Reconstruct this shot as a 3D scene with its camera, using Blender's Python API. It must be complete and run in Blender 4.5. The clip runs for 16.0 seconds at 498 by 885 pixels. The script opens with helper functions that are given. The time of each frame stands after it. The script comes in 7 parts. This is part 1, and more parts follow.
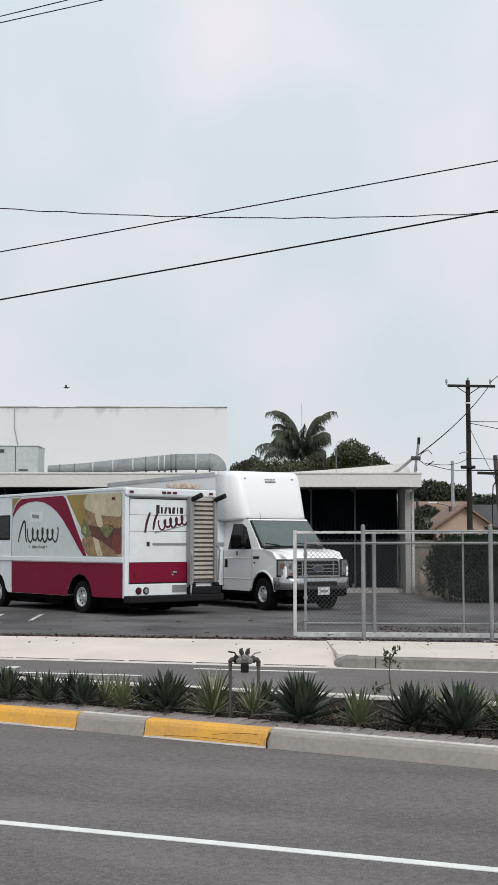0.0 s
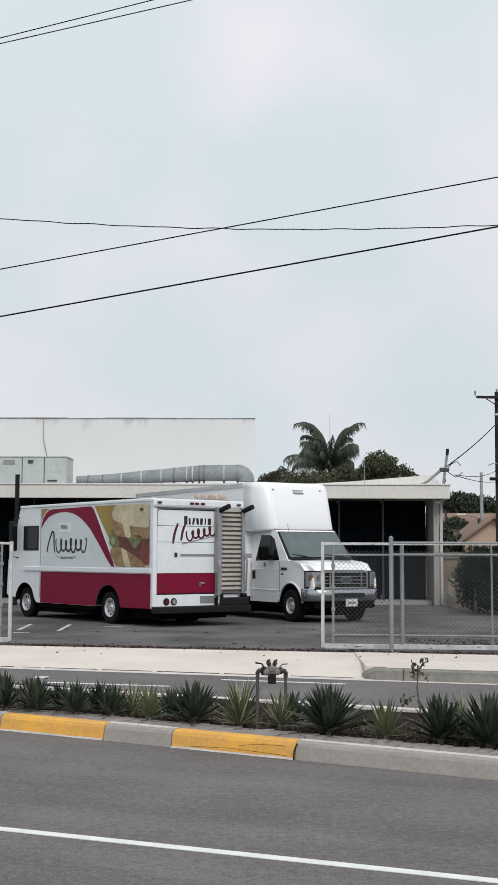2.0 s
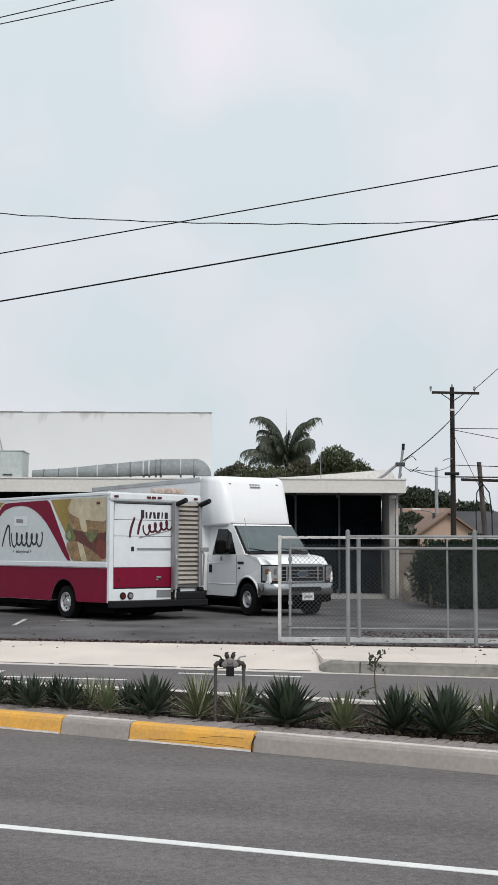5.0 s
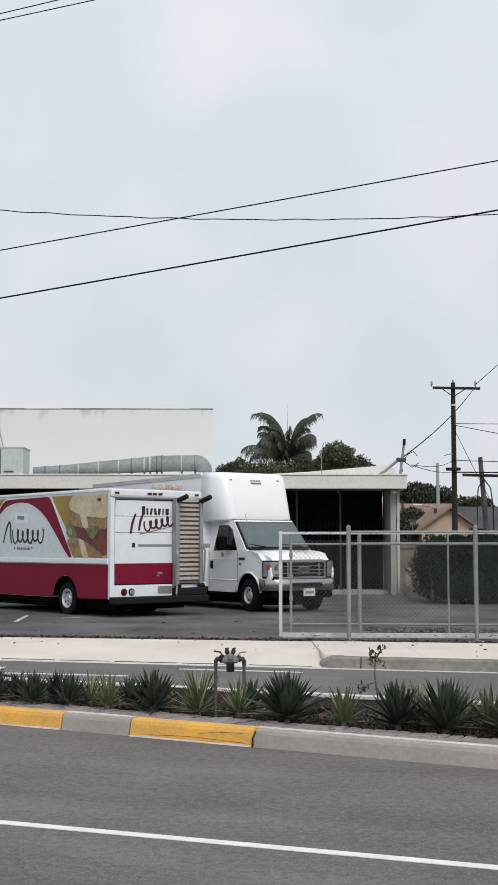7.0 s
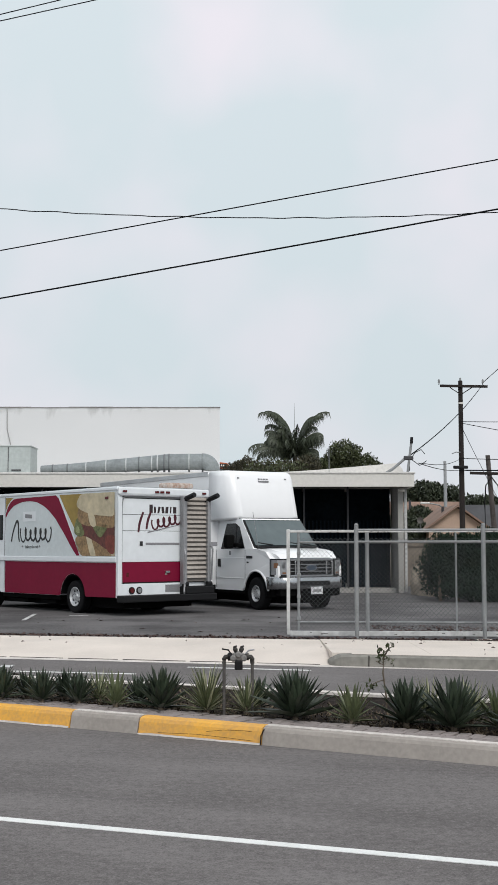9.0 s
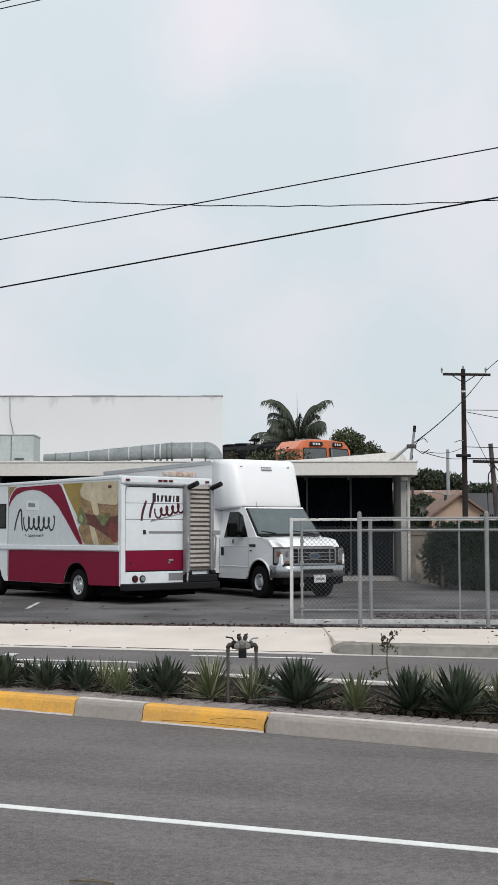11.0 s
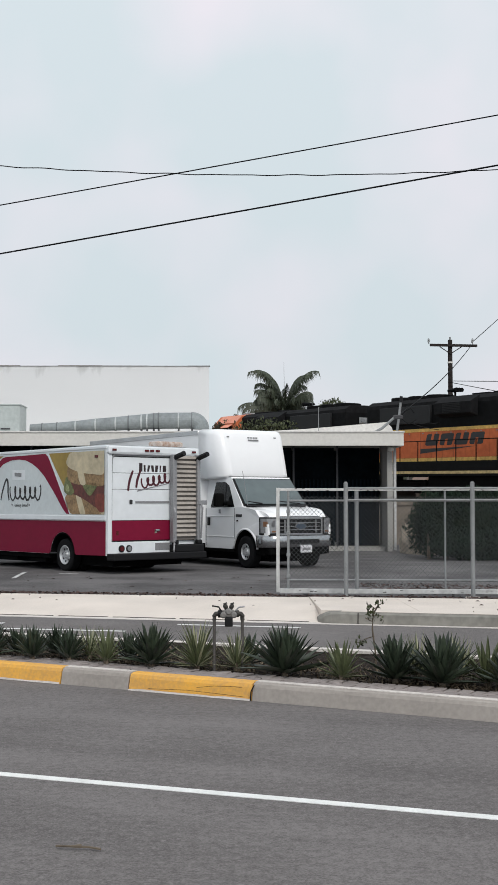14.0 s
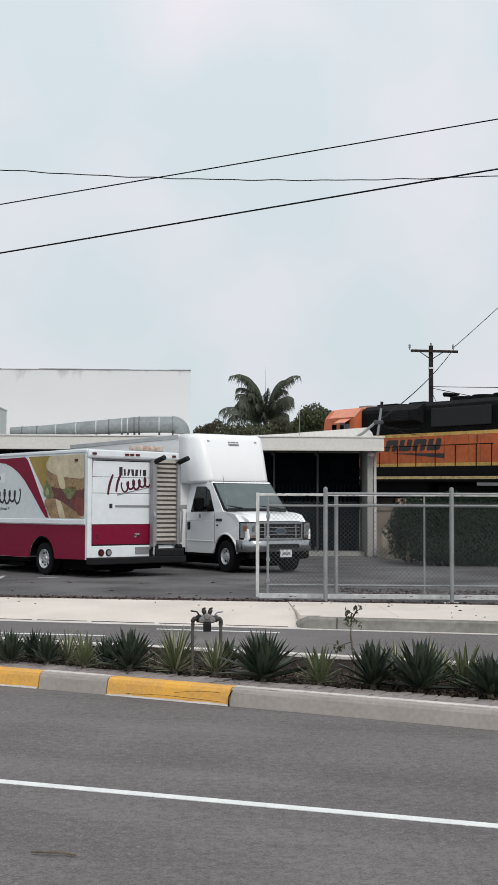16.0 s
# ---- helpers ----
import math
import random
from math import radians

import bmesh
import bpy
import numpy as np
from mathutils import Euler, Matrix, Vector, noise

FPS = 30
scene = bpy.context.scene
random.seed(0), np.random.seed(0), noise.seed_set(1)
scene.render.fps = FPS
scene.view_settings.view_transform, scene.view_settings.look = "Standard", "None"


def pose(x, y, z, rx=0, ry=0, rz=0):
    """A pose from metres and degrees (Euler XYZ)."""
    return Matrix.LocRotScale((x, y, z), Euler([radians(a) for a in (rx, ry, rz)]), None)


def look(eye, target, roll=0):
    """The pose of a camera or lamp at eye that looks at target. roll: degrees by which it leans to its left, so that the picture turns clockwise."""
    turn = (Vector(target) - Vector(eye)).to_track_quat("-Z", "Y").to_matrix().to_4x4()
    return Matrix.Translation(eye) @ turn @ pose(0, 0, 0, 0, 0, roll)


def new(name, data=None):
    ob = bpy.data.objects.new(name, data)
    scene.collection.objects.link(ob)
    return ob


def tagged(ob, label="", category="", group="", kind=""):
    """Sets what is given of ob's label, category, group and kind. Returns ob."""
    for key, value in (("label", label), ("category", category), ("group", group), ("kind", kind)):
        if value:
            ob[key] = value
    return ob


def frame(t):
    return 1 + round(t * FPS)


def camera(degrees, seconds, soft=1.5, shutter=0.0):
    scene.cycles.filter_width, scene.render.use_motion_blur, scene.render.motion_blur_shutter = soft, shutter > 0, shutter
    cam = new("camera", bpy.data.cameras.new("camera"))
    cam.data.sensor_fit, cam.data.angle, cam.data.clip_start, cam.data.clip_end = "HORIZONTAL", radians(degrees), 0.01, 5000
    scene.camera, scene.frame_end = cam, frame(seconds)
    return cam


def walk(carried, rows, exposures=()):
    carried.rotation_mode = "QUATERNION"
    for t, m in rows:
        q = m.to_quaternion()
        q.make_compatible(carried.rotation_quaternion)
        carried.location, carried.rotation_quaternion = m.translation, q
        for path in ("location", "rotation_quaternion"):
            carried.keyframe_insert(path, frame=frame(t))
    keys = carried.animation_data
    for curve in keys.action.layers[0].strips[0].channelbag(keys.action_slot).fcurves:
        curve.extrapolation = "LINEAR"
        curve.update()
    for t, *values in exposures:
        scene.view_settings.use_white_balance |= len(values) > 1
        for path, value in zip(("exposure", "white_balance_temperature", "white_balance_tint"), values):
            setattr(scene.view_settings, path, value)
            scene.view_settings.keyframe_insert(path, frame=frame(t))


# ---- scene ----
cam = camera(22.9, 16.0, soft=1.5)
# seconds, x, y, z, yaw, pitch, roll
PATH = [
    (0, 0.000, -0.000, 1.700, 0.000, 4.720, 0.000),
    (0.5, 0.005, -0.006, 1.705, 0.244, 4.698, 0.058),
    (1, 0.009, -0.010, 1.698, 0.572, 4.841, 0.010),
    (1.5, 0.012, -0.010, 1.695, 1.008, 5.039, -0.059),
    (2, 0.004, -0.011, 1.697, 1.295, 5.241, -0.205),
    (2.5, 0.001, -0.004, 1.687, 1.368, 5.394, -0.328),
    (3, -0.004, -0.009, 1.685, 1.101, 5.523, -0.345),
    (3.5, -0.005, -0.021, 1.681, 0.562, 5.579, -0.298),
    (4, -0.014, -0.024, 1.685, -0.081, 5.435, -0.365),
    (4.5, -0.021, -0.016, 1.681, -0.700, 5.176, -0.244),
    (7, -0.002, -0.010, 1.674, -0.673, 4.827, 0.015),
    (7.5, -0.010, -0.019, 1.677, -0.462, 4.805, -0.039),
    (8, -0.011, -0.015, 1.672, -0.342, 4.787, 0.025),
    (8.5, -0.006, -0.005, 1.669, -0.293, 4.759, 0.074),
    (9, -0.009, -0.014, 1.670, -0.336, 4.756, 0.077),
    (11.5, -0.021, -0.005, 1.666, -0.198, 3.961, 0.129),
    (12, -0.023, -0.009, 1.667, -0.275, 3.686, 0.146),
    (12.5, -0.019, -0.006, 1.666, -0.438, 3.515, 0.020),
    (13, -0.013, -0.011, 1.666, -0.629, 3.319, -0.009),
    (13.5, -0.019, -0.005, 1.662, -0.776, 3.104, -0.016),
    (14, -0.018, -0.001, 1.656, -0.837, 2.859, 0.041),
    (14.5, -0.021, -0.002, 1.658, -0.932, 2.701, 0.065),
    (15, -0.017, -0.006, 1.663, -1.116, 2.711, -0.015),
    (15.5, -0.008, 0.005, 1.659, -1.371, 2.883, -0.086),
    (16, -0.004, -0.005, 1.663, -1.736, 3.060, -0.243),
]
walk(cam, [(t, pose(x, y, z, 90 + pitch, roll, yaw)) for t, x, y, z, yaw, pitch, roll in PATH])
# ---- light: bright overcast, soft sun from behind and to the side of the camera ----
world = bpy.data.worlds.new("overcast")
scene.world = world
world.use_nodes = True
wn, wl = world.node_tree.nodes, world.node_tree.links
wn.clear()
w_out = wn.new("ShaderNodeOutputWorld")
w_bg = wn.new("ShaderNodeBackground")
w_sky = wn.new("ShaderNodeTexSky")
w_sky.sky_type = 'NISHITA'
w_sky.sun_disc = False
w_sky.sun_elevation = radians(52)
w_sky.sun_rotation = radians(150)
w_scale = wn.new("ShaderNodeMix")
w_scale.data_type = 'RGBA'
w_scale.blend_type = 'MULTIPLY'
w_scale.inputs[0].default_value = 1.0
w_scale.inputs[7].default_value = (0.08, 0.08, 0.08, 1)
w_noise = wn.new("ShaderNodeTexNoise")
w_noise.inputs["Scale"].default_value = 7.0
w_noise.inputs["Detail"].default_value = 3.0
w_noise.inputs["Roughness"].default_value = 0.45
w_ramp = wn.new("ShaderNodeValToRGB")
w_ramp.color_ramp.elements[0].position = 0.42
w_ramp.color_ramp.elements[0].color = (0.69, 0.772, 0.812, 1)
w_ramp.color_ramp.elements[1].position = 0.73
w_ramp.color_ramp.elements[1].color = (0.85, 0.82, 0.88, 1)
w_mix = wn.new("ShaderNodeMix")
w_mix.data_type = 'RGBA'
w_mix.inputs[0].default_value = 0.94
wl.new(w_sky.outputs[0], w_scale.inputs[6])
w_tc = wn.new("ShaderNodeTexCoord")
w_sep = wn.new("ShaderNodeSeparateXYZ")
w_grad = wn.new("ShaderNodeMapRange")
w_grad.inputs["From Min"].default_value, w_grad.inputs["From Max"].default_value = 0.02, 0.40
w_grad.inputs["To Min"].default_value, w_grad.inputs["To Max"].default_value = 0.94, 1.05
w_dull = wn.new("ShaderNodeMix")
w_dull.data_type = 'RGBA'
w_dull.blend_type = 'MULTIPLY'
w_dull.inputs[0].default_value = 1.0
wl.new(w_tc.outputs["Generated"], w_sep.inputs[0])
wl.new(w_sep.outputs["Z"], w_grad.inputs["Value"])
wl.new(w_grad.outputs[0], w_dull.inputs[7])
wl.new(w_noise.outputs["Fac"], w_ramp.inputs[0])
wl.new(w_scale.outputs[2], w_mix.inputs[6])
wl.new(w_ramp.outputs[0], w_dull.inputs[6])
wl.new(w_dull.outputs[2], w_mix.inputs[7])
wl.new(w_mix.outputs[2], w_bg.inputs["Color"])
w_bg.inputs["Strength"].default_value = 1.0
wl.new(w_bg.outputs[0], w_out.inputs[0])

sun_data = bpy.data.lights.new("sun", 'SUN')
sun_data.energy = 1.7
sun_data.angle = radians(24)
sun_data.color = (1.0, 0.97, 0.93)
sun = new("sun", sun_data)
sun.matrix_basis = look((14, -22, 36), (0, 12, 0))
scene.view_settings.exposure = 0.0
# ---- materials ----
MATS = {}


def mat(name, color, rough=0.6, metal=0.0, vary=0.12, grain=40.0, stain=2.0, bump=0.15, dark=None, coat=0.0, spec=0.5, per_object=0.0, island=0.0, glow=None, fine_gain=1.0):
    """A surface with fine grain and larger stains."""
    if name in MATS:
        return MATS[name]
    m = bpy.data.materials.new(name)
    m.use_nodes = True
    n, l = m.node_tree.nodes, m.node_tree.links
    b = n["Principled BSDF"]
    b.inputs["Roughness"].default_value = rough
    b.inputs["Metallic"].default_value = metal
    b.inputs["Coat Weight"].default_value = coat
    b.inputs["Specular IOR Level"].default_value = spec
    tc = n.new("ShaderNodeTexCoord")
    fine, wide = n.new("ShaderNodeTexNoise"), n.new("ShaderNodeTexNoise")
    fine.inputs["Scale"].default_value, fine.inputs["Detail"].default_value = grain, 4
    wide.inputs["Scale"].default_value, wide.inputs["Detail"].default_value = stain, 5
    for t in (fine, wide):
        l.new(tc.outputs["Object"], t.inputs["Vector"])
    add = n.new("ShaderNodeMath")
    add.operation = 'MULTIPLY_ADD'
    l.new(fine.outputs["Fac"], add.inputs[0])
    add.inputs[1].default_value = fine_gain
    shift = n.new("ShaderNodeMath")
    shift.operation = 'ADD'
    shift.inputs[1].default_value = (1 - fine_gain) * 0.5
    l.new(wide.outputs["Fac"], shift.inputs[0])
    l.new(shift.outputs[0], add.inputs[2])
    last = add.outputs[0]
    if per_object or island:
        src = n.new("ShaderNodeObjectInfo").outputs["Random"] if per_object else n.new("ShaderNodeNewGeometry").outputs["Random Per Island"]
        k = n.new("ShaderNodeMath")
        k.operation = 'MULTIPLY_ADD'
        l.new(src, k.inputs[0])
        k.inputs[1].default_value = per_object or island
        l.new(last, k.inputs[2])
        last = k.outputs[0]
    ramp = n.new("ShaderNodeMapRange")
    ramp.inputs["From Min"].default_value, ramp.inputs["From Max"].default_value = 0.7, 1.3 + (per_object or island)
    l.new(last, ramp.inputs["Value"])
    mix = n.new("ShaderNodeMix")
    mix.data_type = 'RGBA'
    c2 = dark or tuple(c * (1 - 2 * vary) for c in color)
    c1 = color if dark else tuple(min(1, c * (1 + vary * 0.6)) for c in color)
    mix.inputs[6].default_value, mix.inputs[7].default_value = (*c2, 1), (*c1, 1)
    l.new(ramp.outputs[0], mix.inputs[0])
    l.new(mix.outputs[2], b.inputs["Base Color"])
    if bump:
        bp = n.new("ShaderNodeBump")
        bp.inputs["Strength"].default_value, bp.inputs["Distance"].default_value = bump, 0.01
        l.new(fine.outputs["Fac"], bp.inputs["Height"])
        l.new(bp.outputs[0], b.inputs["Normal"])
    if glow:
        b.inputs["Emission Color"].default_value = (*glow[:3], 1)
        b.inputs["Emission Strength"].default_value = glow[3]
    MATS[name] = m
    return m


def glass(name, color=(0.02, 0.025, 0.03), rough=0.05):
    """Dark tinted glass that mirrors the sky."""
    return mat(name, color, rough=rough, vary=0.1, grain=3, stain=0.5, bump=0, spec=0.7)




def asphalt(name, light, dark, along, speck=0.5, patch=0.5):
    """Worn asphalt: small stones, pale specks, long wheel streaks and patches; along is the street's direction in degrees."""
    m = bpy.data.materials.new(name)
    m.use_nodes = True
    n, l = m.node_tree.nodes, m.node_tree.links
    b = n["Principled BSDF"]
    b.inputs["Roughness"].default_value = 0.93
    b.inputs["Specular IOR Level"].default_value = 0.25
    tc = n.new("ShaderNodeTexCoord")
    turn = n.new("ShaderNodeMapping")
    turn.inputs["Rotation"].default_value = (0, 0, radians(-along))
    l.new(tc.outputs["Object"], turn.inputs["Vector"])
    stretch = n.new("ShaderNodeMapping")
    stretch.inputs["Scale"].default_value = (0.22, 2.6, 1)
    l.new(turn.outputs[0], stretch.inputs["Vector"])

    def noise_of(scale, detail, rough, vec):
        t = n.new("ShaderNodeTexNoise")
        t.inputs["Scale"].default_value, t.inputs["Detail"].default_value, t.inputs["Roughness"].default_value = scale, detail, rough
        l.new(vec, t.inputs["Vector"])
        return t.outputs["Fac"]

    def ranged(v, a, b_, lo, hi):
        r_ = n.new("ShaderNodeMapRange")
        for k, x in zip(("From Min", "From Max", "To Min", "To Max"), (a, b_, lo, hi)):
            r_.inputs[k].default_value = x
        l.new(v, r_.inputs["Value"])
        return r_.outputs[0]

    def total(a, b_):
        q = n.new("ShaderNodeMath")
        q.operation = 'ADD'
        l.new(a, q.inputs[0])
        l.new(b_, q.inputs[1])
        return q.outputs[0]
    stones = noise_of(70, 3, 0.75, tc.outputs["Object"])
    grit = noise_of(17, 4, 0.8, tc.outputs["Object"])
    streak = noise_of(1.0, 5, 0.6, stretch.outputs[0])
    blot = noise_of(0.5, 4, 0.55, tc.outputs["Object"])
    specks = noise_of(24, 1, 0.4, tc.outputs["Object"])
    v = total(ranged(stones, 0.3, 0.7, -0.55, 0.55), ranged(grit, 0.3, 0.7, -0.45, 0.45))
    v = total(v, ranged(streak, 0.3, 0.7, 0.34, 0.66))
    v = total(v, ranged(blot, 0.35, 0.65, -patch * 0.4, patch * 0.4))
    v = total(v, ranged(specks, 0.70, 0.76, 0.0, speck))
    mix = n.new("ShaderNodeMix")
    mix.data_type = 'RGBA'
    mix.inputs[6].default_value, mix.inputs[7].default_value = (*dark, 1), (*light, 1)
    l.new(v, mix.inputs[0])
    l.new(mix.outputs[2], b.inputs["Base Color"])
    bp = n.new("ShaderNodeBump")
    bp.inputs["Strength"].default_value, bp.inputs["Distance"].default_value = 0.25, 0.008
    l.new(stones, bp.inputs["Height"])
    l.new(bp.outputs[0], b.inputs["Normal"])
    return m


ASPHALT = asphalt("asphalt", (0.200, 0.185, 0.181), (0.098, 0.089, 0.087), -21.4, 1.0)
LOT = asphalt("lot_asphalt", (0.150, 0.142, 0.142), (0.058, 0.054, 0.055), -8.0, 0.3, 1.3)
LINE = mat("road_paint", (0.80, 0.80, 0.78), 0.7, grain=70, stain=6, vary=0.08)
CONCRETE = mat("pale_concrete", (0.70, 0.625, 0.56), 0.92, grain=60, stain=0.9, vary=0.09)
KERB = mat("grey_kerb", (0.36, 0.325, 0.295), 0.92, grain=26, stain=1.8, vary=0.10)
KERB_FAR = mat("dark_kerb_face", (0.25, 0.24, 0.215), 0.92, grain=12, stain=1.6, vary=0.15)
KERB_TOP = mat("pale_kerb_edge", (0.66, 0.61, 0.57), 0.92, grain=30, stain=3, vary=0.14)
YELLOW = mat("yellow_kerb_paint", (0.85, 0.44, 0.065), 0.8, grain=35, stain=3.5, vary=0.16, dark=(0.60, 0.33, 0.10))
PAVER = mat("grey_paver", (0.30, 0.262, 0.25), 0.9, grain=60, stain=4, vary=0.15, per_object=0.5)
MULCH = mat("mulch", (0.034, 0.026, 0.022), 0.95, spec=0.08, grain=60, stain=9, vary=0.4, bump=1.0)
DIRT = mat("dry_dirt", (0.30, 0.25, 0.20), 0.95, grain=20, stain=1, vary=0.3, bump=0.8)
BALLAST = mat("ballast", (0.22, 0.20, 0.19), 0.95, grain=30, stain=1, vary=0.35, bump=1.0)
LITTER = mat("leaf_litter", (0.095, 0.058, 0.050), 0.9, grain=30, vary=0.35, island=0.8)
GROUND = mat("far_ground", (0.16, 0.15, 0.11), 0.95, grain=4, stain=0.1, vary=0.3)
AGAVE = mat("agave_leaf", (0.066, 0.088, 0.056), 0.34, grain=12, stain=3, vary=0.25, per_object=1.1, dark=(0.009, 0.015, 0.010))
AGAVE_PALE = mat("pale_agave_leaf", (0.112, 0.132, 0.062), 0.5, grain=12, stain=3, vary=0.25, per_object=0.7)
DRY_LEAF = mat("dry_leaf", (0.40, 0.40, 0.26), 0.7, grain=12, vary=0.2, per_object=0.6)
LEAF = mat("tree_leaf", (0.066, 0.080, 0.028), 0.55, grain=6, stain=0.6, vary=0.35, island=0.9, bump=0)
LEAF_DARK = mat("dark_leaf", (0.040, 0.053, 0.026), 0.6, grain=6, stain=0.6, vary=0.35, island=0.9, bump=0)
BROWN_LEAF = mat("brown_green_leaf", (0.068, 0.062, 0.032), 0.6, grain=6, stain=0.6, vary=0.35, island=0.9, bump=0)
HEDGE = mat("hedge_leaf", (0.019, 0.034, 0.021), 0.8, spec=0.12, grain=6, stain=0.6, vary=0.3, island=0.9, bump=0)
PALM = mat("palm_frond", (0.062, 0.076, 0.046), 0.55, grain=6, stain=0.6, vary=0.3, island=0.8, bump=0)
BARK = mat("bark", (0.14, 0.11, 0.08), 0.9, grain=20, vary=0.3, bump=0.6)
WOOD_POLE = mat("creosoted_wood", (0.022, 0.016, 0.014), 0.9, grain=18, stain=2, vary=0.3, bump=0.4)
WIRE = mat("cable", (0.010, 0.011, 0.012), 0.8, bump=0, spec=0.1)
GALV = mat("galvanised_steel", (0.27, 0.28, 0.285), 0.6, 0.25, grain=30, stain=3, vary=0.15)
GALV_PAINT = mat("peeling_white_paint", (0.55, 0.55, 0.545), 0.65, 0.0, grain=10, stain=5, vary=0.12)
WIRE_MESH = mat("chain_link_wire", (0.085, 0.09, 0.094), 0.6, 0.2, bump=0, spec=0.2)
DUCT = mat("duct_metal", (0.25, 0.275, 0.28), 0.6, 0.1, grain=10, stain=1.5, vary=0.15)
DUCT_BAND = mat("duct_band", (0.50, 0.52, 0.52), 0.5, 0.2)
HVAC = mat("hvac_cabinet", (0.45, 0.49, 0.48), 0.55, 0.1, grain=8, stain=1.2, vary=0.1)
STUCCO_WHITE = mat("white_stucco", (0.68, 0.683, 0.688), 0.9, grain=25, stain=0.25, vary=0.03, bump=0.04)


def run_stains(m, top, reach):
    """Dirty water runs that start at the parapet and fade downwards."""
    n, l = m.node_tree.nodes, m.node_tree.links
    b = n["Principled BSDF"]
    clean = b.inputs["Base Color"].links[0].from_socket
    tc = n.new("ShaderNodeTexCoord")
    tall = n.new("ShaderNodeMapping")
    tall.inputs["Scale"].default_value = (1.1, 1.1, 0.35)
    runs = n.new("ShaderNodeTexNoise")
    runs.inputs["Scale"].default_value, runs.inputs["Detail"].default_value, runs.inputs["Roughness"].default_value = 1.0, 6, 0.65
    sep = n.new("ShaderNodeSeparateXYZ")
    near = n.new("ShaderNodeMapRange")
    near.inputs["From Min"].default_value, near.inputs["From Max"].default_value = top - reach, top
    near.inputs["To Min"].default_value, near.inputs["To Max"].default_value = -0.14, 0.12
    add = n.new("ShaderNodeMath")
    add.operation = 'ADD'
    cut = n.new("ShaderNodeMapRange")
    cut.inputs["From Min"].default_value, cut.inputs["From Max"].default_value = 0.56, 0.76
    cut.inputs["To Max"].default_value = 0.5
    mix = n.new("ShaderNodeMix")
    mix.data_type = 'RGBA'
    mix.inputs[7].default_value = (0.20, 0.195, 0.185, 1)
    l.new(tc.outputs["Object"], tall.inputs["Vector"])
    l.new(tall.outputs[0], runs.inputs["Vector"])
    l.new(tc.outputs["Object"], sep.inputs[0])
    l.new(sep.outputs["Z"], near.inputs["Value"])
    l.new(runs.outputs["Fac"], add.inputs[0])
    l.new(near.outputs[0], add.inputs[1])
    l.new(add.outputs[0], cut.inputs["Value"])
    l.new(cut.outputs[0], mix.inputs[0])
    l.new(clean, mix.inputs[6])
    l.new(mix.outputs[2], b.inputs["Base Color"])


run_stains(STUCCO_WHITE, 7.04, 0.75)
STAIN = mat("water_stain", (0.26, 0.25, 0.24), 0.9, grain=14, stain=3, vary=0.2)
FASCIA = mat("cream_fascia", (0.70, 0.675, 0.63), 0.8, grain=10, stain=0.6, vary=0.06)
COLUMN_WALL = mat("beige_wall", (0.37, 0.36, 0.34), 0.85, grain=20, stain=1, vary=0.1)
ROOF_WHITE = mat("white_roofing", (0.72, 0.70, 0.67), 0.8, grain=10, stain=0.7, vary=0.1)
# near-black albedo puts the shade under the canopy into the colour
SCREEN = mat("canopy_shade_screen", (0.004, 0.007, 0.010), 0.9, spec=0.06, grain=8, stain=1, vary=0.3)
DARK_STEEL = mat("dark_steel", (0.06, 0.06, 0.065), 0.6, 0.3)
WHITE_PAINT = mat("white_vehicle_paint", (0.78, 0.81, 0.83), 0.35, grain=6, stain=1.0, vary=0.035, bump=0.02, coat=0.3)
FORD_WHITE = mat("white_cab_paint", (0.87, 0.87, 0.875), 0.3, grain=5, stain=0.6, vary=0.012, bump=0.02, coat=0.5)
MAROON = mat("maroon_vinyl", (0.205, 0.006, 0.033), 0.5, grain=8, stain=0.9, vary=0.06, bump=0.0, spec=0.18)
PANEL_GREY = mat("pale_grey_vinyl", (0.66, 0.71, 0.72), 0.45, grain=10, stain=1.0, vary=0.05, bump=0.02)
GOLD = mat("olive_gold_vinyl", (0.34, 0.23, 0.045), 0.45, grain=10, vary=0.1)
BREAD = mat("bread_print", (0.62, 0.53, 0.36), 0.5, grain=7, stain=2, vary=0.15)
CRUST = mat("crust_print", (0.36, 0.23, 0.11), 0.5, grain=18, stain=5, vary=0.3)
LETTUCE = mat("lettuce_print", (0.20, 0.22, 0.085), 0.5, grain=18, stain=6, vary=0.3)
TOMATO = mat("tomato_print", (0.22, 0.045, 0.03), 0.5, grain=14, stain=5, vary=0.3)
MEAT = mat("meat_print", (0.15, 0.04, 0.03), 0.5, grain=14, stain=5, vary=0.3)
BLACK_PRINT = mat("black_print", (0.02, 0.02, 0.022), 0.5, bump=0)
GREY_PRINT = mat("grey_print", (0.25, 0.25, 0.26), 0.5, bump=0)
BLACK_PLASTIC = mat("black_plastic", (0.008, 0.008, 0.009), 0.6, spec=0.25)
UNDERBODY = mat("underbody", (0.006, 0.006, 0.006), 0.95, spec=0.05)
RUBBER = mat("tyre_rubber", (0.010, 0.010, 0.011), 0.9, grain=50, spec=0.15)
RIM = mat("wheel_rim", (0.62, 0.63, 0.64), 0.4, 0.4)
CHROME = mat("chrome", (0.44, 0.45, 0.46), 0.2, 0.95, vary=0.06, bump=0)
ALU = mat("ramp_aluminium", (0.44, 0.395, 0.35), 0.5, 0.25, grain=14, vary=0.12)
STEEL_GREY = mat("grey_steel_frame", (0.35, 0.35, 0.36), 0.5, 0.5)
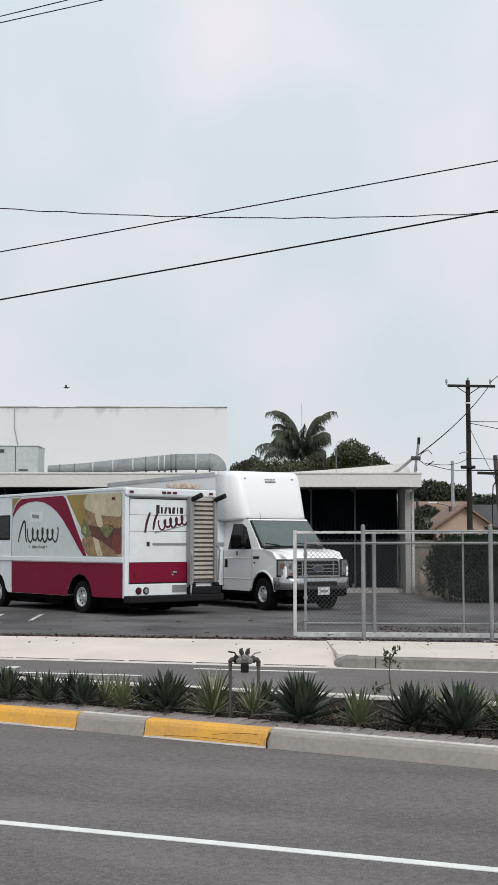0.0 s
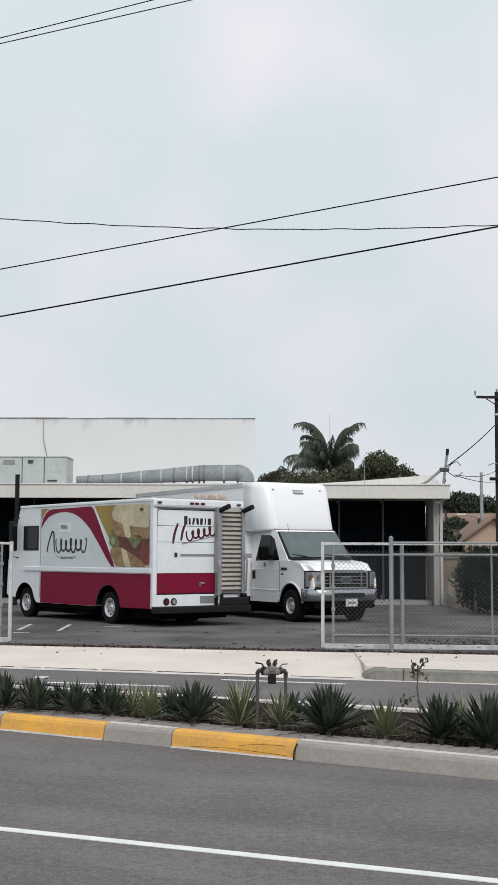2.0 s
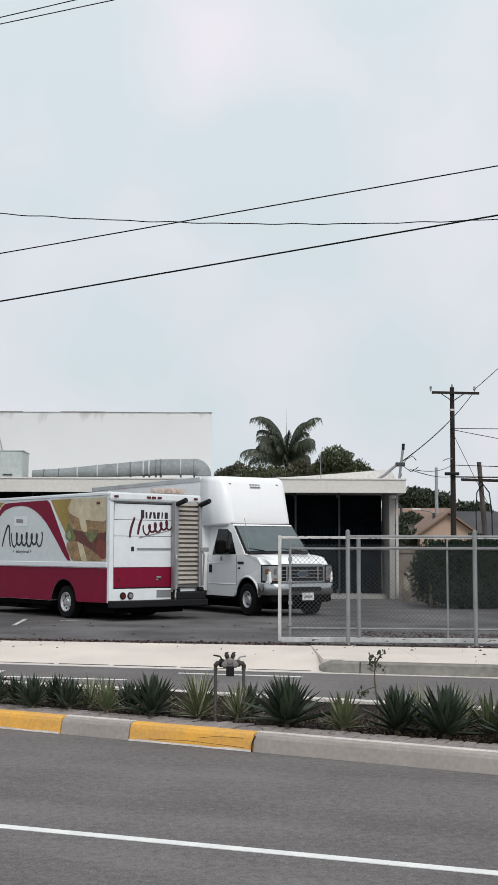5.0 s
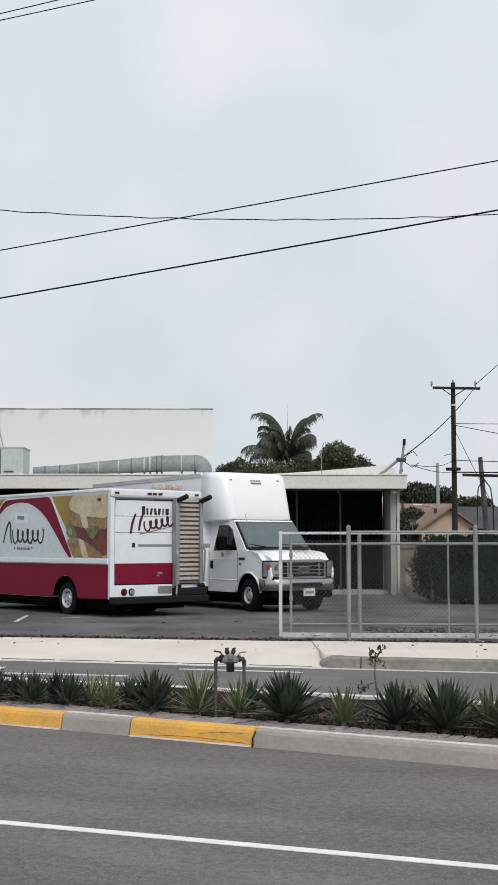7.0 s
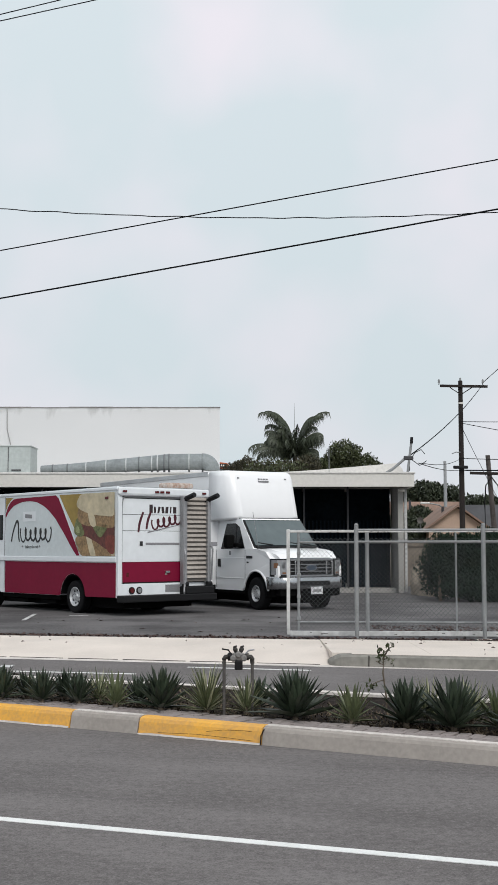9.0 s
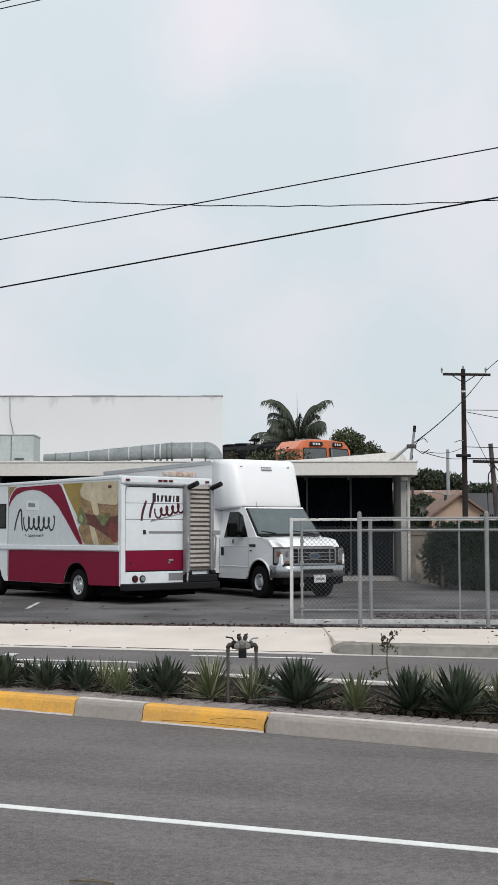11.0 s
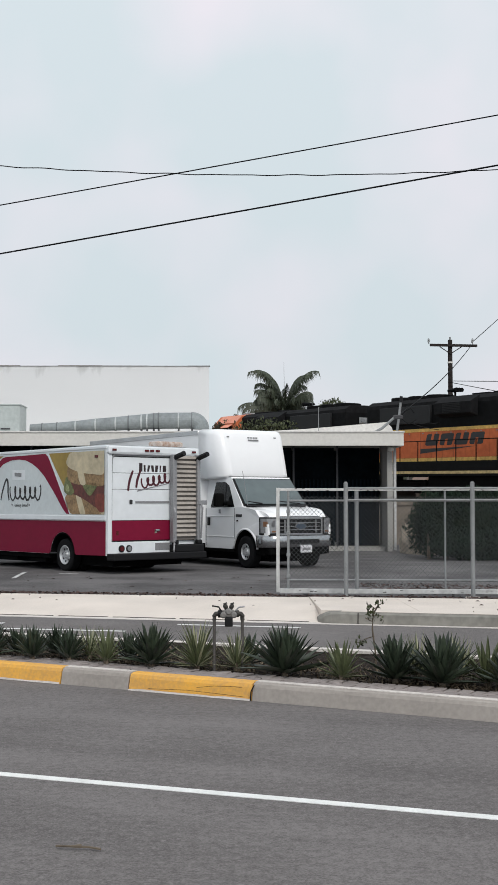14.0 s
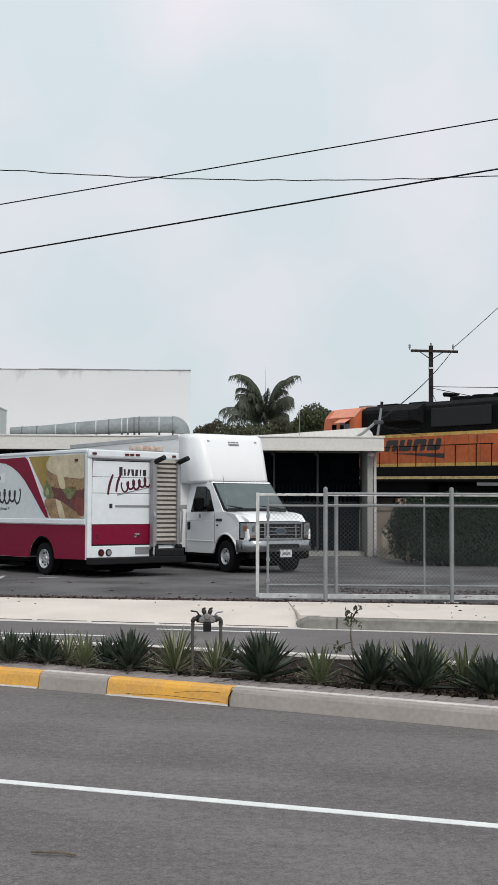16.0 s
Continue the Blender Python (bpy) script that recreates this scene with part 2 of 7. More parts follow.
RED_LENS = mat("red_lens", (0.10, 0.008, 0.010), 0.25, bump=0)
CLEAR_LENS = mat("clear_lens", (0.36, 0.37, 0.38), 0.22, 0.4, bump=0)
AMBER = mat("amber_lens", (0.20, 0.10, 0.055), 0.25, bump=0)
GLASS = glass("tinted_glass", (0.008, 0.009, 0.010), 0.08)
WINDSHIELD = glass("windshield_glass", (0.10, 0.125, 0.13), 0.06)
PLATE = mat("number_plate", (0.66, 0.66, 0.68), 0.5)
BRONZE = mat("weathered_bronze", (0.060, 0.055, 0.050), 0.6, 0.4, grain=30, vary=0.3)
PIPE = mat("painted_pipe", (0.105, 0.096, 0.09), 0.65, 0.2, grain=30, vary=0.25)
ORANGE = mat("locomotive_orange", (0.66, 0.165, 0.055), 0.6, grain=4, stain=0.7, vary=0.16, bump=0.03, dark=(0.47, 0.105, 0.038), spec=0.25)
ORANGE_PALE = mat("faded_orange", (0.80, 0.31, 0.20), 0.55, grain=4, stain=0.7, vary=0.10, bump=0.03)
LOCO_BLACK = mat("locomotive_black", (0.0065, 0.007, 0.0075), 0.75, spec=0.1, grain=4, stain=0.6, vary=0.3)
LOCO_GREY = mat("sooty_roof", (0.012, 0.012, 0.013), 0.8, spec=0.12, grain=4, stain=0.6, vary=0.3)
LOCO_YELLOW = mat("locomotive_yellow", (0.74, 0.46, 0.11), 0.55, grain=8, stain=2, vary=0.16)
HANDRAIL_WHITE = mat("white_handrail", (0.70, 0.68, 0.64), 0.5, bump=0)
LAMP_ON = mat("lit_headlight", (0.8, 0.75, 0.62), 0.3, bump=0, glow=(1.0, 0.86, 0.62, 1.1))
HOUSE_WALL = mat("peach_stucco", (0.50, 0.36, 0.28), 0.9, grain=12, stain=0.5, vary=0.06)
HOUSE_ROOF = mat("brown_shingle", (0.26, 0.17, 0.13), 0.9, grain=12, stain=0.6, vary=0.18)
HOUSE_ROOF_DARK = mat("dark_shingle", (0.07, 0.07, 0.075), 0.9, grain=12, stain=0.6, vary=0.18)
BIRD = mat("bird_feathers", (0.03, 0.03, 0.03), 0.8, bump=0)
CREAM_STRIPE = mat("cream_stripe", (0.62, 0.47, 0.22), 0.6, grain=8, stain=3, vary=0.25)
STEEL_RAIL = mat("rail_steel", (0.16, 0.12, 0.10), 0.6, 0.5)
PALE_WOOD = mat("beige_boards", (0.25, 0.21, 0.17), 0.9, grain=8, vary=0.2)
# ---- building blocks ----
def mesh_of(bm, material, smooth=False):
    me = bpy.data.meshes.new("mesh")
    bmesh.ops.recalc_face_normals(bm, faces=bm.faces)
    if smooth:
        for f in bm.faces:
            f.smooth = True
    bm.to_mesh(me)
    bm.free()
    me.materials.append(material)
    return me


def part(name, bm, material, parent=None, label="", smooth=False, at=None):
    """One mesh object, under a thing or a part where one is given."""
    ob = new(name, mesh_of(bm, material, smooth))
    if parent:
        ob.parent = parent
    if at is not None:
        ob.matrix_basis = at
    return tagged(ob, label)


def thing(name, m, label, category, group="", kind=""):
    """An Empty at a thing's base."""
    ob = new(name)
    ob.empty_display_size = 0.2
    ob.matrix_basis = m
    return tagged(ob, label, category, group, kind)


def box(bm, x0, x1, y0, y1, z0, z1, bevel=0.0):
    r = bmesh.ops.create_cube(bm, size=1.0)
    vs = r["verts"]
    for v in vs:
        v.co = Vector(((x0 + x1) / 2 + v.co.x * (x1 - x0), (y0 + y1) / 2 + v.co.y * (y1 - y0), (z0 + z1) / 2 + v.co.z * (z1 - z0)))
    if bevel:
        es = list({e for v in vs for e in v.link_edges})
        bmesh.ops.bevel(bm, geom=es, offset=bevel, segments=2, affect='EDGES', profile=0.5)
    return bm


def B(x0, x1, y0, y1, z0, z1, bevel=0.0):
    return box(bmesh.new(), x0, x1, y0, y1, z0, z1, bevel)


def rod(bm, a, b, r, seg=8, r2=None):
    a, b = Vector(a), Vector(b)
    d = b - a
    m = Matrix.Translation((a + b) / 2) @ d.to_track_quat('Z', 'Y').to_matrix().to_4x4()
    bmesh.ops.create_cone(bm, cap_ends=True, segments=seg, radius1=r, radius2=r if r2 is None else r2, depth=d.length, matrix=m)
    return bm


def R_(a, b, r, seg=8, r2=None):
    return rod(bmesh.new(), a, b, r, seg, r2)


def pipe(bm, pts, r, seg=8):
    """A tube along points, with its rings joined."""
    pts = [Vector(p) for p in pts]
    rings = []
    for i, p in enumerate(pts):
        d = (pts[min(i + 1, len(pts) - 1)] - pts[max(i - 1, 0)]).normalized()
        q = d.to_track_quat('Z', 'Y')
        rings.append([bm.verts.new(p + q @ Vector((r * math.cos(k * math.tau / seg), r * math.sin(k * math.tau / seg), 0))) for k in range(seg)])
    for a, b in zip(rings, rings[1:]):
        for k in range(seg):
            bm.faces.new((a[k], a[(k + 1) % seg], b[(k + 1) % seg], b[k]))
    bm.faces.new(rings[0][::-1])
    bm.faces.new(rings[-1])
    return bm


def prism(bm, pts, vec):
    """A flat outline of 3D points pushed along vec."""
    vec = Vector(vec)
    a = [bm.verts.new(p) for p in pts]
    b = [bm.verts.new(Vector(p) + vec) for p in pts]
    bm.faces.new(a[::-1])
    bm.faces.new(b)
    n = len(pts)
    for i in range(n):
        bm.faces.new((a[i], a[(i + 1) % n], b[(i + 1) % n], b[i]))
    return bm


def PR(pts, vec):
    return prism(bmesh.new(), pts, vec)


def loft(bm, rings, cap=True):
    rv = [[bm.verts.new(p) for p in r] for r in rings]
    n = len(rv[0])
    for a, b in zip(rv, rv[1:]):
        for k in range(n):
            bm.faces.new((a[k], a[(k + 1) % n], b[(k + 1) % n], b[k]))
    if cap:
        bm.faces.new(rv[0][::-1])
        bm.faces.new(rv[-1])
    return bm


def ring(radius, n, centre, axis='y', r2=None):
    out = []
    for k in range(n):
        c, s = math.cos(k * math.tau / n) * radius, math.sin(k * math.tau / n) * (r2 or radius)
        out.append(Vector(centre) + (Vector((c, 0, s)) if axis == 'y' else Vector((0, c, s)) if axis == 'x' else Vector((c, s, 0))))
    return out


def lathe_y(profile, n=28, cap=True):
    """A wheel-like body turned about the y axis; profile of (y, radius)."""
    return loft(bmesh.new(), [ring(r, n, (0, y, 0)) for y, r in profile], cap)


def wheel(parent, x, y, r, width, side, rim_mat=None, name="wheel", inner=1.0):
    """A road wheel > tyre, rim; side +1 shows its face to +y."""
    w = part(name, lathe_y([(-width * 0.2, r * 0.57 * inner), (-width / 2, r * 0.62 * inner), (-width / 2, r * 0.9), (-width * 0.4, r), (width * 0.4, r), (width / 2, r * 0.9), (width / 2, r * 0.62 * inner), (width * 0.2, r * 0.57 * inner)], cap=False), RUBBER, parent, smooth=False)
    w.matrix_basis = pose(x, y, r)
    s = side
    part("rim", lathe_y([(s * width * 0.2, r * 0.1), (s * width * 0.2, r * 0.56 * inner), (s * width * 0.47, r * 0.60 * inner), (s * width * 0.50, r * 0.57 * inner), (s * width * 0.3, r * 0.48 * inner), (s * width * 0.22, r * 0.30), (s * width * 0.46, r * 0.22), (s * width * 0.48, r * 0.05)]), rim_mat or RIM, w, "pale steel rim")
    for k in range(8):
        a = k * math.tau / 8 + 0.2
        c = Vector((math.cos(a) * r * 0.40 * inner, s * width * 0.27, math.sin(a) * r * 0.40 * inner))
        part("rim_hole", R_(c, c + Vector((0, s * 0.006, 0)), r * 0.075, 8), BLACK_PLASTIC, w)
        a = k * math.tau / 8
        c = Vector((math.cos(a) * r * 0.2, s * width * 0.40, math.sin(a) * r * 0.2))
        part("wheel_nut", R_(c, c + Vector((0, s * 0.04, 0)), 0.012, 6), STEEL_GREY, w)
    return w


def leaf_cloud(bm, centre, radii, count, size, rnd, flat=0.0):
    """Small leaf blades scattered in the outer part of an uneven ellipsoid."""
    centre = Vector(centre)
    for _ in range(count):
        d = Vector((rnd.gauss(0, 1), rnd.gauss(0, 1), rnd.gauss(0, 1))).normalized()
        k = rnd.uniform(0.55, 1.0) * (1 + 0.28 * noise.noise(d * 2.2 + centre))
        p = centre + Vector((d.x * radii[0], d.y * radii[1], d.z * radii[2])) * k
        q = Euler((rnd.uniform(0, 6.3), rnd.uniform(0, 6.3), rnd.uniform(0, 6.3))).to_quaternion()
        s = size * rnd.uniform(0.6, 1.4)
        vs = [bm.verts.new(p + q @ Vector(c)) for c in ((-s, 0, 0), (0, -s * 0.45, s * 0.15), (s, 0, 0), (0, s * 0.45, s * 0.15))]
        bm.faces.new(vs)


# ---- the street ----
RNG = random.Random(7)


def strip(a, b, width, z, thick=0.004):
    """A painted band from a to b on the ground."""
    a, b = Vector((*a, z)), Vector((*b, z))
    n = Vector((-(b - a).y, (b - a).x, 0)).normalized() * width / 2
    return PR([a - n, b - n, b + n, a + n], (0, 0, thick))


def sheet(x0, x1, y0, y1, z, step):
    bm = bmesh.new()
    nx, ny = max(1, int((x1 - x0) / step)), max(1, int((y1 - y0) / step))
    bmesh.ops.create_grid(bm, x_segments=nx, y_segments=ny, size=0.5)
    for v in bm.verts:
        v.co = Vector(((x0 + x1) / 2 + v.co.x * (x1 - x0), (y0 + y1) / 2 + v.co.y * (y1 - y0), z))
    return bm


tagged(part("ground", sheet(-2500, 2500, -2500, 2500, -0.06, 500), GROUND), "flat dry town ground reaching the horizon", "ground", kind="structure")
tagged(part("road", PR([(-40, -12, -0.05), (40, -12, -0.05), (40, 6.0, -0.05), (40, 12.0, -0.05), (-40, 29.0, -0.05)], (0, 0, 0.05)), ASPHALT), "worn dark grey asphalt street with fine cracks", "road", kind="structure")
# lane lines
for a, b, w in (((-30, 18.86), (14, 1.61), 0.085),):
    tagged(part("lane_line", strip(a, b, w, 0.0), LINE), "continuous white painted lane line on the asphalt", "lane line", kind="structure")
for a, b in (((-3.05, 16.53), (-1.39, 16.13)), ((-0.75, 17.02), (0.91, 16.55)), ((-7.6, 17.6), (-5.4, 17.05))):
    tagged(part("lane_dash", strip(a, b, 0.07, 0.0), LINE), "thin white painted lane mark on the asphalt", "lane line", kind="structure")


def far_kerb_y(x):
    return 17.55 - 0.28 * x


def walk_back_y(x):
    return 20.32 - 0.2 * x


# driveway apron: slopes from the street up to the walk
pave = thing("pavement", pose(0, 0, 0), "pale concrete pavement with a driveway apron and leaf scraps", "pavement", kind="structure")
XE = 1.25  # where the raised kerb begins
xs = [-14.0, -8.4, XE]
for xa, xb in zip(xs, xs[1:]):
    g = 0.003
    bm = bmesh.new()
    def edge(x, sl):
        return [(x, far_kerb_y(x), 0.004), (x, far_kerb_y(x) + 0.12, 0.018), (x, far_kerb_y(x) + 1.2, 0.12), (x, walk_back_y(x), 0.14), (x, walk_back_y(x), -0.05), (x, far_kerb_y(x), -0.05)]
    loft(bm, [edge(xa + g, 0), edge(xb - g, 0)])
    part("slab", bm, CONCRETE, pave)
xs = [XE, 2.6, 4.4, 6.2, 8.0, 10.0, 13.0, 16.0]
for xa, xb in zip(xs, xs[1:]):
    g = 0.003
    bm = bmesh.new()
    def edge2(x):
        return [(x, far_kerb_y(x) + 0.172, 0.166), (x, walk_back_y(x), 0.15), (x, walk_back_y(x), -0.05), (x, far_kerb_y(x) + 0.172, -0.05)]
    loft(bm, [edge2(xa + g), edge2(xb - g)])
    part("slab", bm, CONCRETE, pave)
# raised kerb with its worn, dropped end
bm = bmesh.new()
rows = []
for x, top in ((1.20, 0.06), (1.27, 0.12), (1.36, 0.155), (1.55, 0.163), (16.0, 0.166)):
    y = far_kerb_y(x) - 0.08 + (0.12 if x < 1.24 else 0.04 if x < 1.3 else 0)
    rows.append([(x, y, -0.04), (x, y + 0.015, top - 0.03), (x, y + 0.05, top), (x, y + 0.25, top), (x, y + 0.25, -0.04)])
loft(bm, rows)
part("kerb_stone", bm, KERB_FAR, pave, "darker grey kerb with a broken rounded end")
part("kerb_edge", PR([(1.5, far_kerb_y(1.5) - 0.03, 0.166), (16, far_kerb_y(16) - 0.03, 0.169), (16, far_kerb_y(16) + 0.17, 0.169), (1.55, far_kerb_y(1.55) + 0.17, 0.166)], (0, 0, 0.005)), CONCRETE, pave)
face = lambda x, z, o: (x, far_kerb_y(x) - 0.074 - o + max(0, z - 0.13) * 0.6, z)
for xj in (1.72, 4.4):
    part("kerb_joint", PR([face(xj, 0.0, 0.012), face(xj + 0.014, 0.0, 0.012), face(xj + 0.02, 0.155, 0.012), face(xj + 0.006, 0.155, 0.012)], (0, 0.02, 0)), mat("crack_dirt", (0.07, 0.062, 0.055), 0.95), pave)
tagged(part("gutter", PR([(-14, far_kerb_y(-14) - 0.22, 0.002), (16, far_kerb_y(16) - 0.22, 0.002), (16, far_kerb_y(16), 0.002), (-14, far_kerb_y(-14), 0.002)], (0, 0, 0.003)), KERB_TOP), "narrow pale concrete gutter along the pavement", "gutter", kind="structure")
bm = bmesh.new()
x = -11.0
while x < 1.2:
    ln = RNG.uniform(0.25, 1.1)
    pipe(bm, [(x + ln * k / 6, far_kerb_y(x + ln * k / 6) + 0.02 + 0.035 * noise.noise((x * 3 + k * 0.7, 4, 0)), 0.012) for k in range(7)], RNG.uniform(0.003, 0.006), 4)
    x += ln + RNG.uniform(0.0, 0.25)
part("crack", bm, mat("crack_dirt", (0.07, 0.062, 0.055), 0.95), pave)
tagged(part("paper_scrap", PR([(-3.36, 17.05, 0.004), (-3.18, 16.98, 0.004), (-3.12, 17.04, 0.03), (-3.3, 17.12, 0.02)], (0.0, 0.0, 0.006)), GALV_PAINT), "crumpled white paper scrap on the asphalt", "paper")
# the car park
tagged(part("car_park", PR([(-60, walk_back_y(-60) + 0.02, 0), (40, walk_back_y(40) + 0.02, 0), (40, 52, 0), (-60, 52, 0)], (0, 0, 0.12)), LOT), "patched dark grey asphalt car park with faded stall lines", "car park", kind="structure")
STALLS = [((-5.42, 25.96), (-5.58, 28.10)), ((-4.53, 25.67), (-4.67, 27.98)), ((-5.33, 25.01), (-5.01, 25.05)), ((-3.81, 27.31), (-3.39, 27.25))]
for a, b in STALLS:
    tagged(part("stall_line", strip(a, b, 0.085, 0.12), mat("faded_stall_paint", (0.62, 0.62, 0.61), 0.8, grain=20, stain=3, vary=0.3)), "faded white parking stall line", "stall line", kind="structure")
# litter and litter along the back of the walk
bm = bmesh.new()
for _ in range(5200):
    x = RNG.uniform(-9, 9)
    y = walk_back_y(x) + abs(RNG.gauss(0, 0.17)) + 0.03
    if RNG.random() < 0.35:
        x = RNG.uniform(2.4, 9)
        y = walk_back_y(x) + RNG.uniform(1.0, 3.6)
    s = RNG.uniform(0.015, 0.045)
    q = Euler((RNG.uniform(-.7, .7), RNG.uniform(-.7, .7), RNG.uniform(0, 6.3))).to_quaternion()
    p = Vector((x, y, 0.135 + RNG.uniform(0, 0.02)))
    bm.faces.new([bm.verts.new(p + q @ Vector(c)) for c in ((-s, 0, 0), (0, -s * .6, .006), (s, 0, 0), (0, s * .6, .006))])
tagged(part("leaf_litter", bm, LITTER), "dry brown leaves and bark scraps on the ground", "leaf litter", kind="stuff")
bm = bmesh.new()
for _ in range(70):
    x = RNG.uniform(-8, 8)
    y = RNG.uniform(far_kerb_y(x) + 0.1, walk_back_y(x))
    s = RNG.uniform(0.012, 0.04)
    q = Euler((0, 0, RNG.uniform(0, 6.3))).to_quaternion()
    p = Vector((x, y, 0.172))
    bm.faces.new([bm.verts.new(p + q @ Vector(c)) for c in ((-s, 0, 0), (0, -s * .5, .02), (s, 0, 0), (0, s * .5, .015))])
for _ in range(60):
    p = Vector((RNG.uniform(-8, 8), RNG.uniform(21.5, 27), 0.128))
    s = RNG.uniform(0.02, 0.07)
    q = Euler((0, 0, RNG.uniform(0, 6.3))).to_quaternion()
    bm.faces.new([bm.verts.new(p + q @ Vector(c)) for c in ((-s, 0, 0), (0, -s * .5, .012), (s, 0, 0), (0, s * .5, .012))])
tagged(part("scattered_leaves", bm, LITTER), "single dry leaves scattered on the concrete", "leaves", kind="stuff")
bm = bmesh.new()
pipe(bm, [(-0.86, 6.02, 0.012), (-0.78, 5.98, 0.02), (-0.70, 5.99, 0.014), (-0.64, 5.96, 0.012)], 0.006, 5)
pipe(bm, [(-0.80, 5.99, 0.018), (-0.74, 6.03, 0.014)], 0.004, 5)
tagged(part("twig", bm, BARK), "thin dry twig lying on the asphalt", "twig")

# ---- the planted median ----
KD = Vector((0.8669, -0.4985, 0))      # along the near kerb
KN = Vector((0.4985, 0.8669, 0))       # across it, away from the street
K0 = Vector((0.12, 10.45, 0))


def kp(s, n, z):
    p = K0 + KD * s + KN * n
    return (p.x, p.y, z)


median = thing("median", pose(0, 0, 0), "planted road median with mulch between concrete kerbs", "median", kind="structure")
# bed of mulch, gently uneven
bm = bmesh.new()
grid = []
for i in range(61):
    s = -9 + i * 15 / 60
    row = []
    for j in range(9):
        n = 0.50 + j * (2.1 + 0.035 * s) / 8
        row.append(bm.verts.new(Vector(kp(s, n, 0.135 + 0.03 * noise.noise((s * 2, n * 2, 0)) + 0.015 * noise.noise((s * 9, n * 9, 3))))))
    grid.append(row)
for a, b in zip(grid, grid[1:]):
    for j in range(8):
        bm.faces.new((a[j], a[j + 1], b[j + 1], b[j]))
part("mulch_bed", bm, MULCH, median, "dark bark mulch")
part("core", PR([kp(-9, 0.16, 0.0), kp(6, 0.16, 0.0), kp(6, 2.4, 0.0), kp(-9, 2.3, 0.0)], (0, 0, 0.10)), MULCH, median)
# near kerb, cast in lengths; two of them painted
KSEG = [(-9, -5.6, 0), (-5.6, -3.24, 0), (-3.24, -1.98, 1), (-1.98, -1.22, 0), (-1.22, 0.03, 1), (0.03, 3.6, 0), (3.6, 6, 0)]
for a, b, painted in KSEG:
    bm = bmesh.new()
    prof = lambda s: [kp(s, 0.0, -0.04), kp(s, 0.03, 0.11), kp(s, 0.045, 0.138), kp(s, 0.075, 0.15), kp(s, 0.155, 0.152), kp(s, 0.155, -0.04)]
    g = 0.008 if not painted else 0.004
    n = max(2, int((b - a) / 0.12))
    rings = []
    for k in range(n + 1):
        s = a + g + (b - a - 2 * g) * k / n
        rings.append([Vector(p) + KN * 0.006 * noise.noise((s * 5, i * 3.1, 0)) + Vector((0, 0, 0.004 * noise.noise((s * 4, i, 5)))) for i, p in enumerate(prof(s))])
    loft(bm, rings)
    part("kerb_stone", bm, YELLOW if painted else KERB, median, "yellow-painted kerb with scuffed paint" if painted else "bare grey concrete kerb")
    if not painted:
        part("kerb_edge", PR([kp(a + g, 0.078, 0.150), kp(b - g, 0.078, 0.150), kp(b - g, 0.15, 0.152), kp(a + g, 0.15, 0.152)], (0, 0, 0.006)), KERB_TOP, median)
    else:
        # ragged bare strip along the foot of the painted face
        bm = bmesh.new()
        pts_top = []
        for k in range(n + 1):
            s = a + g + (b - a - 2 * g) * k / n
            pts_top.append((s, 0.016 + 0.012 * noise.noise((s * 7, 2, 0))))
        for (s0, h0), (s1, h1) in zip(pts_top, pts_top[1:]):
            prism(bm, [kp(s0, -0.008, 0.001), kp(s1, -0.008, 0.001), kp(s1, -0.002, h1), kp(s0, -0.002, h0)], KN * 0.004)
        part("bare_strip", bm, KERB_TOP, median)
bm = bmesh.new()
pipe(bm, [kp(-0.5, -0.003, 0.075), kp(-0.33, -0.003, 0.10), kp(-0.12, -0.001, 0.108), kp(-0.05, 0.0, 0.105)], 0.0016, 4)
pipe(bm, [kp(-1.0, -0.004, 0.03), kp(-0.6, -0.004, 0.045), kp(-0.3, -0.004, 0.038), kp(-0.04, -0.004, 0.03)], 0.0016, 4)
pipe(bm, [kp(0.03, -0.003, 0.0), kp(0.035, 0.0, 0.08), kp(0.05, 0.03, 0.13)], 0.006, 4)
part("crack", bm, MULCH, median)
# far kerb of the median
far_med = lambda x: 13.17 - 0.45 * x
for xa, xb in ((-9, -6), (-6, -3), (-3, 0), (0, 3), (3, 6)):
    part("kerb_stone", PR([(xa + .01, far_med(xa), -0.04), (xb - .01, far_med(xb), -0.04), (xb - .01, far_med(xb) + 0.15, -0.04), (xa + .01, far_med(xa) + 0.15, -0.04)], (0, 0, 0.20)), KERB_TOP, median)
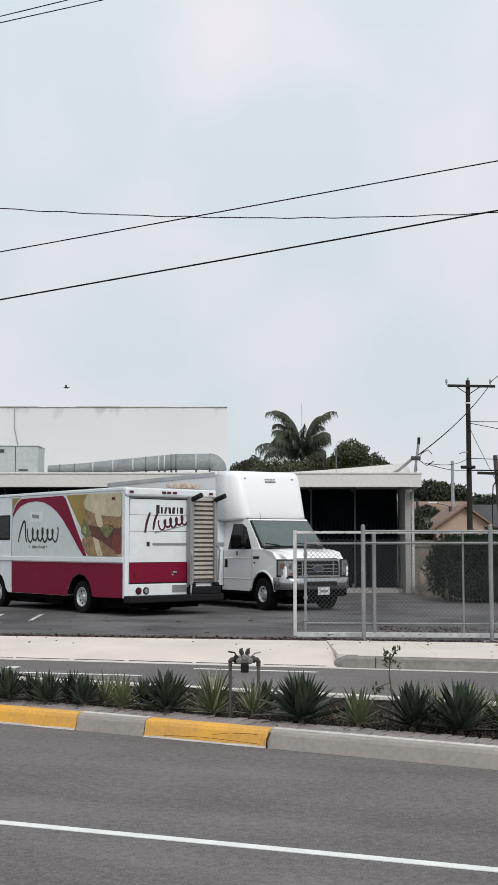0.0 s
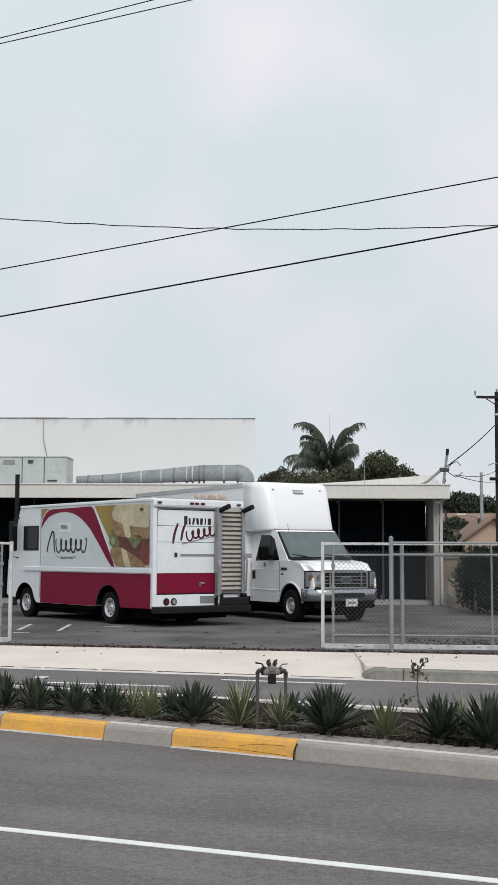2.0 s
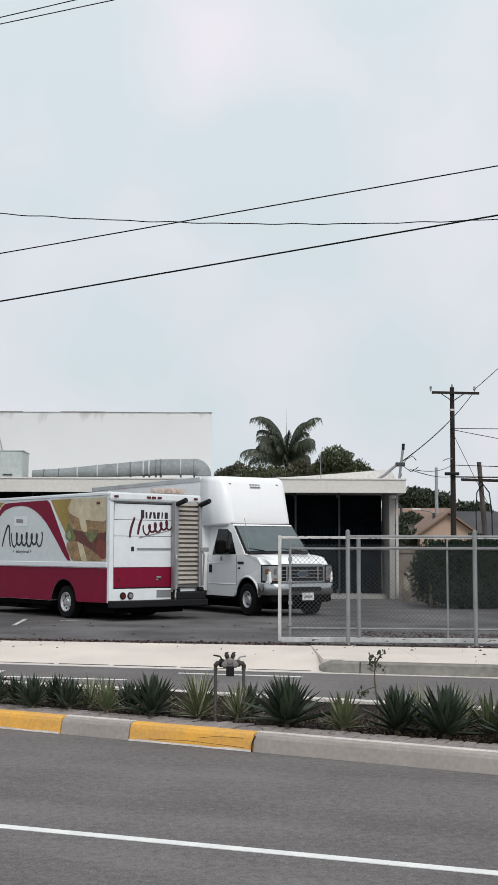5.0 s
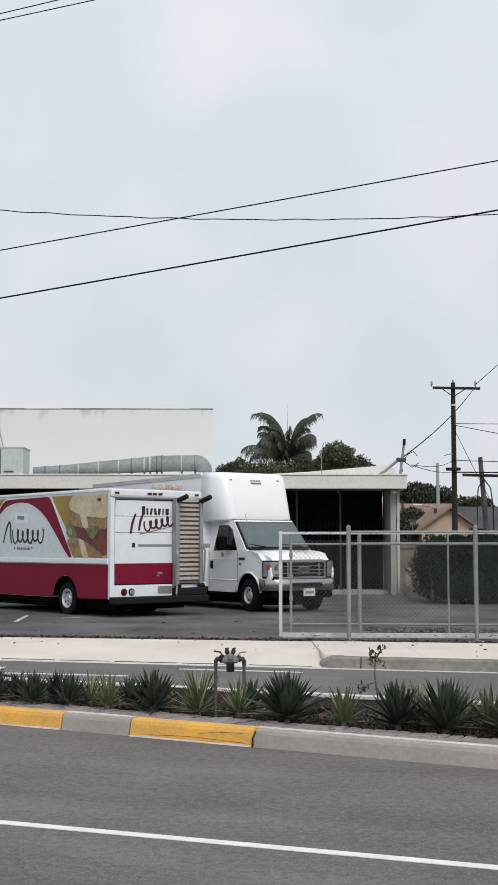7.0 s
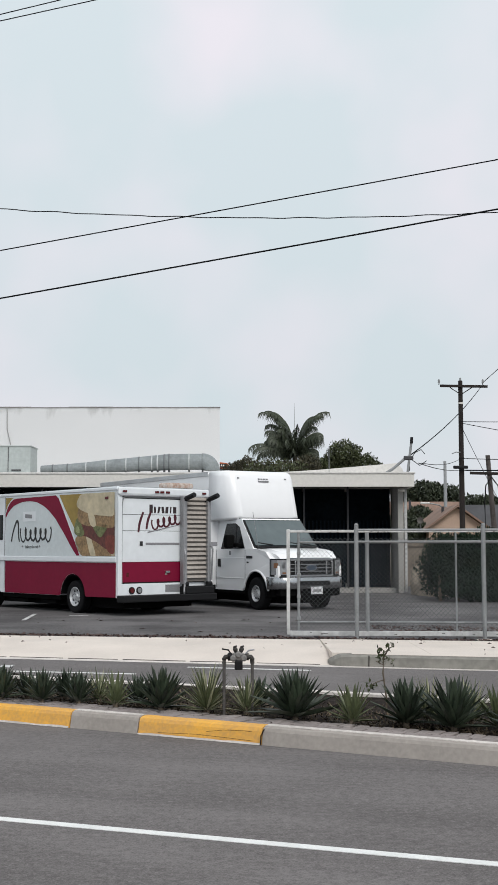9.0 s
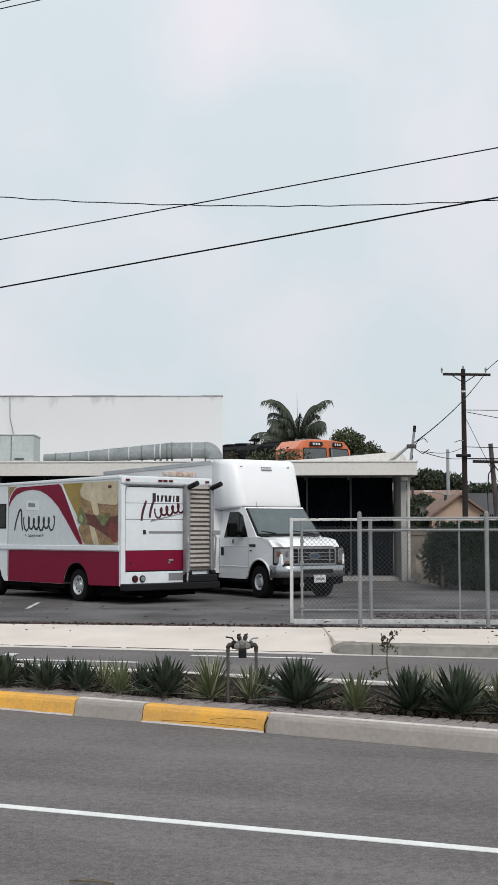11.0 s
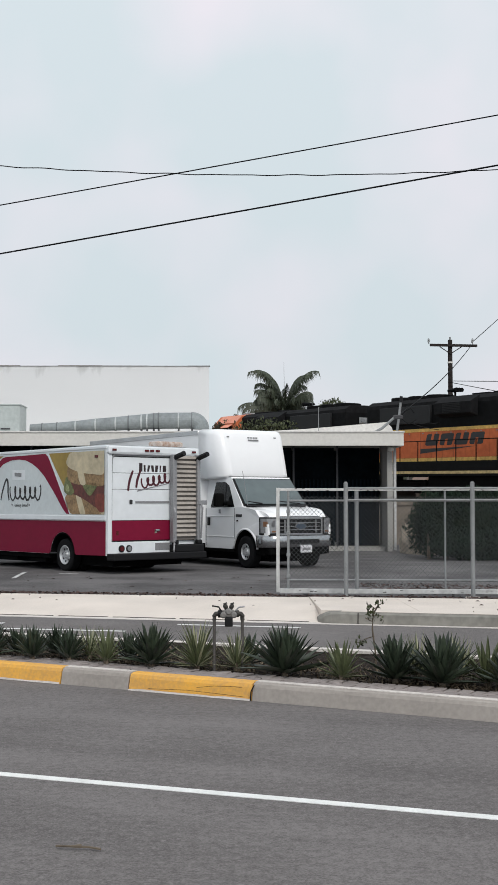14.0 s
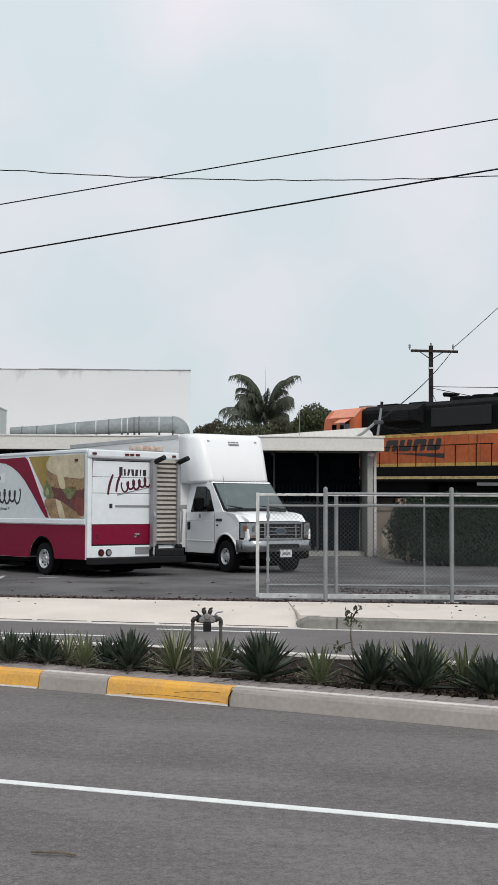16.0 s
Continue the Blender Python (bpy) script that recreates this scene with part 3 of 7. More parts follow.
# ---- the long low building with the open canopy ----
def low_building():
    b = thing("low_building", pose(0, 0, 0.12), "long low cream building with flat canopy and dark front", "building")
    y0 = 39.0
    xr, xl = 5.48, -34.0
    z0, z1 = 3.38, 3.80
    part("fascia", B(xl, xr, y0, y0 + 0.12, z0, z1, 0.01), FASCIA, b, "cream painted fascia board")
    part("fascia_end", B(xr - 0.12, xr, y0 + 0.125, y0 + 6, z0, z1, 0.01), FASCIA, b)
    part("fascia_cap", B(xl, xr + 0.03, y0 - 0.03, y0 + 6, z1, z1 + 0.05, 0.008), ROOF_WHITE, b, "thin white metal drip edge")
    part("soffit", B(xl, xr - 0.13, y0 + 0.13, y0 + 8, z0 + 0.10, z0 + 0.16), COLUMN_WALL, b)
    # roof behind, rising to a low ridge
    bm = bmesh.new()
    prism(bm, [(xl, y0 + 4, z1 + 0.05), (-0.5, y0 + 4, z1 + 0.18), (2.6, y0 + 4, z1 + 0.36), (5.45, y0 + 4, z1 + 0.60), (5.62, y0 + 4, z1 + 0.42), (5.76, y0 + 4, z1 + 0.02), (xl, y0 + 4, z1 - 0.1)], (0, 5, 0))
    part("roof", bm, ROOF_WHITE, b, "white built-up roofing")
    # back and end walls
    # back wall shares the screens' colour, with canopy shade in it
    part("wall", B(xl, 5.18, y0 + 6.0, y0 + 6.25, 0, z0 + 0.1), SCREEN, b, "back wall with the canopy's shade in its colour")
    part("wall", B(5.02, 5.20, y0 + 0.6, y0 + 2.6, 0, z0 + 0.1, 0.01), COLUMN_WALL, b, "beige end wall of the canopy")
    part("downpipe", B(5.24, 5.33, y0 + 0.7, y0 + 0.8, 0.05, z0, 0.01), GALV_PAINT, b, "pale rainwater downpipe")
    part("lamp", loft(bmesh.new(), [ring(r, 12, (5.12, y0 + 0.45, z), 'z') for z, r in ((z0 - 0.02, 0.05), (z0 - 0.05, 0.10), (z0 - 0.13, 0.11), (z0 - 0.16, 0.04))]), FASCIA, b, "round wall lamp")
    # screens: ribbed sheets between posts, near-black colour carries the canopy's shade
    px = 4.98
    k = 0
    while px > -20:
        w = 1.43 if k else 1.52
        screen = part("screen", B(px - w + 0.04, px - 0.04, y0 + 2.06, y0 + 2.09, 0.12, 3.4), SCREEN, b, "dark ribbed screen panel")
        x = px - w + 0.05
        while x < px - 0.08:
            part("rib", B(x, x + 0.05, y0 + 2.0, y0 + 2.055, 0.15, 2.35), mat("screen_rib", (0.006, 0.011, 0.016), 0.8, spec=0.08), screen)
            x += 0.13
        part("post", B(px - w - 0.03, px - w + 0.03, y0 + 1.2, y0 + 1.26, 0, z0 + 0.1), DARK_STEEL, b)
        px -= w
        k += 1
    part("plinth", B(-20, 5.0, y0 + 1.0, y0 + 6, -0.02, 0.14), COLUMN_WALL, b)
    return b


low_building()


def tall_building():
    b = thing("tall_building", pose(0, 0, 0), "tall plain white stucco building with a water-stained parapet", "building")
    x1, y0, zt = -0.87, 48.0, 7.04
    part("wall", PR([(-45, y0, 0), (x1, y0, 0), (x1 - 0.9, y0 + 18, 0), (-45, y0 + 18, 0)], (0, 0, zt)), STUCCO_WHITE, b, "white stucco wall with a weathered parapet")
    bm = bmesh.new()
    x = -45.0
    r = random.Random(3)
    while x < x1:
        w = r.uniform(0.6, 1.9)
        box(bm, x, min(x + w, x1 + 0.02), y0 - 0.03, y0 + 0.25, zt + 0.002, zt + 0.015 + r.uniform(0, 0.025))
        x += w + 0.01
    part("parapet_cap", bm, STAIN, b, "dark weathered parapet cap")
    bm = pipe(bmesh.new(), [(-9.2, y0 - 0.03, zt), (-9.19, y0 - 0.03, 6.2), (-9.05, y0 - 0.03, 5.6), (-8.9, y0 - 0.03, 4.6), (-8.9, y0 - 0.03, 3.9)], 0.018, 6)
    part("cable", bm, mat("pale_cable", (0.35, 0.35, 0.34), 0.7), b, "thin cable hanging down the wall")
    return b


tall_building()

ROOF_Z = 3.99


def roof_duct():
    d = thing("roof_duct", pose(0, 43, ROOF_Z), "large round grey sheet-metal duct on roof supports", "duct")
    secs = [(-7.05, 0.32, 0.13), (-6.62, 0.33, 0.15), (-6.1, 0.34, 0.17), (-5.45, 0.38, 0.19), (-4.75, 0.43, 0.22), (-4.05, 0.47, 0.24), (-3.6, 0.50, 0.255), (-3.15, 0.53, 0.27), (-2.95, 0.545, 0.275), (-2.72, 0.56, 0.28), (-2.55, 0.57, 0.285), (-1.85, 0.58, 0.285), (-1.38, 0.58, 0.285)]
    for (xa, za, ra), (xb, zb, rb) in zip(secs, secs[1:]):
        bm = bmesh.new()
        loft(bm, [[Vector((xa + 0.01, 0, za)) + Vector((0, math.cos(k * math.tau / 24) * ra, math.sin(k * math.tau / 24) * ra)) for k in range(24)],
                  [Vector((xb - 0.01, 0, zb)) + Vector((0, math.cos(k * math.tau / 24) * rb, math.sin(k * math.tau / 24) * rb)) for k in range(24)]])
        part("section", bm, DUCT, d, smooth=False)
        bm = bmesh.new()
        rr = rb + 0.012
        loft(bm, [[Vector((xb + o, 0, zb)) + Vector((0, math.cos(k * math.tau / 24) * rr, math.sin(k * math.tau / 24) * rr)) for k in range(24)] for o in (-0.022, 0.022)])
        part("band", bm, (DUCT_BAND if int(xb * 100) % 2 else mat("duct_strap", (0.14, 0.15, 0.155), 0.6, 0.2)), d, "dull joint band")
        part("support", B(xb - 0.025, xb + 0.025, -0.2, 0.2, 0.0, max(0.05, zb - rb)), DARK_STEEL, d)
    # elbow turning down into the roof
    bm = bmesh.new()
    rings = []
    for i in range(9):
        a = i / 8 * math.pi / 2
        c = Vector((-1.38 + math.sin(a) * 0.30, 0, 0.58 - (1 - math.cos(a)) * 0.30))
        t = Vector((math.sin(a), 0, math.cos(a)))
        rings.append([c + (t * math.cos(k * math.tau / 24) + Vector((0, 1, 0)) * math.sin(k * math.tau / 24)) * 0.30 for k in range(24)])
    loft(bm, rings)
    part("elbow", bm, DUCT, d, "segmented grey duct elbow")
    return d


roof_duct()


def roof_unit(x, w, h, d=1.4):
    u = thing("air_conditioner", pose(x, 42.2, ROOF_Z), "grey-green rooftop air conditioning cabinet", "air conditioner")
    part("cabinet", B(-w / 2, w / 2, 0, d, 0.08, h, 0.015), HVAC, u)
    part("lid", B(-w / 2 - 0.03, w / 2 + 0.03, -0.03, d + 0.03, h, h + 0.04, 0.008), HVAC, u)
    for k in range(1, 3):
        part("seam", B(-w / 2 + w * k / 3 - 0.012, -w / 2 + w * k / 3 + 0.012, -0.012, 0.01, 0.1, h - 0.02), DARK_STEEL, u)
    part("handle", B(-w / 2 + w * 0.72, -w / 2 + w * 0.86, -0.03, 0.0, 0.22, 0.27), DARK_STEEL, u)
    part("vent", B(-w / 2 + w * 0.42, -w / 2 + w * 0.50, -0.02, 0.0, h - 0.22, h - 0.1), DARK_STEEL, u)
    part("badge", B(-w / 2 + w * 0.05, -w / 2 + w * 0.22, -0.02, 0.0, h - 0.25, h - 0.1), GREY_PRINT, u)
    part("skid", B(-w / 2, w / 2, 0.1, d - 0.1, 0, 0.078), DARK_STEEL, u)
    return u


roof_unit(-8.42, 2.3, 1.06)
roof_unit(-10.84, 1.9, 1.10)


def service_mast():
    m = thing("service_mast", pose(5.34, 40.6, 3.86), "bent electrical service mast with loose cable ends on the roof", "service mast")
    part("conduit", pipe(bmesh.new(), [(-3.2, 0, 0.09), (-1.9, 0, 0.10), (-1.0, 0, 0.10), (-0.65, 0, 0.13), (-0.35, 0, 0.30), (0.0, 0, 0.60), (0.12, 0, 0.70)], 0.045, 8), GALV, m, "grey roof conduit")
    part("mast", R_((0.12, 0, 0.0), (0.28, 0, 1.20), 0.042, 10), GALV, m)
    part("weatherhead", R_((0.28, 0, 1.15), (0.295, 0, 1.36), 0.05, 10), BLACK_PLASTIC, m)
    part("clamp", B(0.02, 0.34, -0.06, 0.06, 0.60, 0.74, 0.03), DARK_STEEL, m)
    for a in ([(0.3, 0, 0.6), (0.55, 0, 0.42), (0.78, 0, 0.58)], [(0.3, 0, 0.7), (0.4, 0, 0.85), (0.6, 0, 0.95), (0.72, 0, 0.8)], [(0.2, 0, 0.6), (0.22, 0, 0.3), (0.12, 0, 0.1)]):
        part("cable_end", pipe(bmesh.new(), a, 0.014, 6), WIRE, m)
    part("stay", R_((-2.45, 0.1, 0.05), (-2.45, 0.1, 1.0), 0.012, 5), GALV, m)
    return m


service_mast()


sign_post = thing("steel_post", pose(-8.15, 38.4, 0.12), "dark square steel post standing before the canopy", "post")
part("shaft", B(-0.06, 0.06, -0.06, 0.06, -0.02, 4.05, 0.01), BLACK_PLASTIC, sign_post)
part("cap", B(-0.07, 0.07, -0.07, 0.07, 4.05, 4.08, 0.008), BLACK_PLASTIC, sign_post)
# ---- the delivery van ----
def arch(cx, r, z0, n=9):
    """Points over a wheel opening, from its front foot to its rear foot."""
    a0 = math.asin(min(1, (z0 - 0.37) / r))
    return [(cx + r * math.cos(a0 + (math.pi - 2 * a0) * k / n), 0.37 + r * math.sin(a0 + (math.pi - 2 * a0) * k / n)) for k in range(n + 1)]


def arch_liner(v, cx, r, W):
    """Dark lining of a wheel opening, right across the vehicle."""
    out, inn = arch(cx, r + 0.002, 0.42, 14), arch(cx, r - 0.03, 0.42, 14)
    bm = bmesh.new()
    loft(bm, [[(a[0], -W, a[1]), (a[0], W, a[1]), (b[0], W, b[1]), (b[0], -W, b[1])] for a, b in zip(out, inn)])
    part("arch_liner", bm, UNDERBODY, v)


def side_panel(pts, y, t=0.004):
    """A flat decal on the side, from (x, z) corners."""
    return PR([(x, y, z) for x, z in pts], (0, t, 0))


def round_loop(pts, n):
    """A closed outline smoothed through its corners."""
    out, k = [], len(pts)
    for i in range(k):
        p0, p1, p2, p3 = (Vector(pts[(i + d) % k]) for d in (-1, 0, 1, 2))
        for j in range(n):
            t = j / n
            q = 0.5 * (2 * p1 + (p2 - p0) * t + (2 * p0 - 5 * p1 + 4 * p2 - p3) * t * t + (3 * p1 - p0 - 3 * p2 + p3) * t ** 3)
            out.append((q.x, q.y))
    return out


def curve(pts, n):
    """An open line smoothed through its points."""
    ext = [pts[0]] + list(pts) + [pts[-1]]
    out = []
    for i in range(1, len(ext) - 2):
        p0, p1, p2, p3 = (Vector(ext[i + d]) for d in (-1, 0, 1, 2))
        for j in range(n):
            t = j / n
            q = 0.5 * (2 * p1 + (p2 - p0) * t + (2 * p0 - 5 * p1 + 4 * p2 - p3) * t * t + (3 * p1 - p0 - 3 * p2 + p3) * t ** 3)
            out.append((q.x, q.y))
    return out + [tuple(pts[-1])]


def ribbon(pts, width, place, vec):
    """A flat brush stroke along 2D points, thinner at both ends."""
    bm = bmesh.new()
    n = len(pts)
    rings = []
    for i, p in enumerate(pts):
        a, b = Vector(pts[max(i - 1, 0)]), Vector(pts[min(i + 1, n - 1)])
        d = (b - a).normalized()
        w = width / 2 * (0.55 + 0.45 * math.sin(math.pi * (0.12 + 0.76 * i / (n - 1))))
        l_, r_ = Vector(p) + Vector((-d.y, d.x)) * w, Vector(p) - Vector((-d.y, d.x)) * w
        L3, R3 = Vector(place(*l_)), Vector(place(*r_))
        rings.append([L3, R3, R3 + Vector(vec), L3 + Vector(vec)])
    return loft(bm, rings)


def lettering(name, words, size, m, material, parent):
    """Raised words in the built-in type."""
    data = bpy.data.curves.new(name, 'FONT')
    data.body, data.size, data.extrude, data.resolution_u = words, size, 0.001, 2
    tmp = bpy.data.objects.new(name, data)
    me = bpy.data.meshes.new_from_object(tmp)
    bpy.data.objects.remove(tmp)
    me.materials.clear()
    me.materials.append(material)
    ob = new(name, me)
    ob.parent = parent
    ob.matrix_basis = m
    return tagged(ob, "")


def delivery_van():
    v = thing("delivery_van", pose(-1.77, 27.82, 0.12, 0, 0, 130), "white and maroon bakery delivery step van with a folded loading ramp", "van")
    W, H = 1.27, 2.84
    prof = [(0.0, 0.40), (0.0, H - 0.08), (0.05, H), (5.95, H - 0.02), (6.08, H - 0.12), (6.36, 1.62), (6.62, 1.46), (6.68, 0.55), (6.25, 0.48)]
    prof += [p for p in arch(5.72, 0.50, 0.5)] + [(5.1, 0.385), (2.4, 0.385)] + [p for p in arch(1.77, 0.52, 0.5)]
    bm = PR([(x, -W, z) for x, z in prof], (0, 2 * W, 0))
    es = [e for e in bm.edges if abs(e.verts[0].co.y - e.verts[1].co.y) < 1e-5 and min(e.verts[0].co.z, e.verts[1].co.z) > 1.2]
    bmesh.ops.bevel(bm, geom=es, offset=0.035, segments=2, affect='EDGES')
    part("body", bm, WHITE_PAINT, v)
    # underbody hangs low to block light and deepen shade beneath the van
    part("underbody", B(0.1, 6.3, -W + 0.32, W - 0.32, 0.27, 0.47), UNDERBODY, v)
    part("side_sill", B(2.4, 5.1, W - 0.318, W - 0.06, 0.28, 0.384), UNDERBODY, v)
    # wide black slab added to keep light off the ground below
    part("chassis", B(0.2, 6.2, -0.95, 0.95, 0.15, 0.27), UNDERBODY, v)
    for xa, xb in ((2.7, 3.4), (4.0, 4.8)):
        part("skirt_box", B(xa, xb, W - 0.35, W - 0.12, 0.17, 0.27, 0.02), UNDERBODY, v)
    part("axle", R_((1.77, -1.0, 0.37), (1.77, 1.0, 0.37), 0.1, 10), UNDERBODY, v)
    for x, r_ in ((1.77, 0.52), (5.72, 0.50)):
        part("wheel_well", B(x - 0.5, x + 0.5, -W + 0.5, W - 0.5, 0.3, 0.9), UNDERBODY, v)
        arch_liner(v, x, r_, W + 0.001)
    part("roof_rail", B(-0.01, 6.0, W - 0.012, W + 0.022, H - 0.085, H - 0.02, 0.012), WHITE_PAINT, v)
    y = W + 0.003
    # livery on the visible side
    part("side_panel", side_panel([(0.06, 1.30), (4.9, 1.30), (4.9, 2.72), (0.06, 2.72)], y), PANEL_GREY, v, "pale grey printed panel")
    part("lower_panel", side_panel([(0.03, 0.405), (1.2, 0.39)] + [q for q in arch(1.77, 0.526, 0.42, 14)][::-1] + [(2.35, 0.39), (4.9, 0.39), (4.9, 1.155), (0.03, 1.155)], y), MAROON, v, "maroon vinyl lower side")
    outer = [(4.89, 2.32), (4.80, 2.48), (4.66, 2.61), (4.48, 2.69), (2.46, 2.715), (2.2, 2.36), (1.92, 1.95), (1.66, 1.58), (1.48, 1.31)]
    inner = [(1.61, 1.31), (1.80, 1.46), (2.12, 1.78), (2.55, 2.17), (2.80, 2.34), (3.08, 2.48), (3.4, 2.58), (3.75, 2.615), (4.12, 2.60), (4.5, 2.52), (4.75, 2.38), (4.89, 2.22)]
    bm = bmesh.new()
    n = 24
    def along(pts, f):
        seg = [math.dist(a, b) for a, b in zip(pts, pts[1:])]
        d = f * sum(seg)
        for (a, b), s in zip(zip(pts, pts[1:]), seg):
            if d <= s + 1e-9:
                return (a[0] + (b[0] - a[0]) * d / s, a[1] + (b[1] - a[1]) * d / s)
            d -= s
        return pts[-1]
    inn = inner[::-1]
    rings = []
    for k in range(n + 1):
        (oa, ob_), (ia, ib) = along(outer, k / n), along(inn, k / n)
        rings.append([(oa, y + 0.006, ob_), (ia, y + 0.006, ib), (ia, y + 0.009, ib), (oa, y + 0.009, ob_)])
    loft(bm, rings)
    part("swoosh", bm, MAROON, v, "curved maroon band")
    part("gold_corner", side_panel([(2.38, 2.715), (1.15, 2.715), (1.25, 2.2), (1.6, 1.80), (2.1, 2.36)], y + 0.005, 0.002), GOLD, v, "olive gold corner")
    part("gold_corner", side_panel([(4.895, 2.40), (4.80, 2.54), (4.64, 2.66), (4.5, 2.715), (4.895, 2.715)], y + 0.005, 0.002), GOLD, v)
    bm = bmesh.new()
    for k in range(n):
        a, b = along(outer[4:], k / n), along(outer[4:], (k + 1) / n)
        prism(bm, [(a[0], y + 0.008, a[1]), (b[0], y + 0.008, b[1]), (b[0] - 0.05, y + 0.008, b[1]), (a[0] - 0.05, y + 0.008, a[1])], (0, 0.003, 0))
    part("pale_edge", bm, WHITE_PAINT, v)
    # printed sandwich, layer over layer
    def layer(m, dy, pts, name="sandwich_print"):
        loop = [(max(0.065, a), min(2.712, max(1.304, b))) for a, b in round_loop(pts, 5)]
        part(name, side_panel(loop, y + dy, 0.002), m, v)
    layer(CRUST, 0.009, [(1.66, 1.56), (1.60, 1.74), (1.2, 1.86), (0.6, 1.78), (0.065, 1.74), (0.065, 1.30), (0.7, 1.30), (1.36, 1.30)])
    layer(BREAD, 0.0115, [(1.22, 1.78), (1.08, 1.80), (0.82, 1.32), (1.02, 1.31)])
    layer(BREAD, 0.0115, [(0.26, 1.66), (0.14, 1.62), (0.07, 1.34), (0.20, 1.33)])
    layer(MEAT, 0.014, [(1.55, 1.80), (1.50, 2.02), (0.9, 2.04), (0.3, 1.98), (0.065, 1.95), (0.065, 1.52), (0.35, 1.45), (0.75, 1.60), (1.2, 1.74)])
    layer(TOMATO, 0.0165, [(0.42, 1.72), (0.25, 1.76), (0.065, 1.74), (0.065, 1.40), (0.22, 1.36), (0.40, 1.50)])
    layer(LETTUCE, 0.0165, [(1.70, 1.84), (1.66, 2.06), (1.56, 2.16), (1.38, 1.98), (1.28, 1.80), (1.48, 1.74)])
    layer(LETTUCE, 0.019, [(0.92, 1.98), (0.62, 2.02), (0.34, 1.98), (0.42, 1.86), (0.62, 1.72), (0.80, 1.82)])
    layer(mat("pale_leaf_print", (0.42, 0.45, 0.22), 0.5, grain=18, stain=6, vary=0.3), 0.0215, [(1.62, 1.86), (1.58, 2.0), (1.50, 1.94), (1.46, 1.82)])
    layer(CRUST, 0.019, [(1.56, 2.30), (1.50, 2.08), (1.15, 1.98), (0.75, 1.97), (0.35, 1.93), (0.065, 1.97), (0.065, 2.34), (0.8, 2.36), (1.4, 2.44)])
    layer(BREAD, 0.0215, [(1.14, 2.34), (0.94, 2.32), (0.80, 1.99), (1.02, 2.0)])
    layer(BREAD, 0.024, [(1.60, 2.48), (1.52, 2.62), (1.36, 2.71), (0.7, 2.75), (0.065, 2.71), (0.065, 2.22), (0.5, 2.20), (0.92, 2.235), (1.22, 2.29), (1.48, 2.37)])
    part("marker_lamp", B(0.30, 0.42, y + 0.004, y + 0.045, 2.56, 2.62, 0.01), RED_LENS, v)
    # maker's mark: plain slanted strokes and a small plate
    part("logo_plate", side_panel([(3.45, 2.12), (4.05, 2.12), (4.05, 2.36), (3.45, 2.36)], y + 0.006, 0.002), WHITE_PAINT, v)
    part("logo_plate_mark", side_panel([(3.62, 2.19), (3.94, 2.21), (3.94, 2.30), (3.62, 2.28)], y + 0.0095, 0.002), GREY_PRINT, v)
    on_side = lambda a, b: (a, y + 0.007, b)
    part("logo_stroke", ribbon(curve([(4.60, 1.63), (4.52, 1.86), (4.36, 2.12), (4.27, 2.08), (4.25, 1.80), (4.20, 1.63)], 8), 0.064, on_side, (0, 0.002, 0)), BLACK_PRINT, v, "plain hand-drawn black squiggle")
    part("logo_stroke", ribbon([(4.14 - 0.0295 * k + 0.075 * math.sin(k * 0.80), 1.80 + (0.155 + 0.03 * math.sin(k * 0.31)) * math.cos(k * 0.80)) for k in range(49)], 0.058, on_side, (0, 0.002, 0)), BLACK_PRINT, v)
    lettering("slogan", "bakery bread", 0.115, Matrix.Translation((3.93, y + 0.008, 1.475)) @ Euler((radians(90), 0, radians(180))).to_matrix().to_4x4(), BLACK_PRINT, v)
    for xa in (4.03, 3.22):
        part("slogan_mark", side_panel([(xa, 1.49), (xa + 0.06, 1.51), (xa + 0.05, 1.55), (xa - 0.01, 1.53)], y + 0.007, 0.002), GREY_PRINT, v)
    # trim rail, side window, mirror, door line
    part("rub_rail", B(0.02, 5.75, W + 0.001, W + 0.035, 1.17, 1.28, 0.012), WHITE_PAINT, v, "white aluminium rub rail")
    part("side_window", B(5.08, 5.78, W + 0.002, W + 0.014, 1.72, 2.26, 0.005), mat("dark_door_glass", (0.010, 0.011, 0.012), 0.2, spec=0.3, bump=0), v, "dark sliding door window")
    part("window_frame", B(5.04, 5.82, W - 0.01, W + 0.008, 1.68, 2.30), BLACK_PLASTIC, v)
    part("door_seam", B(4.93, 4.945, W + 0.001, W + 0.008, 0.5, 2.74), STEEL_GREY, v)
    mirror = part("mirror", B(6.02, 6.16, W + 0.06, W + 0.26, 1.66, 2.42, 0.04), BLACK_PLASTIC, v, "tall black door mirror")
    part("mirror_glass", B(6.005, 6.02, W + 0.09, W + 0.23, 1.72, 2.36), GLASS, mirror)
    part("mirror_arm", pipe(bmesh.new(), [(6.10, W - 0.02, 1.50), (6.10, W + 0.16, 1.52), (6.10, W + 0.16, 2.48), (6.05, W - 0.02, 2.52)], 0.018, 6), BLACK_PLASTIC, v)
    part("windshield", PR([(6.125, -W + 0.12, 2.62), (6.125, W - 0.12, 2.62), (6.33, W - 0.1, 1.76), (6.33, -W + 0.1, 1.76)], (0.02, 0, 0.005)), GLASS, v)
    for x in (5.72, 1.77):
        wheel(v, x, W - 0.17, 0.37, 0.24, 1)
        wheel(v, x, -W + 0.17, 0.37, 0.24, -1)
    wheel(v, 1.77, W - 0.46, 0.37, 0.22, 1)
    wheel(v, 1.77, -W + 0.46, 0.37, 0.22, -1)
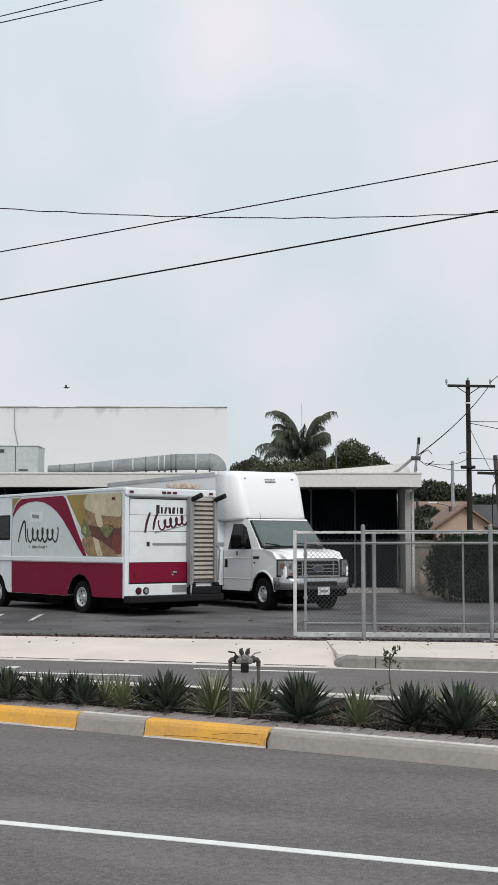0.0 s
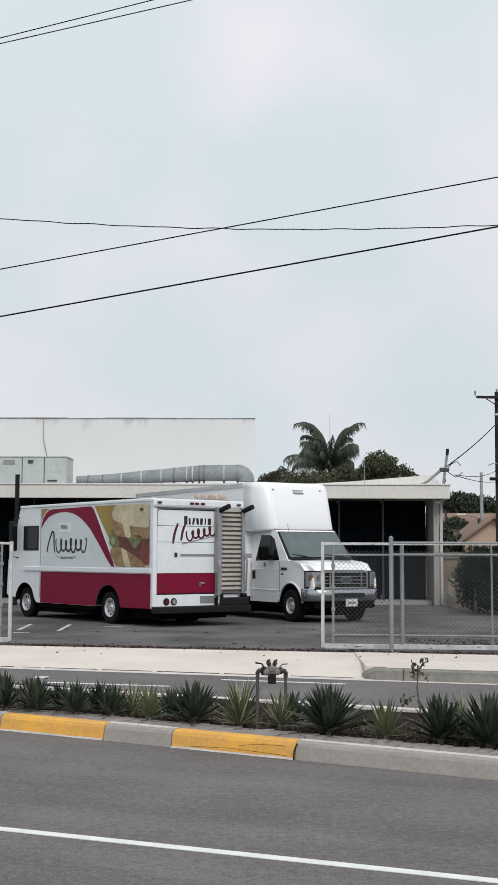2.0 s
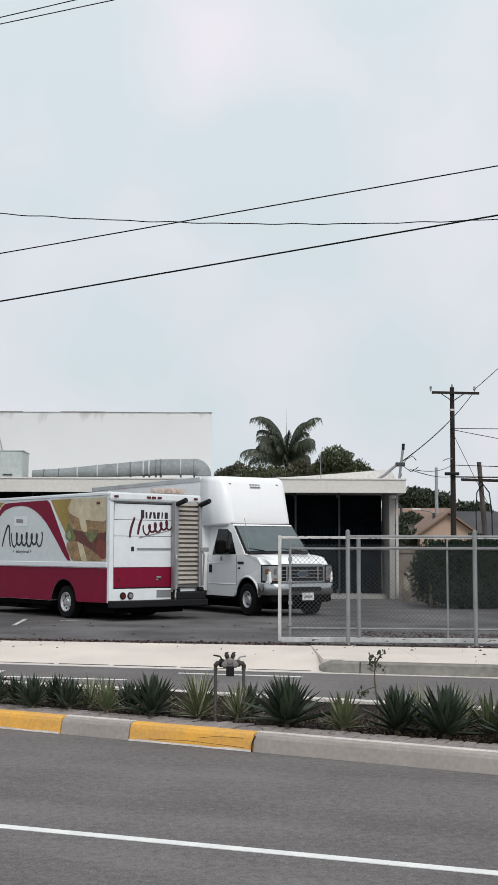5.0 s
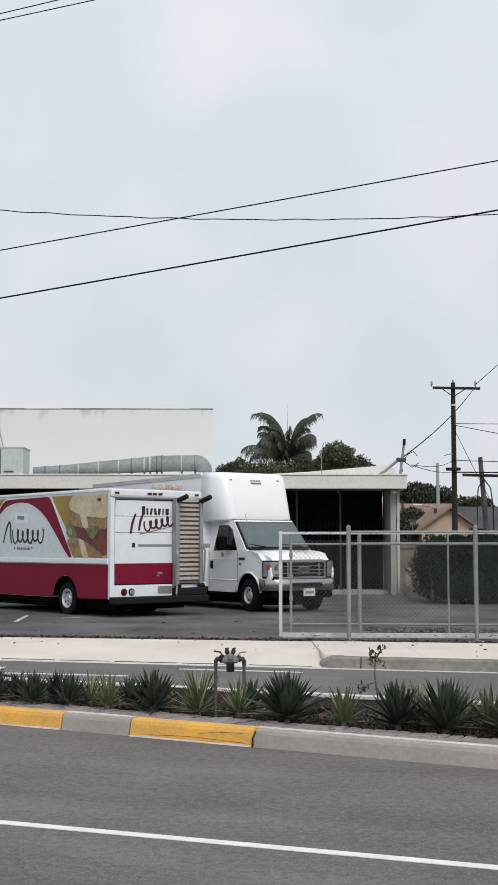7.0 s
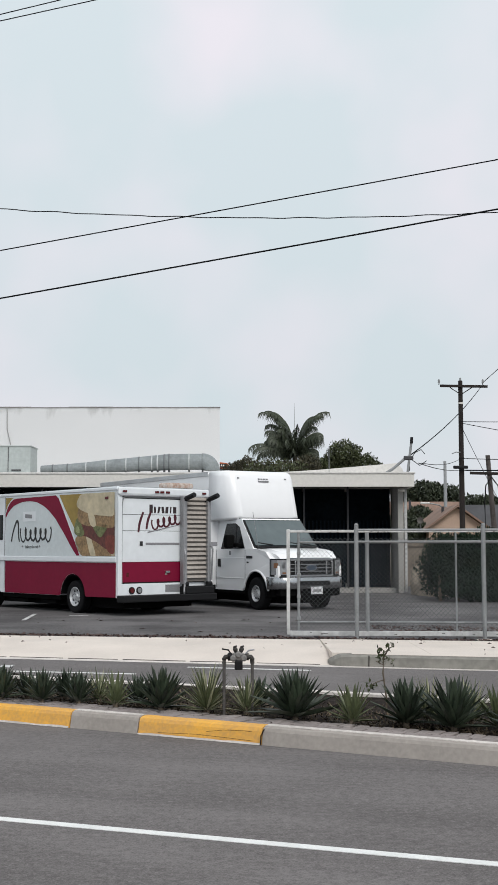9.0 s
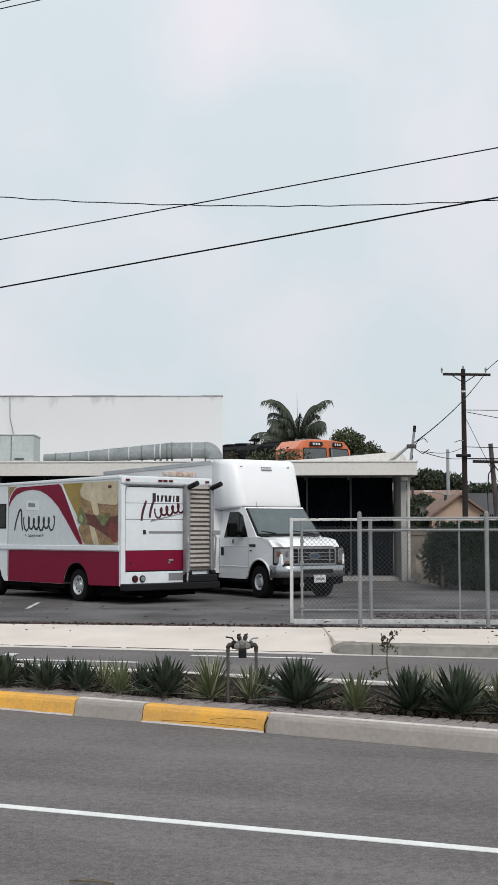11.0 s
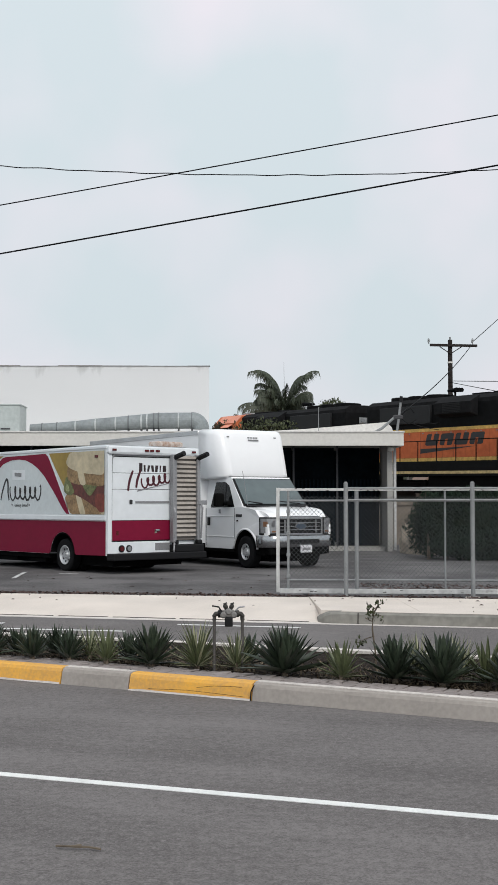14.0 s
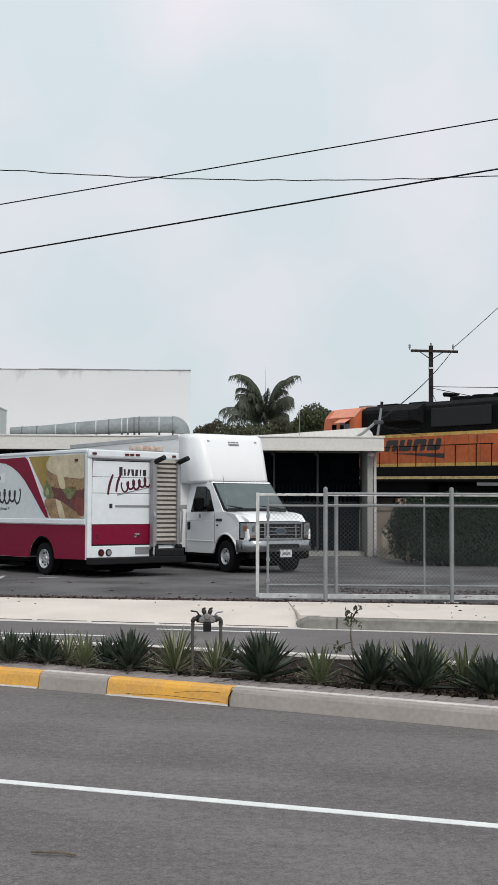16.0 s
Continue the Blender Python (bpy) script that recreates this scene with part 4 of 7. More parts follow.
    # ---- rear end ----
    xr = -0.004
    part("rear_header", B(xr - 0.06, xr, -W, W, H - 0.20, H - 0.005, 0.045), WHITE_PAINT, v)
    part("header_lip", B(xr - 0.075, xr - 0.061, -W + 0.02, W - 0.02, H - 0.215, H - 0.195, 0.004), STEEL_GREY, v)
    for yy in (1.12, 0.24, 0.10, -0.06, -1.10):
        part("marker_lamp", B(xr - 0.085, xr - 0.062, yy - 0.055, yy + 0.055, H - 0.135, H - 0.085, 0.008), RED_LENS, v)
    for yy in (W - 0.055, -W + 0.055):
        part("rear_post", B(xr - 0.05, xr, yy - 0.055, yy + 0.055, 0.44, H - 0.205, 0.015), WHITE_PAINT, v)
    # roll-up door in three leaves
    for z0, z1 in ((0.73, 1.17), (1.175, 1.86), (1.865, 2.22), (2.225, H - 0.26)):
        part("door_leaf", B(xr - 0.022, xr, -W + 0.13, W - 0.13, z0, z1 - 0.004, 0.006), WHITE_PAINT if z0 > 1 else MAROON, v, "white roll-up door leaf" if z0 > 1 else "maroon door leaf")
    part("door_seal", B(xr - 0.014, xr + 0.001, -W + 0.115, W - 0.115, 0.70, H - 0.215), BLACK_PLASTIC, v)
    part("door_frame", pipe(bmesh.new(), [(xr - 0.03, 1.165, 0.70), (xr - 0.03, 1.165, 2.50), (xr - 0.03, 1.145, 2.57), (xr - 0.03, 1.09, 2.615), (xr - 0.03, -1.09, 2.615), (xr - 0.03, -1.145, 2.57), (xr - 0.03, -1.165, 2.50), (xr - 0.03, -1.165, 0.70)], 0.024, 8), GALV, v, "rounded grey door frame")
    for yy, zz in ((1.0, 0.90), (-0.05, 0.93)):
        part("scuff", B(xr - 0.026, xr - 0.0225, yy - 0.03, yy + 0.03, zz - 0.05, zz + 0.04), RED_LENS if yy > 0.5 else ALU, v)
    part("rear_sill", B(xr - 0.04, xr, -W + 0.11, W - 0.11, 0.40, 0.70, 0.01), WHITE_PAINT, v)
    part("door_latch", B(xr - 0.06, xr - 0.022, -0.14, -0.02, 0.92, 0.97, 0.01), CHROME, v)
    for yy, m in ((0.90, RED_LENS), (0.70, CLEAR_LENS)):
        part("tail_lamp", R_((xr - 0.07, yy, 0.55), (xr - 0.04, yy, 0.55), 0.052, 14), m, v)
        part("lamp_ring", R_((xr - 0.055, yy, 0.55), (xr - 0.04, yy, 0.55), 0.08, 14), BLACK_PLASTIC, v)
    part("licence_plate", B(xr - 0.05, xr - 0.041, -0.42, -0.02, 0.50, 0.66), GREY_PRINT, v, "dirty grey number plate")
    part("rear_bumper", B(xr - 0.32, xr - 0.03, -W - 0.02, W + 0.02, 0.30, 0.45, 0.02), BLACK_PLASTIC, v, "black step bumper")
    # rear mark: plain blocks above a slanted squiggle
    brown = mat("dark_brown_print", (0.030, 0.016, 0.018), 0.5, bump=0)
    deep = mat("maroon_print", (0.075, 0.006, 0.016), 0.5, bump=0)
    on_rear = lambda a, b: (xr - 0.028, a, b)
    for k in range(7):
        yy = 0.42 - k * 0.110
        h = 0.19 if k == 0 else 0.145
        part("logo_block", PR([(xr - 0.026, yy - 0.02 * (k % 2), 2.26), (xr - 0.026, yy - 0.09 + 0.02 * (k % 3), 2.26), (xr - 0.026, yy - 0.09 + 0.025 * (k % 2), 2.26 + h), (xr - 0.026, yy - 0.012 * (k % 3), 2.26 + h)], (0.003, 0, 0)), brown, v)
    for pts, wd in (([(0.72, 1.83), (0.68, 2.05), (0.59, 2.28)], 0.062), ([(0.50, 1.90), (0.46, 2.1), (0.38, 2.29)], 0.062)):
        part("logo_stroke", ribbon(curve(pts, 6), wd, on_rear, (0.003, 0, 0)), deep, v, "plain slanted maroon strokes")
    part("logo_stroke", ribbon([(0.34 - 0.0190 * k + 0.055 * math.sin(k * 0.75), 2.00 + 0.0034 * k + (0.105 + 0.02 * math.sin(k * 0.4)) * math.cos(k * 0.75)) for k in range(43)], 0.050, on_rear, (0.003, 0, 0)), deep, v)
    part("underline", PR([(xr - 0.03, 0.48, 1.81), (xr - 0.03, -0.38, 1.99), (xr - 0.03, -0.38, 2.005), (xr - 0.03, 0.46, 1.845)], (0.003, 0, 0)), GREY_PRINT, v)
    part("web_bar", B(xr - 0.03, xr - 0.026, -0.42, 0.52, 1.55, 1.60), GREY_PRINT, v)
    part("web_mark", B(xr - 0.03, xr - 0.026, 0.60, 0.68, 1.53, 1.63), BLACK_PRINT, v)
    # folded loading ramp
    ramp = part("loading_ramp", B(xr - 0.20, xr - 0.06, -0.52, -0.41, 0.66, 2.66, 0.015), STEEL_GREY, v, "folded ribbed aluminium loading ramp")
    part("ramp_rail", B(xr - 0.20, xr - 0.06, -1.20, -1.11, 0.66, 2.66, 0.015), STEEL_GREY, ramp)
    part("ramp_back", B(xr - 0.10, xr - 0.07, -1.11, -0.52, 0.72, 2.64), mat("ramp_web", (0.23, 0.205, 0.185), 0.6, 0.2), ramp)
    k = 0
    z = 0.80
    while z < 2.62:
        bm = PR([(xr - 0.10, -1.105, z + 0.066), (xr - 0.140, -1.105, z + 0.056), (xr - 0.155, -1.105, z), (xr - 0.10, -1.105, z + 0.01)], (0, 0.58, 0))
        part("slat", bm, ALU, ramp)
        z += 0.104
        k += 1
    for yy in (-0.48, -1.16):
        part("ramp_arm", pipe(bmesh.new(), [(xr - 0.10, yy, 2.55), (xr - 0.20, yy, 2.60), (xr - 0.48, yy - 0.02, 2.68)], 0.06, 8), BLACK_PLASTIC, ramp)
        part("hinge", R_((xr - 0.18, yy - 0.06, 0.66), (xr - 0.18, yy + 0.06, 0.66), 0.06, 10), BLACK_PLASTIC, ramp)
    part("ramp_foot", B(xr - 0.30, xr - 0.02, -1.24, -0.42, 0.44, 0.62, 0.03), BLACK_PLASTIC, ramp)
    part("strut", pipe(bmesh.new(), [(xr - 0.16, -0.46, 1.5), (xr - 0.22, -0.44, 1.35), (xr - 0.2, -0.45, 0.75), (xr - 0.24, -0.40, 0.5), (xr - 0.24, -0.42, 0.3)], 0.025, 6), STEEL_GREY, ramp)
    part("strut", pipe(bmesh.new(), [(xr - 0.16, -1.2, 1.62), (xr - 0.24, -1.22, 1.45), (xr - 0.22, -1.2, 0.75)], 0.025, 6), STEEL_GREY, ramp)
    part("bracket", B(xr - 0.22, xr - 0.05, -1.38, -1.14, 1.52, 1.62, 0.01), STEEL_GREY, ramp)
    # rusty patch where the roof skin has lifted
    part("roof_rust", B(0.12, 0.5, -0.95, -0.2, H + 0.001, H + 0.13, 0.05), mat("rusty_roof_box", (0.30, 0.17, 0.11), 0.85, grain=14, stain=5, dark=(0.62, 0.58, 0.54)), v, "rust-stained roof hatch")
    return v


delivery_van()


# ---- the cutaway box truck ----
def box_truck():
    v = thing("box_truck", pose(1.20, 30.04, 0.12, 0, 0, -59), "white cutaway box truck with a moulded over-cab cap", "truck")
    W = 0.98
    AX = -0.08   # front axle
    prof = [(-2.0, 0.44), (-2.0, 1.44), (-0.24, 1.46), (0.06, 1.435), (0.36, 1.385), (0.58, 1.325), (0.70, 1.265), (0.765, 1.19), (0.80, 1.05), (0.81, 0.86), (0.80, 0.78), (0.62, 0.62)]
    prof += [(AX + (x if abs(x) > 1e-9 else 0), z) for x, z in arch(0.0, 0.545, 0.5)] + [(-0.66, 0.44)]
    bm = PR([(x, -W, z) for x, z in prof], (0, 2 * W, 0))
    es = [e for e in bm.edges if abs(e.verts[0].co.y - e.verts[1].co.y) < 1e-5 and min(e.verts[0].co.z, e.verts[1].co.z) > 1.1 and min(e.verts[0].co.x, e.verts[1].co.x) > -1.9]
    bmesh.ops.bevel(bm, geom=es, offset=0.12, segments=5, affect='EDGES')
    for vv in bm.verts:
        if vv.co.x > 0.1:
            f = (vv.co.x - 0.1) / 0.7
            vv.co.y *= 1 - 0.02 * f - 0.055 * f ** 3
    part("body", bm, FORD_WHITE, v, "white cab body with a rounded sloping bonnet")
    # raised centre of the bonnet and its leading seam
    bm = bmesh.new()
    loft(bm, [[(x, -hw, z - 0.02), (x, -hw + 0.06, z + 0.012), (x, 0, z + 0.024), (x, hw - 0.06, z + 0.012), (x, hw, z - 0.02)] for x, hw, z in ((-0.22, 0.66, 1.46), (0.10, 0.64, 1.430), (0.38, 0.62, 1.380), (0.58, 0.60, 1.322), (0.68, 0.585, 1.275))])
    part("bonnet_bulge", bm, FORD_WHITE, v, smooth=True)
    part("bonnet_seam", R_((0.755, -0.62, 1.232), (0.755, 0.62, 1.232), 0.008, 6), BLACK_PLASTIC, v)
    # greenhouse
    bm = bmesh.new()
    loft(bm, [[(-2.0, -W + .01, 1.43), (-0.22, -W + .03, 1.45), (-0.22, W - .03, 1.45), (-2.0, W - .01, 1.43)],
              [(-2.0, -W + 0.11, 2.16), (-0.93, -W + 0.12, 2.20), (-0.93, W - 0.12, 2.20), (-2.0, W - 0.11, 2.16)]])
    part("cab_upper", bm, FORD_WHITE, v)
    part("windshield_seal", PR([(-0.245, -W + 0.065, 1.475), (-0.245, W - 0.065, 1.475), (-0.885, W - 0.125, 2.145), (-0.885, -W + 0.125, 2.145)], (0.022, 0, 0.020)), BLACK_PLASTIC, v)
    part("windshield", PR([(-0.262, -W + 0.105, 1.51), (-0.262, W - 0.105, 1.51), (-0.860, W - 0.16, 2.12), (-0.860, -W + 0.16, 2.12)], (0.034, 0, 0.030)), WINDSHIELD, v, "raked windshield mirroring the sky")
    door_glass = mat("dark_door_glass", (0.010, 0.011, 0.012), 0.2, spec=0.3, bump=0)
    for s in (-1, 1):
        part("side_window", PR([(-0.62, s * (W - 0.028), 1.46), (-1.74, s * (W - 0.016), 1.44), (-1.60, s * (W - 0.105), 2.08), (-1.02, s * (W - 0.118), 2.08)], (0, s * 0.012, 0.002)), door_glass, v, "dark door window")
        part("window_bar", PR([(-1.02, s * (W - 0.020), 1.46), (-1.06, s * (W - 0.020), 1.46), (-1.12, s * (W - 0.104), 2.06), (-1.09, s * (W - 0.104), 2.06)], (0, s * 0.012, 0.002)), BLACK_PLASTIC, v)
        for xs_, z0_ in ((-0.56, 0.60), (-1.945, 0.50)):
            part("door_seam", B(xs_ - 0.006, xs_ + 0.006, s * W - 0.003, s * W + 0.003, z0_, 1.43), mat("panel_gap", (0.05, 0.05, 0.05), 0.7), v)
        for z_, m_ in ((1.235, 0.010), (0.735, 0.012)):
            part("side_crease", R_((-1.93, s * W, z_), (-0.60, s * W, z_), m_, 6), FORD_WHITE, v)
        # swollen lip round the wheel opening
        out, inn = arch(0.0, 0.590, 0.46, 16), arch(0.0, 0.540, 0.46, 16)
        bm = bmesh.new()
        loft(bm, [[(AX + a[0], s * (W - 0.004), a[1]), (AX + (a[0] + b[0]) / 2, s * (W + 0.011), (a[1] + b[1]) / 2), (AX + b[0], s * (W + 0.010), b[1]), (AX + b[0], s * (W - 0.06), b[1])] for a, b in zip(out, inn)])
        part("fender_lip", bm, FORD_WHITE, v, smooth=True)
        mirror = part("mirror", B(-1.10, -0.92, min(s * (W + 0.06), s * (W + 0.31)), max(s * (W + 0.06), s * (W + 0.31)), 1.47, 1.80, 0.05), UNDERBODY, v, "black door mirror")
        part("mirror_arm", B(-0.98, -0.72, min(s * (W - 0.04), s * (W + 0.12)), max(s * (W - 0.04), s * (W + 0.12)), 1.50, 1.60, 0.03), UNDERBODY, mirror)
        part("door_handle", B(-1.86, -1.74, s * (W + 0.014) - 0.012, s * (W + 0.014) + 0.012, 1.00, 1.20, 0.008), BLACK_PLASTIC, v)
        part("badge", B(-0.50, -0.22, s * (W + 0.004) - 0.004, s * (W + 0.004) + 0.004, 1.22, 1.285), BLACK_PRINT, v)
        part("side_lamp", B(-0.47, -0.40, s * (W + 0.006) - 0.006, s * (W + 0.006) + 0.006, 1.11, 1.145), BLACK_PLASTIC, v)
        part("door_mark", B(-1.32, -1.23, s * (W + 0.004) - 0.004, s * (W + 0.004) + 0.004, 1.30, 1.40), GREY_PRINT, v)
        part("rocker", B(-2.0, -0.64, s * (W - 0.06) - 0.05, s * (W - 0.06) + 0.05, 0.36, 0.455, 0.02), UNDERBODY, v)
    # black filler stands in for the shade between cab roof and cap
    part("cab_gap", B(-1.9, -0.96, -0.84, 0.84, 2.13, 2.215), BLACK_PLASTIC, v)
    part("wheel_well", B(-0.58, 0.42, -0.70, 0.70, 0.25, 0.88), UNDERBODY, v)
    part("cowl", PR([(-0.20, -0.86, 1.462), (-0.20, 0.86, 1.462), (-0.26, 0.86, 1.495), (-0.26, -0.86, 1.495)], (0.05, 0, 0.02)), BLACK_PLASTIC, v)
    arch_liner(v, AX, 0.545, W - 0.03)
    part("underbody", B(-8.5, 0.6, -0.9, 0.9, 0.32, 0.50), UNDERBODY, v)
    # low black slab added to darken the ground beneath the truck
    part("chassis", B(-8.4, 0.5, -0.6, 0.6, 0.16, 0.32), UNDERBODY, v)
    # face: deep-set black grille in a chrome frame
    gx = 0.815
    part("grille_back", B(gx - 0.02, gx + 0.004, -0.62, 0.62, 0.80, 1.20), BLACK_PLASTIC, v)
    frame_bars = ((-0.64, 0.64, 1.165, 1.225), (-0.64, 0.64, 0.79, 0.84), (-0.64, -0.585, 0.842, 1.163), (0.585, 0.64, 0.842, 1.163))
    for a, b, z0_, z1_ in frame_bars:
        part("grille_frame", B(gx, gx + 0.045, a, b, z0_, z1_, 0.012), CHROME, v, "chrome grille frame")
    for z in (0.92, 1.00, 1.085):
        part("grille_bar", B(gx + 0.008, gx + 0.036, -0.43, 0.43, z - 0.010, z + 0.010, 0.004), CHROME, v)
        for s in (-1, 1):
            part("grille_bar", B(gx + 0.004, gx + 0.014, s * 0.52 - 0.06, s * 0.52 + 0.06, z - 0.006, z + 0.006), STEEL_GREY, v)
    for y in (-0.445, 0.445):
        part("grille_bar", B(gx + 0.008, gx + 0.040, y - 0.022, y + 0.022, 0.845, 1.16, 0.008), CHROME, v)
    part("badge_rim", loft(bmesh.new(), [ring(0.165, 24, (gx + x, 0, 1.005), 'x', 0.080) for x in (0.036, 0.050)]), CHROME, v)
    part("badge", loft(bmesh.new(), [ring(0.145, 24, (gx + x, 0, 1.005), 'x', 0.064) for x in (0.051, 0.058)]), mat("dark_blue_oval", (0.05, 0.07, 0.10), 0.3, 0.2), v, "plain dark oval badge")
    for s in (-1, 1):
        plan = [(gx + 0.03, 0.66), (gx + 0.015, 0.80), (gx - 0.05, 0.90), (gx - 0.20, 0.958), (gx - 0.30, 0.955), (gx - 0.28, 0.70)]
        part("headlamp_bezel", PR([(x, s * y, 0.80) for x, y in plan], (0, 0, 0.42)), BLACK_PLASTIC, v)
        lens = [(gx + 0.036, 0.69), (gx + 0.022, 0.802), (gx - 0.045, 0.906), (gx - 0.19, 0.964), (gx - 0.24, 0.962), (gx - 0.2, 0.71)]
        hl = part("headlamp", PR([(x, s * y, 0.845) for x, y in lens], (0, 0, 0.345)), CLEAR_LENS, v, "tall clear wraparound headlamp")
        part("headlamp_bowl", R_((gx + 0.028, s * 0.75, 1.07), (gx + 0.040, s * 0.745, 1.07), 0.075, 14), mat("lamp_bowl", (0.22, 0.22, 0.23), 0.3, 0.6), hl)
        part("indicator", PR([(x, s * y, 1.0) for x, y in ((gx - 0.02, 0.895), (gx - 0.13, 0.945), (gx - 0.128, 0.952), (gx - 0.018, 0.902))], (0, 0, 0.12)), AMBER, hl)
        part("indicator", B(gx + 0.033, gx + 0.041, s * 0.76 - 0.05, s * 0.76 + 0.05, 0.865, 0.905), AMBER, hl)
    bm = bmesh.new()
    rows = []
    for y in (-1.02, -0.985, -0.90, -0.75, -0.4, 0, 0.4, 0.75, 0.90, 0.985, 1.02):
        q = abs(y)
        bx = 0.955 - 0.03 * q * q - (0.32 * ((q - 0.75) / 0.27) ** 2 if q > 0.75 else 0)
        rows.append([(bx - 0.10, y, 0.50), (bx - 0.02, y, 0.515), (bx + 0.012, y, 0.60), (bx + 0.015, y, 0.68), (bx, y, 0.765), (bx - 0.03, y, 0.79), (bx - 0.14, y, 0.79)])
    loft(bm, rows)
    part("front_bumper", bm, CHROME, v, "bright chrome wraparound bumper", smooth=True)
    part("bumper_slot", B(0.945, 0.975, -0.40, 0.46, 0.595, 0.70, 0.004), BLACK_PLASTIC, v)
    part("bumper_filler", B(0.70, 0.86, -0.88, 0.88, 0.74, 0.81, 0.02), BLACK_PLASTIC, v)
    part("valance", B(0.5, 0.84, -0.85, 0.85, 0.34, 0.52, 0.03), UNDERBODY, v)
    part("licence_plate", B(0.962, 0.972, -0.08, 0.25, 0.385, 0.56, 0.004), PLATE, v, "pale number plate")
    part("plate_bar", B(0.973, 0.976, -0.03, 0.20, 0.44, 0.50), GREY_PRINT, v)
    part("plate_bracket", B(0.90, 0.961, 0.0, 0.16, 0.50, 0.55), UNDERBODY, v)
    for s in (-1, 1):
        part("wiper", R_((-0.215, s * 0.55 + 0.15, 1.545), (-0.30, s * 0.45 - 0.35, 1.60), 0.016, 5), BLACK_PLASTIC, v)
    part("aerial", R_((-0.20, -0.82, 1.45), (-0.42, -0.84, 2.34), 0.006, 5), GREY_PRINT, v)
    wheel(v, AX, -W + 0.13, 0.385, 0.25, -1, inner=0.86)
    wheel(v, AX, W - 0.13, 0.385, 0.25, 1, inner=0.86)
    for y in (-0.95, -0.66, 0.66, 0.95):
        wheel(v, -5.4, y, 0.385, 0.22, -1 if y < 0 else 1)
    # over-cab cap and box
    bw = 1.16
    sec = []
    def cap_ring(x, zlo, zhi, hw, rnd):
        pts = []
        for sx, sz, a0 in ((1, 1, 0), (-1, 1, 90), (-1, -1, 180), (1, -1, 270)):
            cy, cz = sx * (hw - rnd), (zhi - rnd) if sz > 0 else (zlo + rnd * 0.5)
            rz = rnd if sz > 0 else rnd * 0.5
            for k in range(5):
                a = radians(a0 + 22.5 * k)
                pts.append((x, cy + rnd * math.cos(a), cz + rz * math.sin(a)))
        return pts
    rings = [cap_ring(-1.05, 2.240, 3.220, 0.77, 0.08), cap_ring(-1.06, 2.205, 3.300, 0.825, 0.13), cap_ring(-1.09, 2.175, 3.355, 0.89, 0.16), cap_ring(-1.16, 2.155, 3.395, 0.96, 0.17), cap_ring(-1.32, 2.150, 3.420, 1.03, 0.16), cap_ring(-2.05, 2.150, 3.430, bw, 0.12)]
    rings = [[(x - 0.33 * max(0, z - 2.3) * (2.05 + x) / 0.98, y, z) for x, y, z in r_] for r_ in rings]
    part("over_cab_cap", loft(bmesh.new(), rings), FORD_WHITE, v, "rounded white moulded cap over the cab", smooth=True)
    part("box", B(-8.6, -2.052, -bw, bw, 0.72, 3.390, 0.03), FORD_WHITE, v, "white box body")
    part("box_rail", B(-8.61, -2.06, -bw - 0.02, -bw, 3.290, 3.405, 0.008), mat("pale_box_rail", (0.55, 0.56, 0.57), 0.5, 0.2), v)
    part("fender_skirt", B(-2.05, -2.002, -bw + 0.05, bw - 0.05, 0.55, 2.2), FORD_WHITE, v)
    for y in (-0.1, -0.02, 0.06, 0.14):
        part("marker_lamp", B(-1.45, -1.325, y - 0.022, y + 0.022, 3.200, 3.225), GREY_PRINT, v)
    for y in (-0.70, 0.70):
        part("marker_lamp", B(-1.50, -1.345, y - 0.03, y + 0.03, 3.210, 3.240), GREY_PRINT, v)
    part("wordmark_bar", B(-1.43, -1.312, -0.12, 0.18, 3.130, 3.165), GREY_PRINT, v)
    return v


box_truck()
# ---- chain-link fence and sliding gate ----
def chain_link(w, h, pitch=0.075, r=0.0034):
    """Crossed wires of chain-link filling w by h, in the xz plane."""
    bm = bmesh.new()
    k = -h
    while k < w:
        for sgn in (1, -1):
            x0, z0, x1, z1 = (k, 0, k + h, h) if sgn > 0 else (k, h, k + h, 0)
            a, b = max(0, (0 - x0) / h), min(1, (w - x0) / h)
            if b - a < 0.01:
                continue
            A = Vector((x0 + (x1 - x0) * a, 0.003 * sgn, z0 + (z1 - z0) * a))
            Bq = Vector((x0 + (x1 - x0) * b, 0.003 * sgn, z0 + (z1 - z0) * b))
            rod(bm, A, Bq, r, 3)
        k += pitch
    return bm


def steel_post(parent, x, z0, z1, r, y=0.0, capped=True, name="post"):
    p = part(name, R_((x, y, z0), (x, y, z1), r, 12), GALV, parent)
    if capped:
        part("cap", R_((x, y, z1), (x, y, z1 + 0.03), r * 1.15, 10, r * 0.5), GALV, p)
    return p


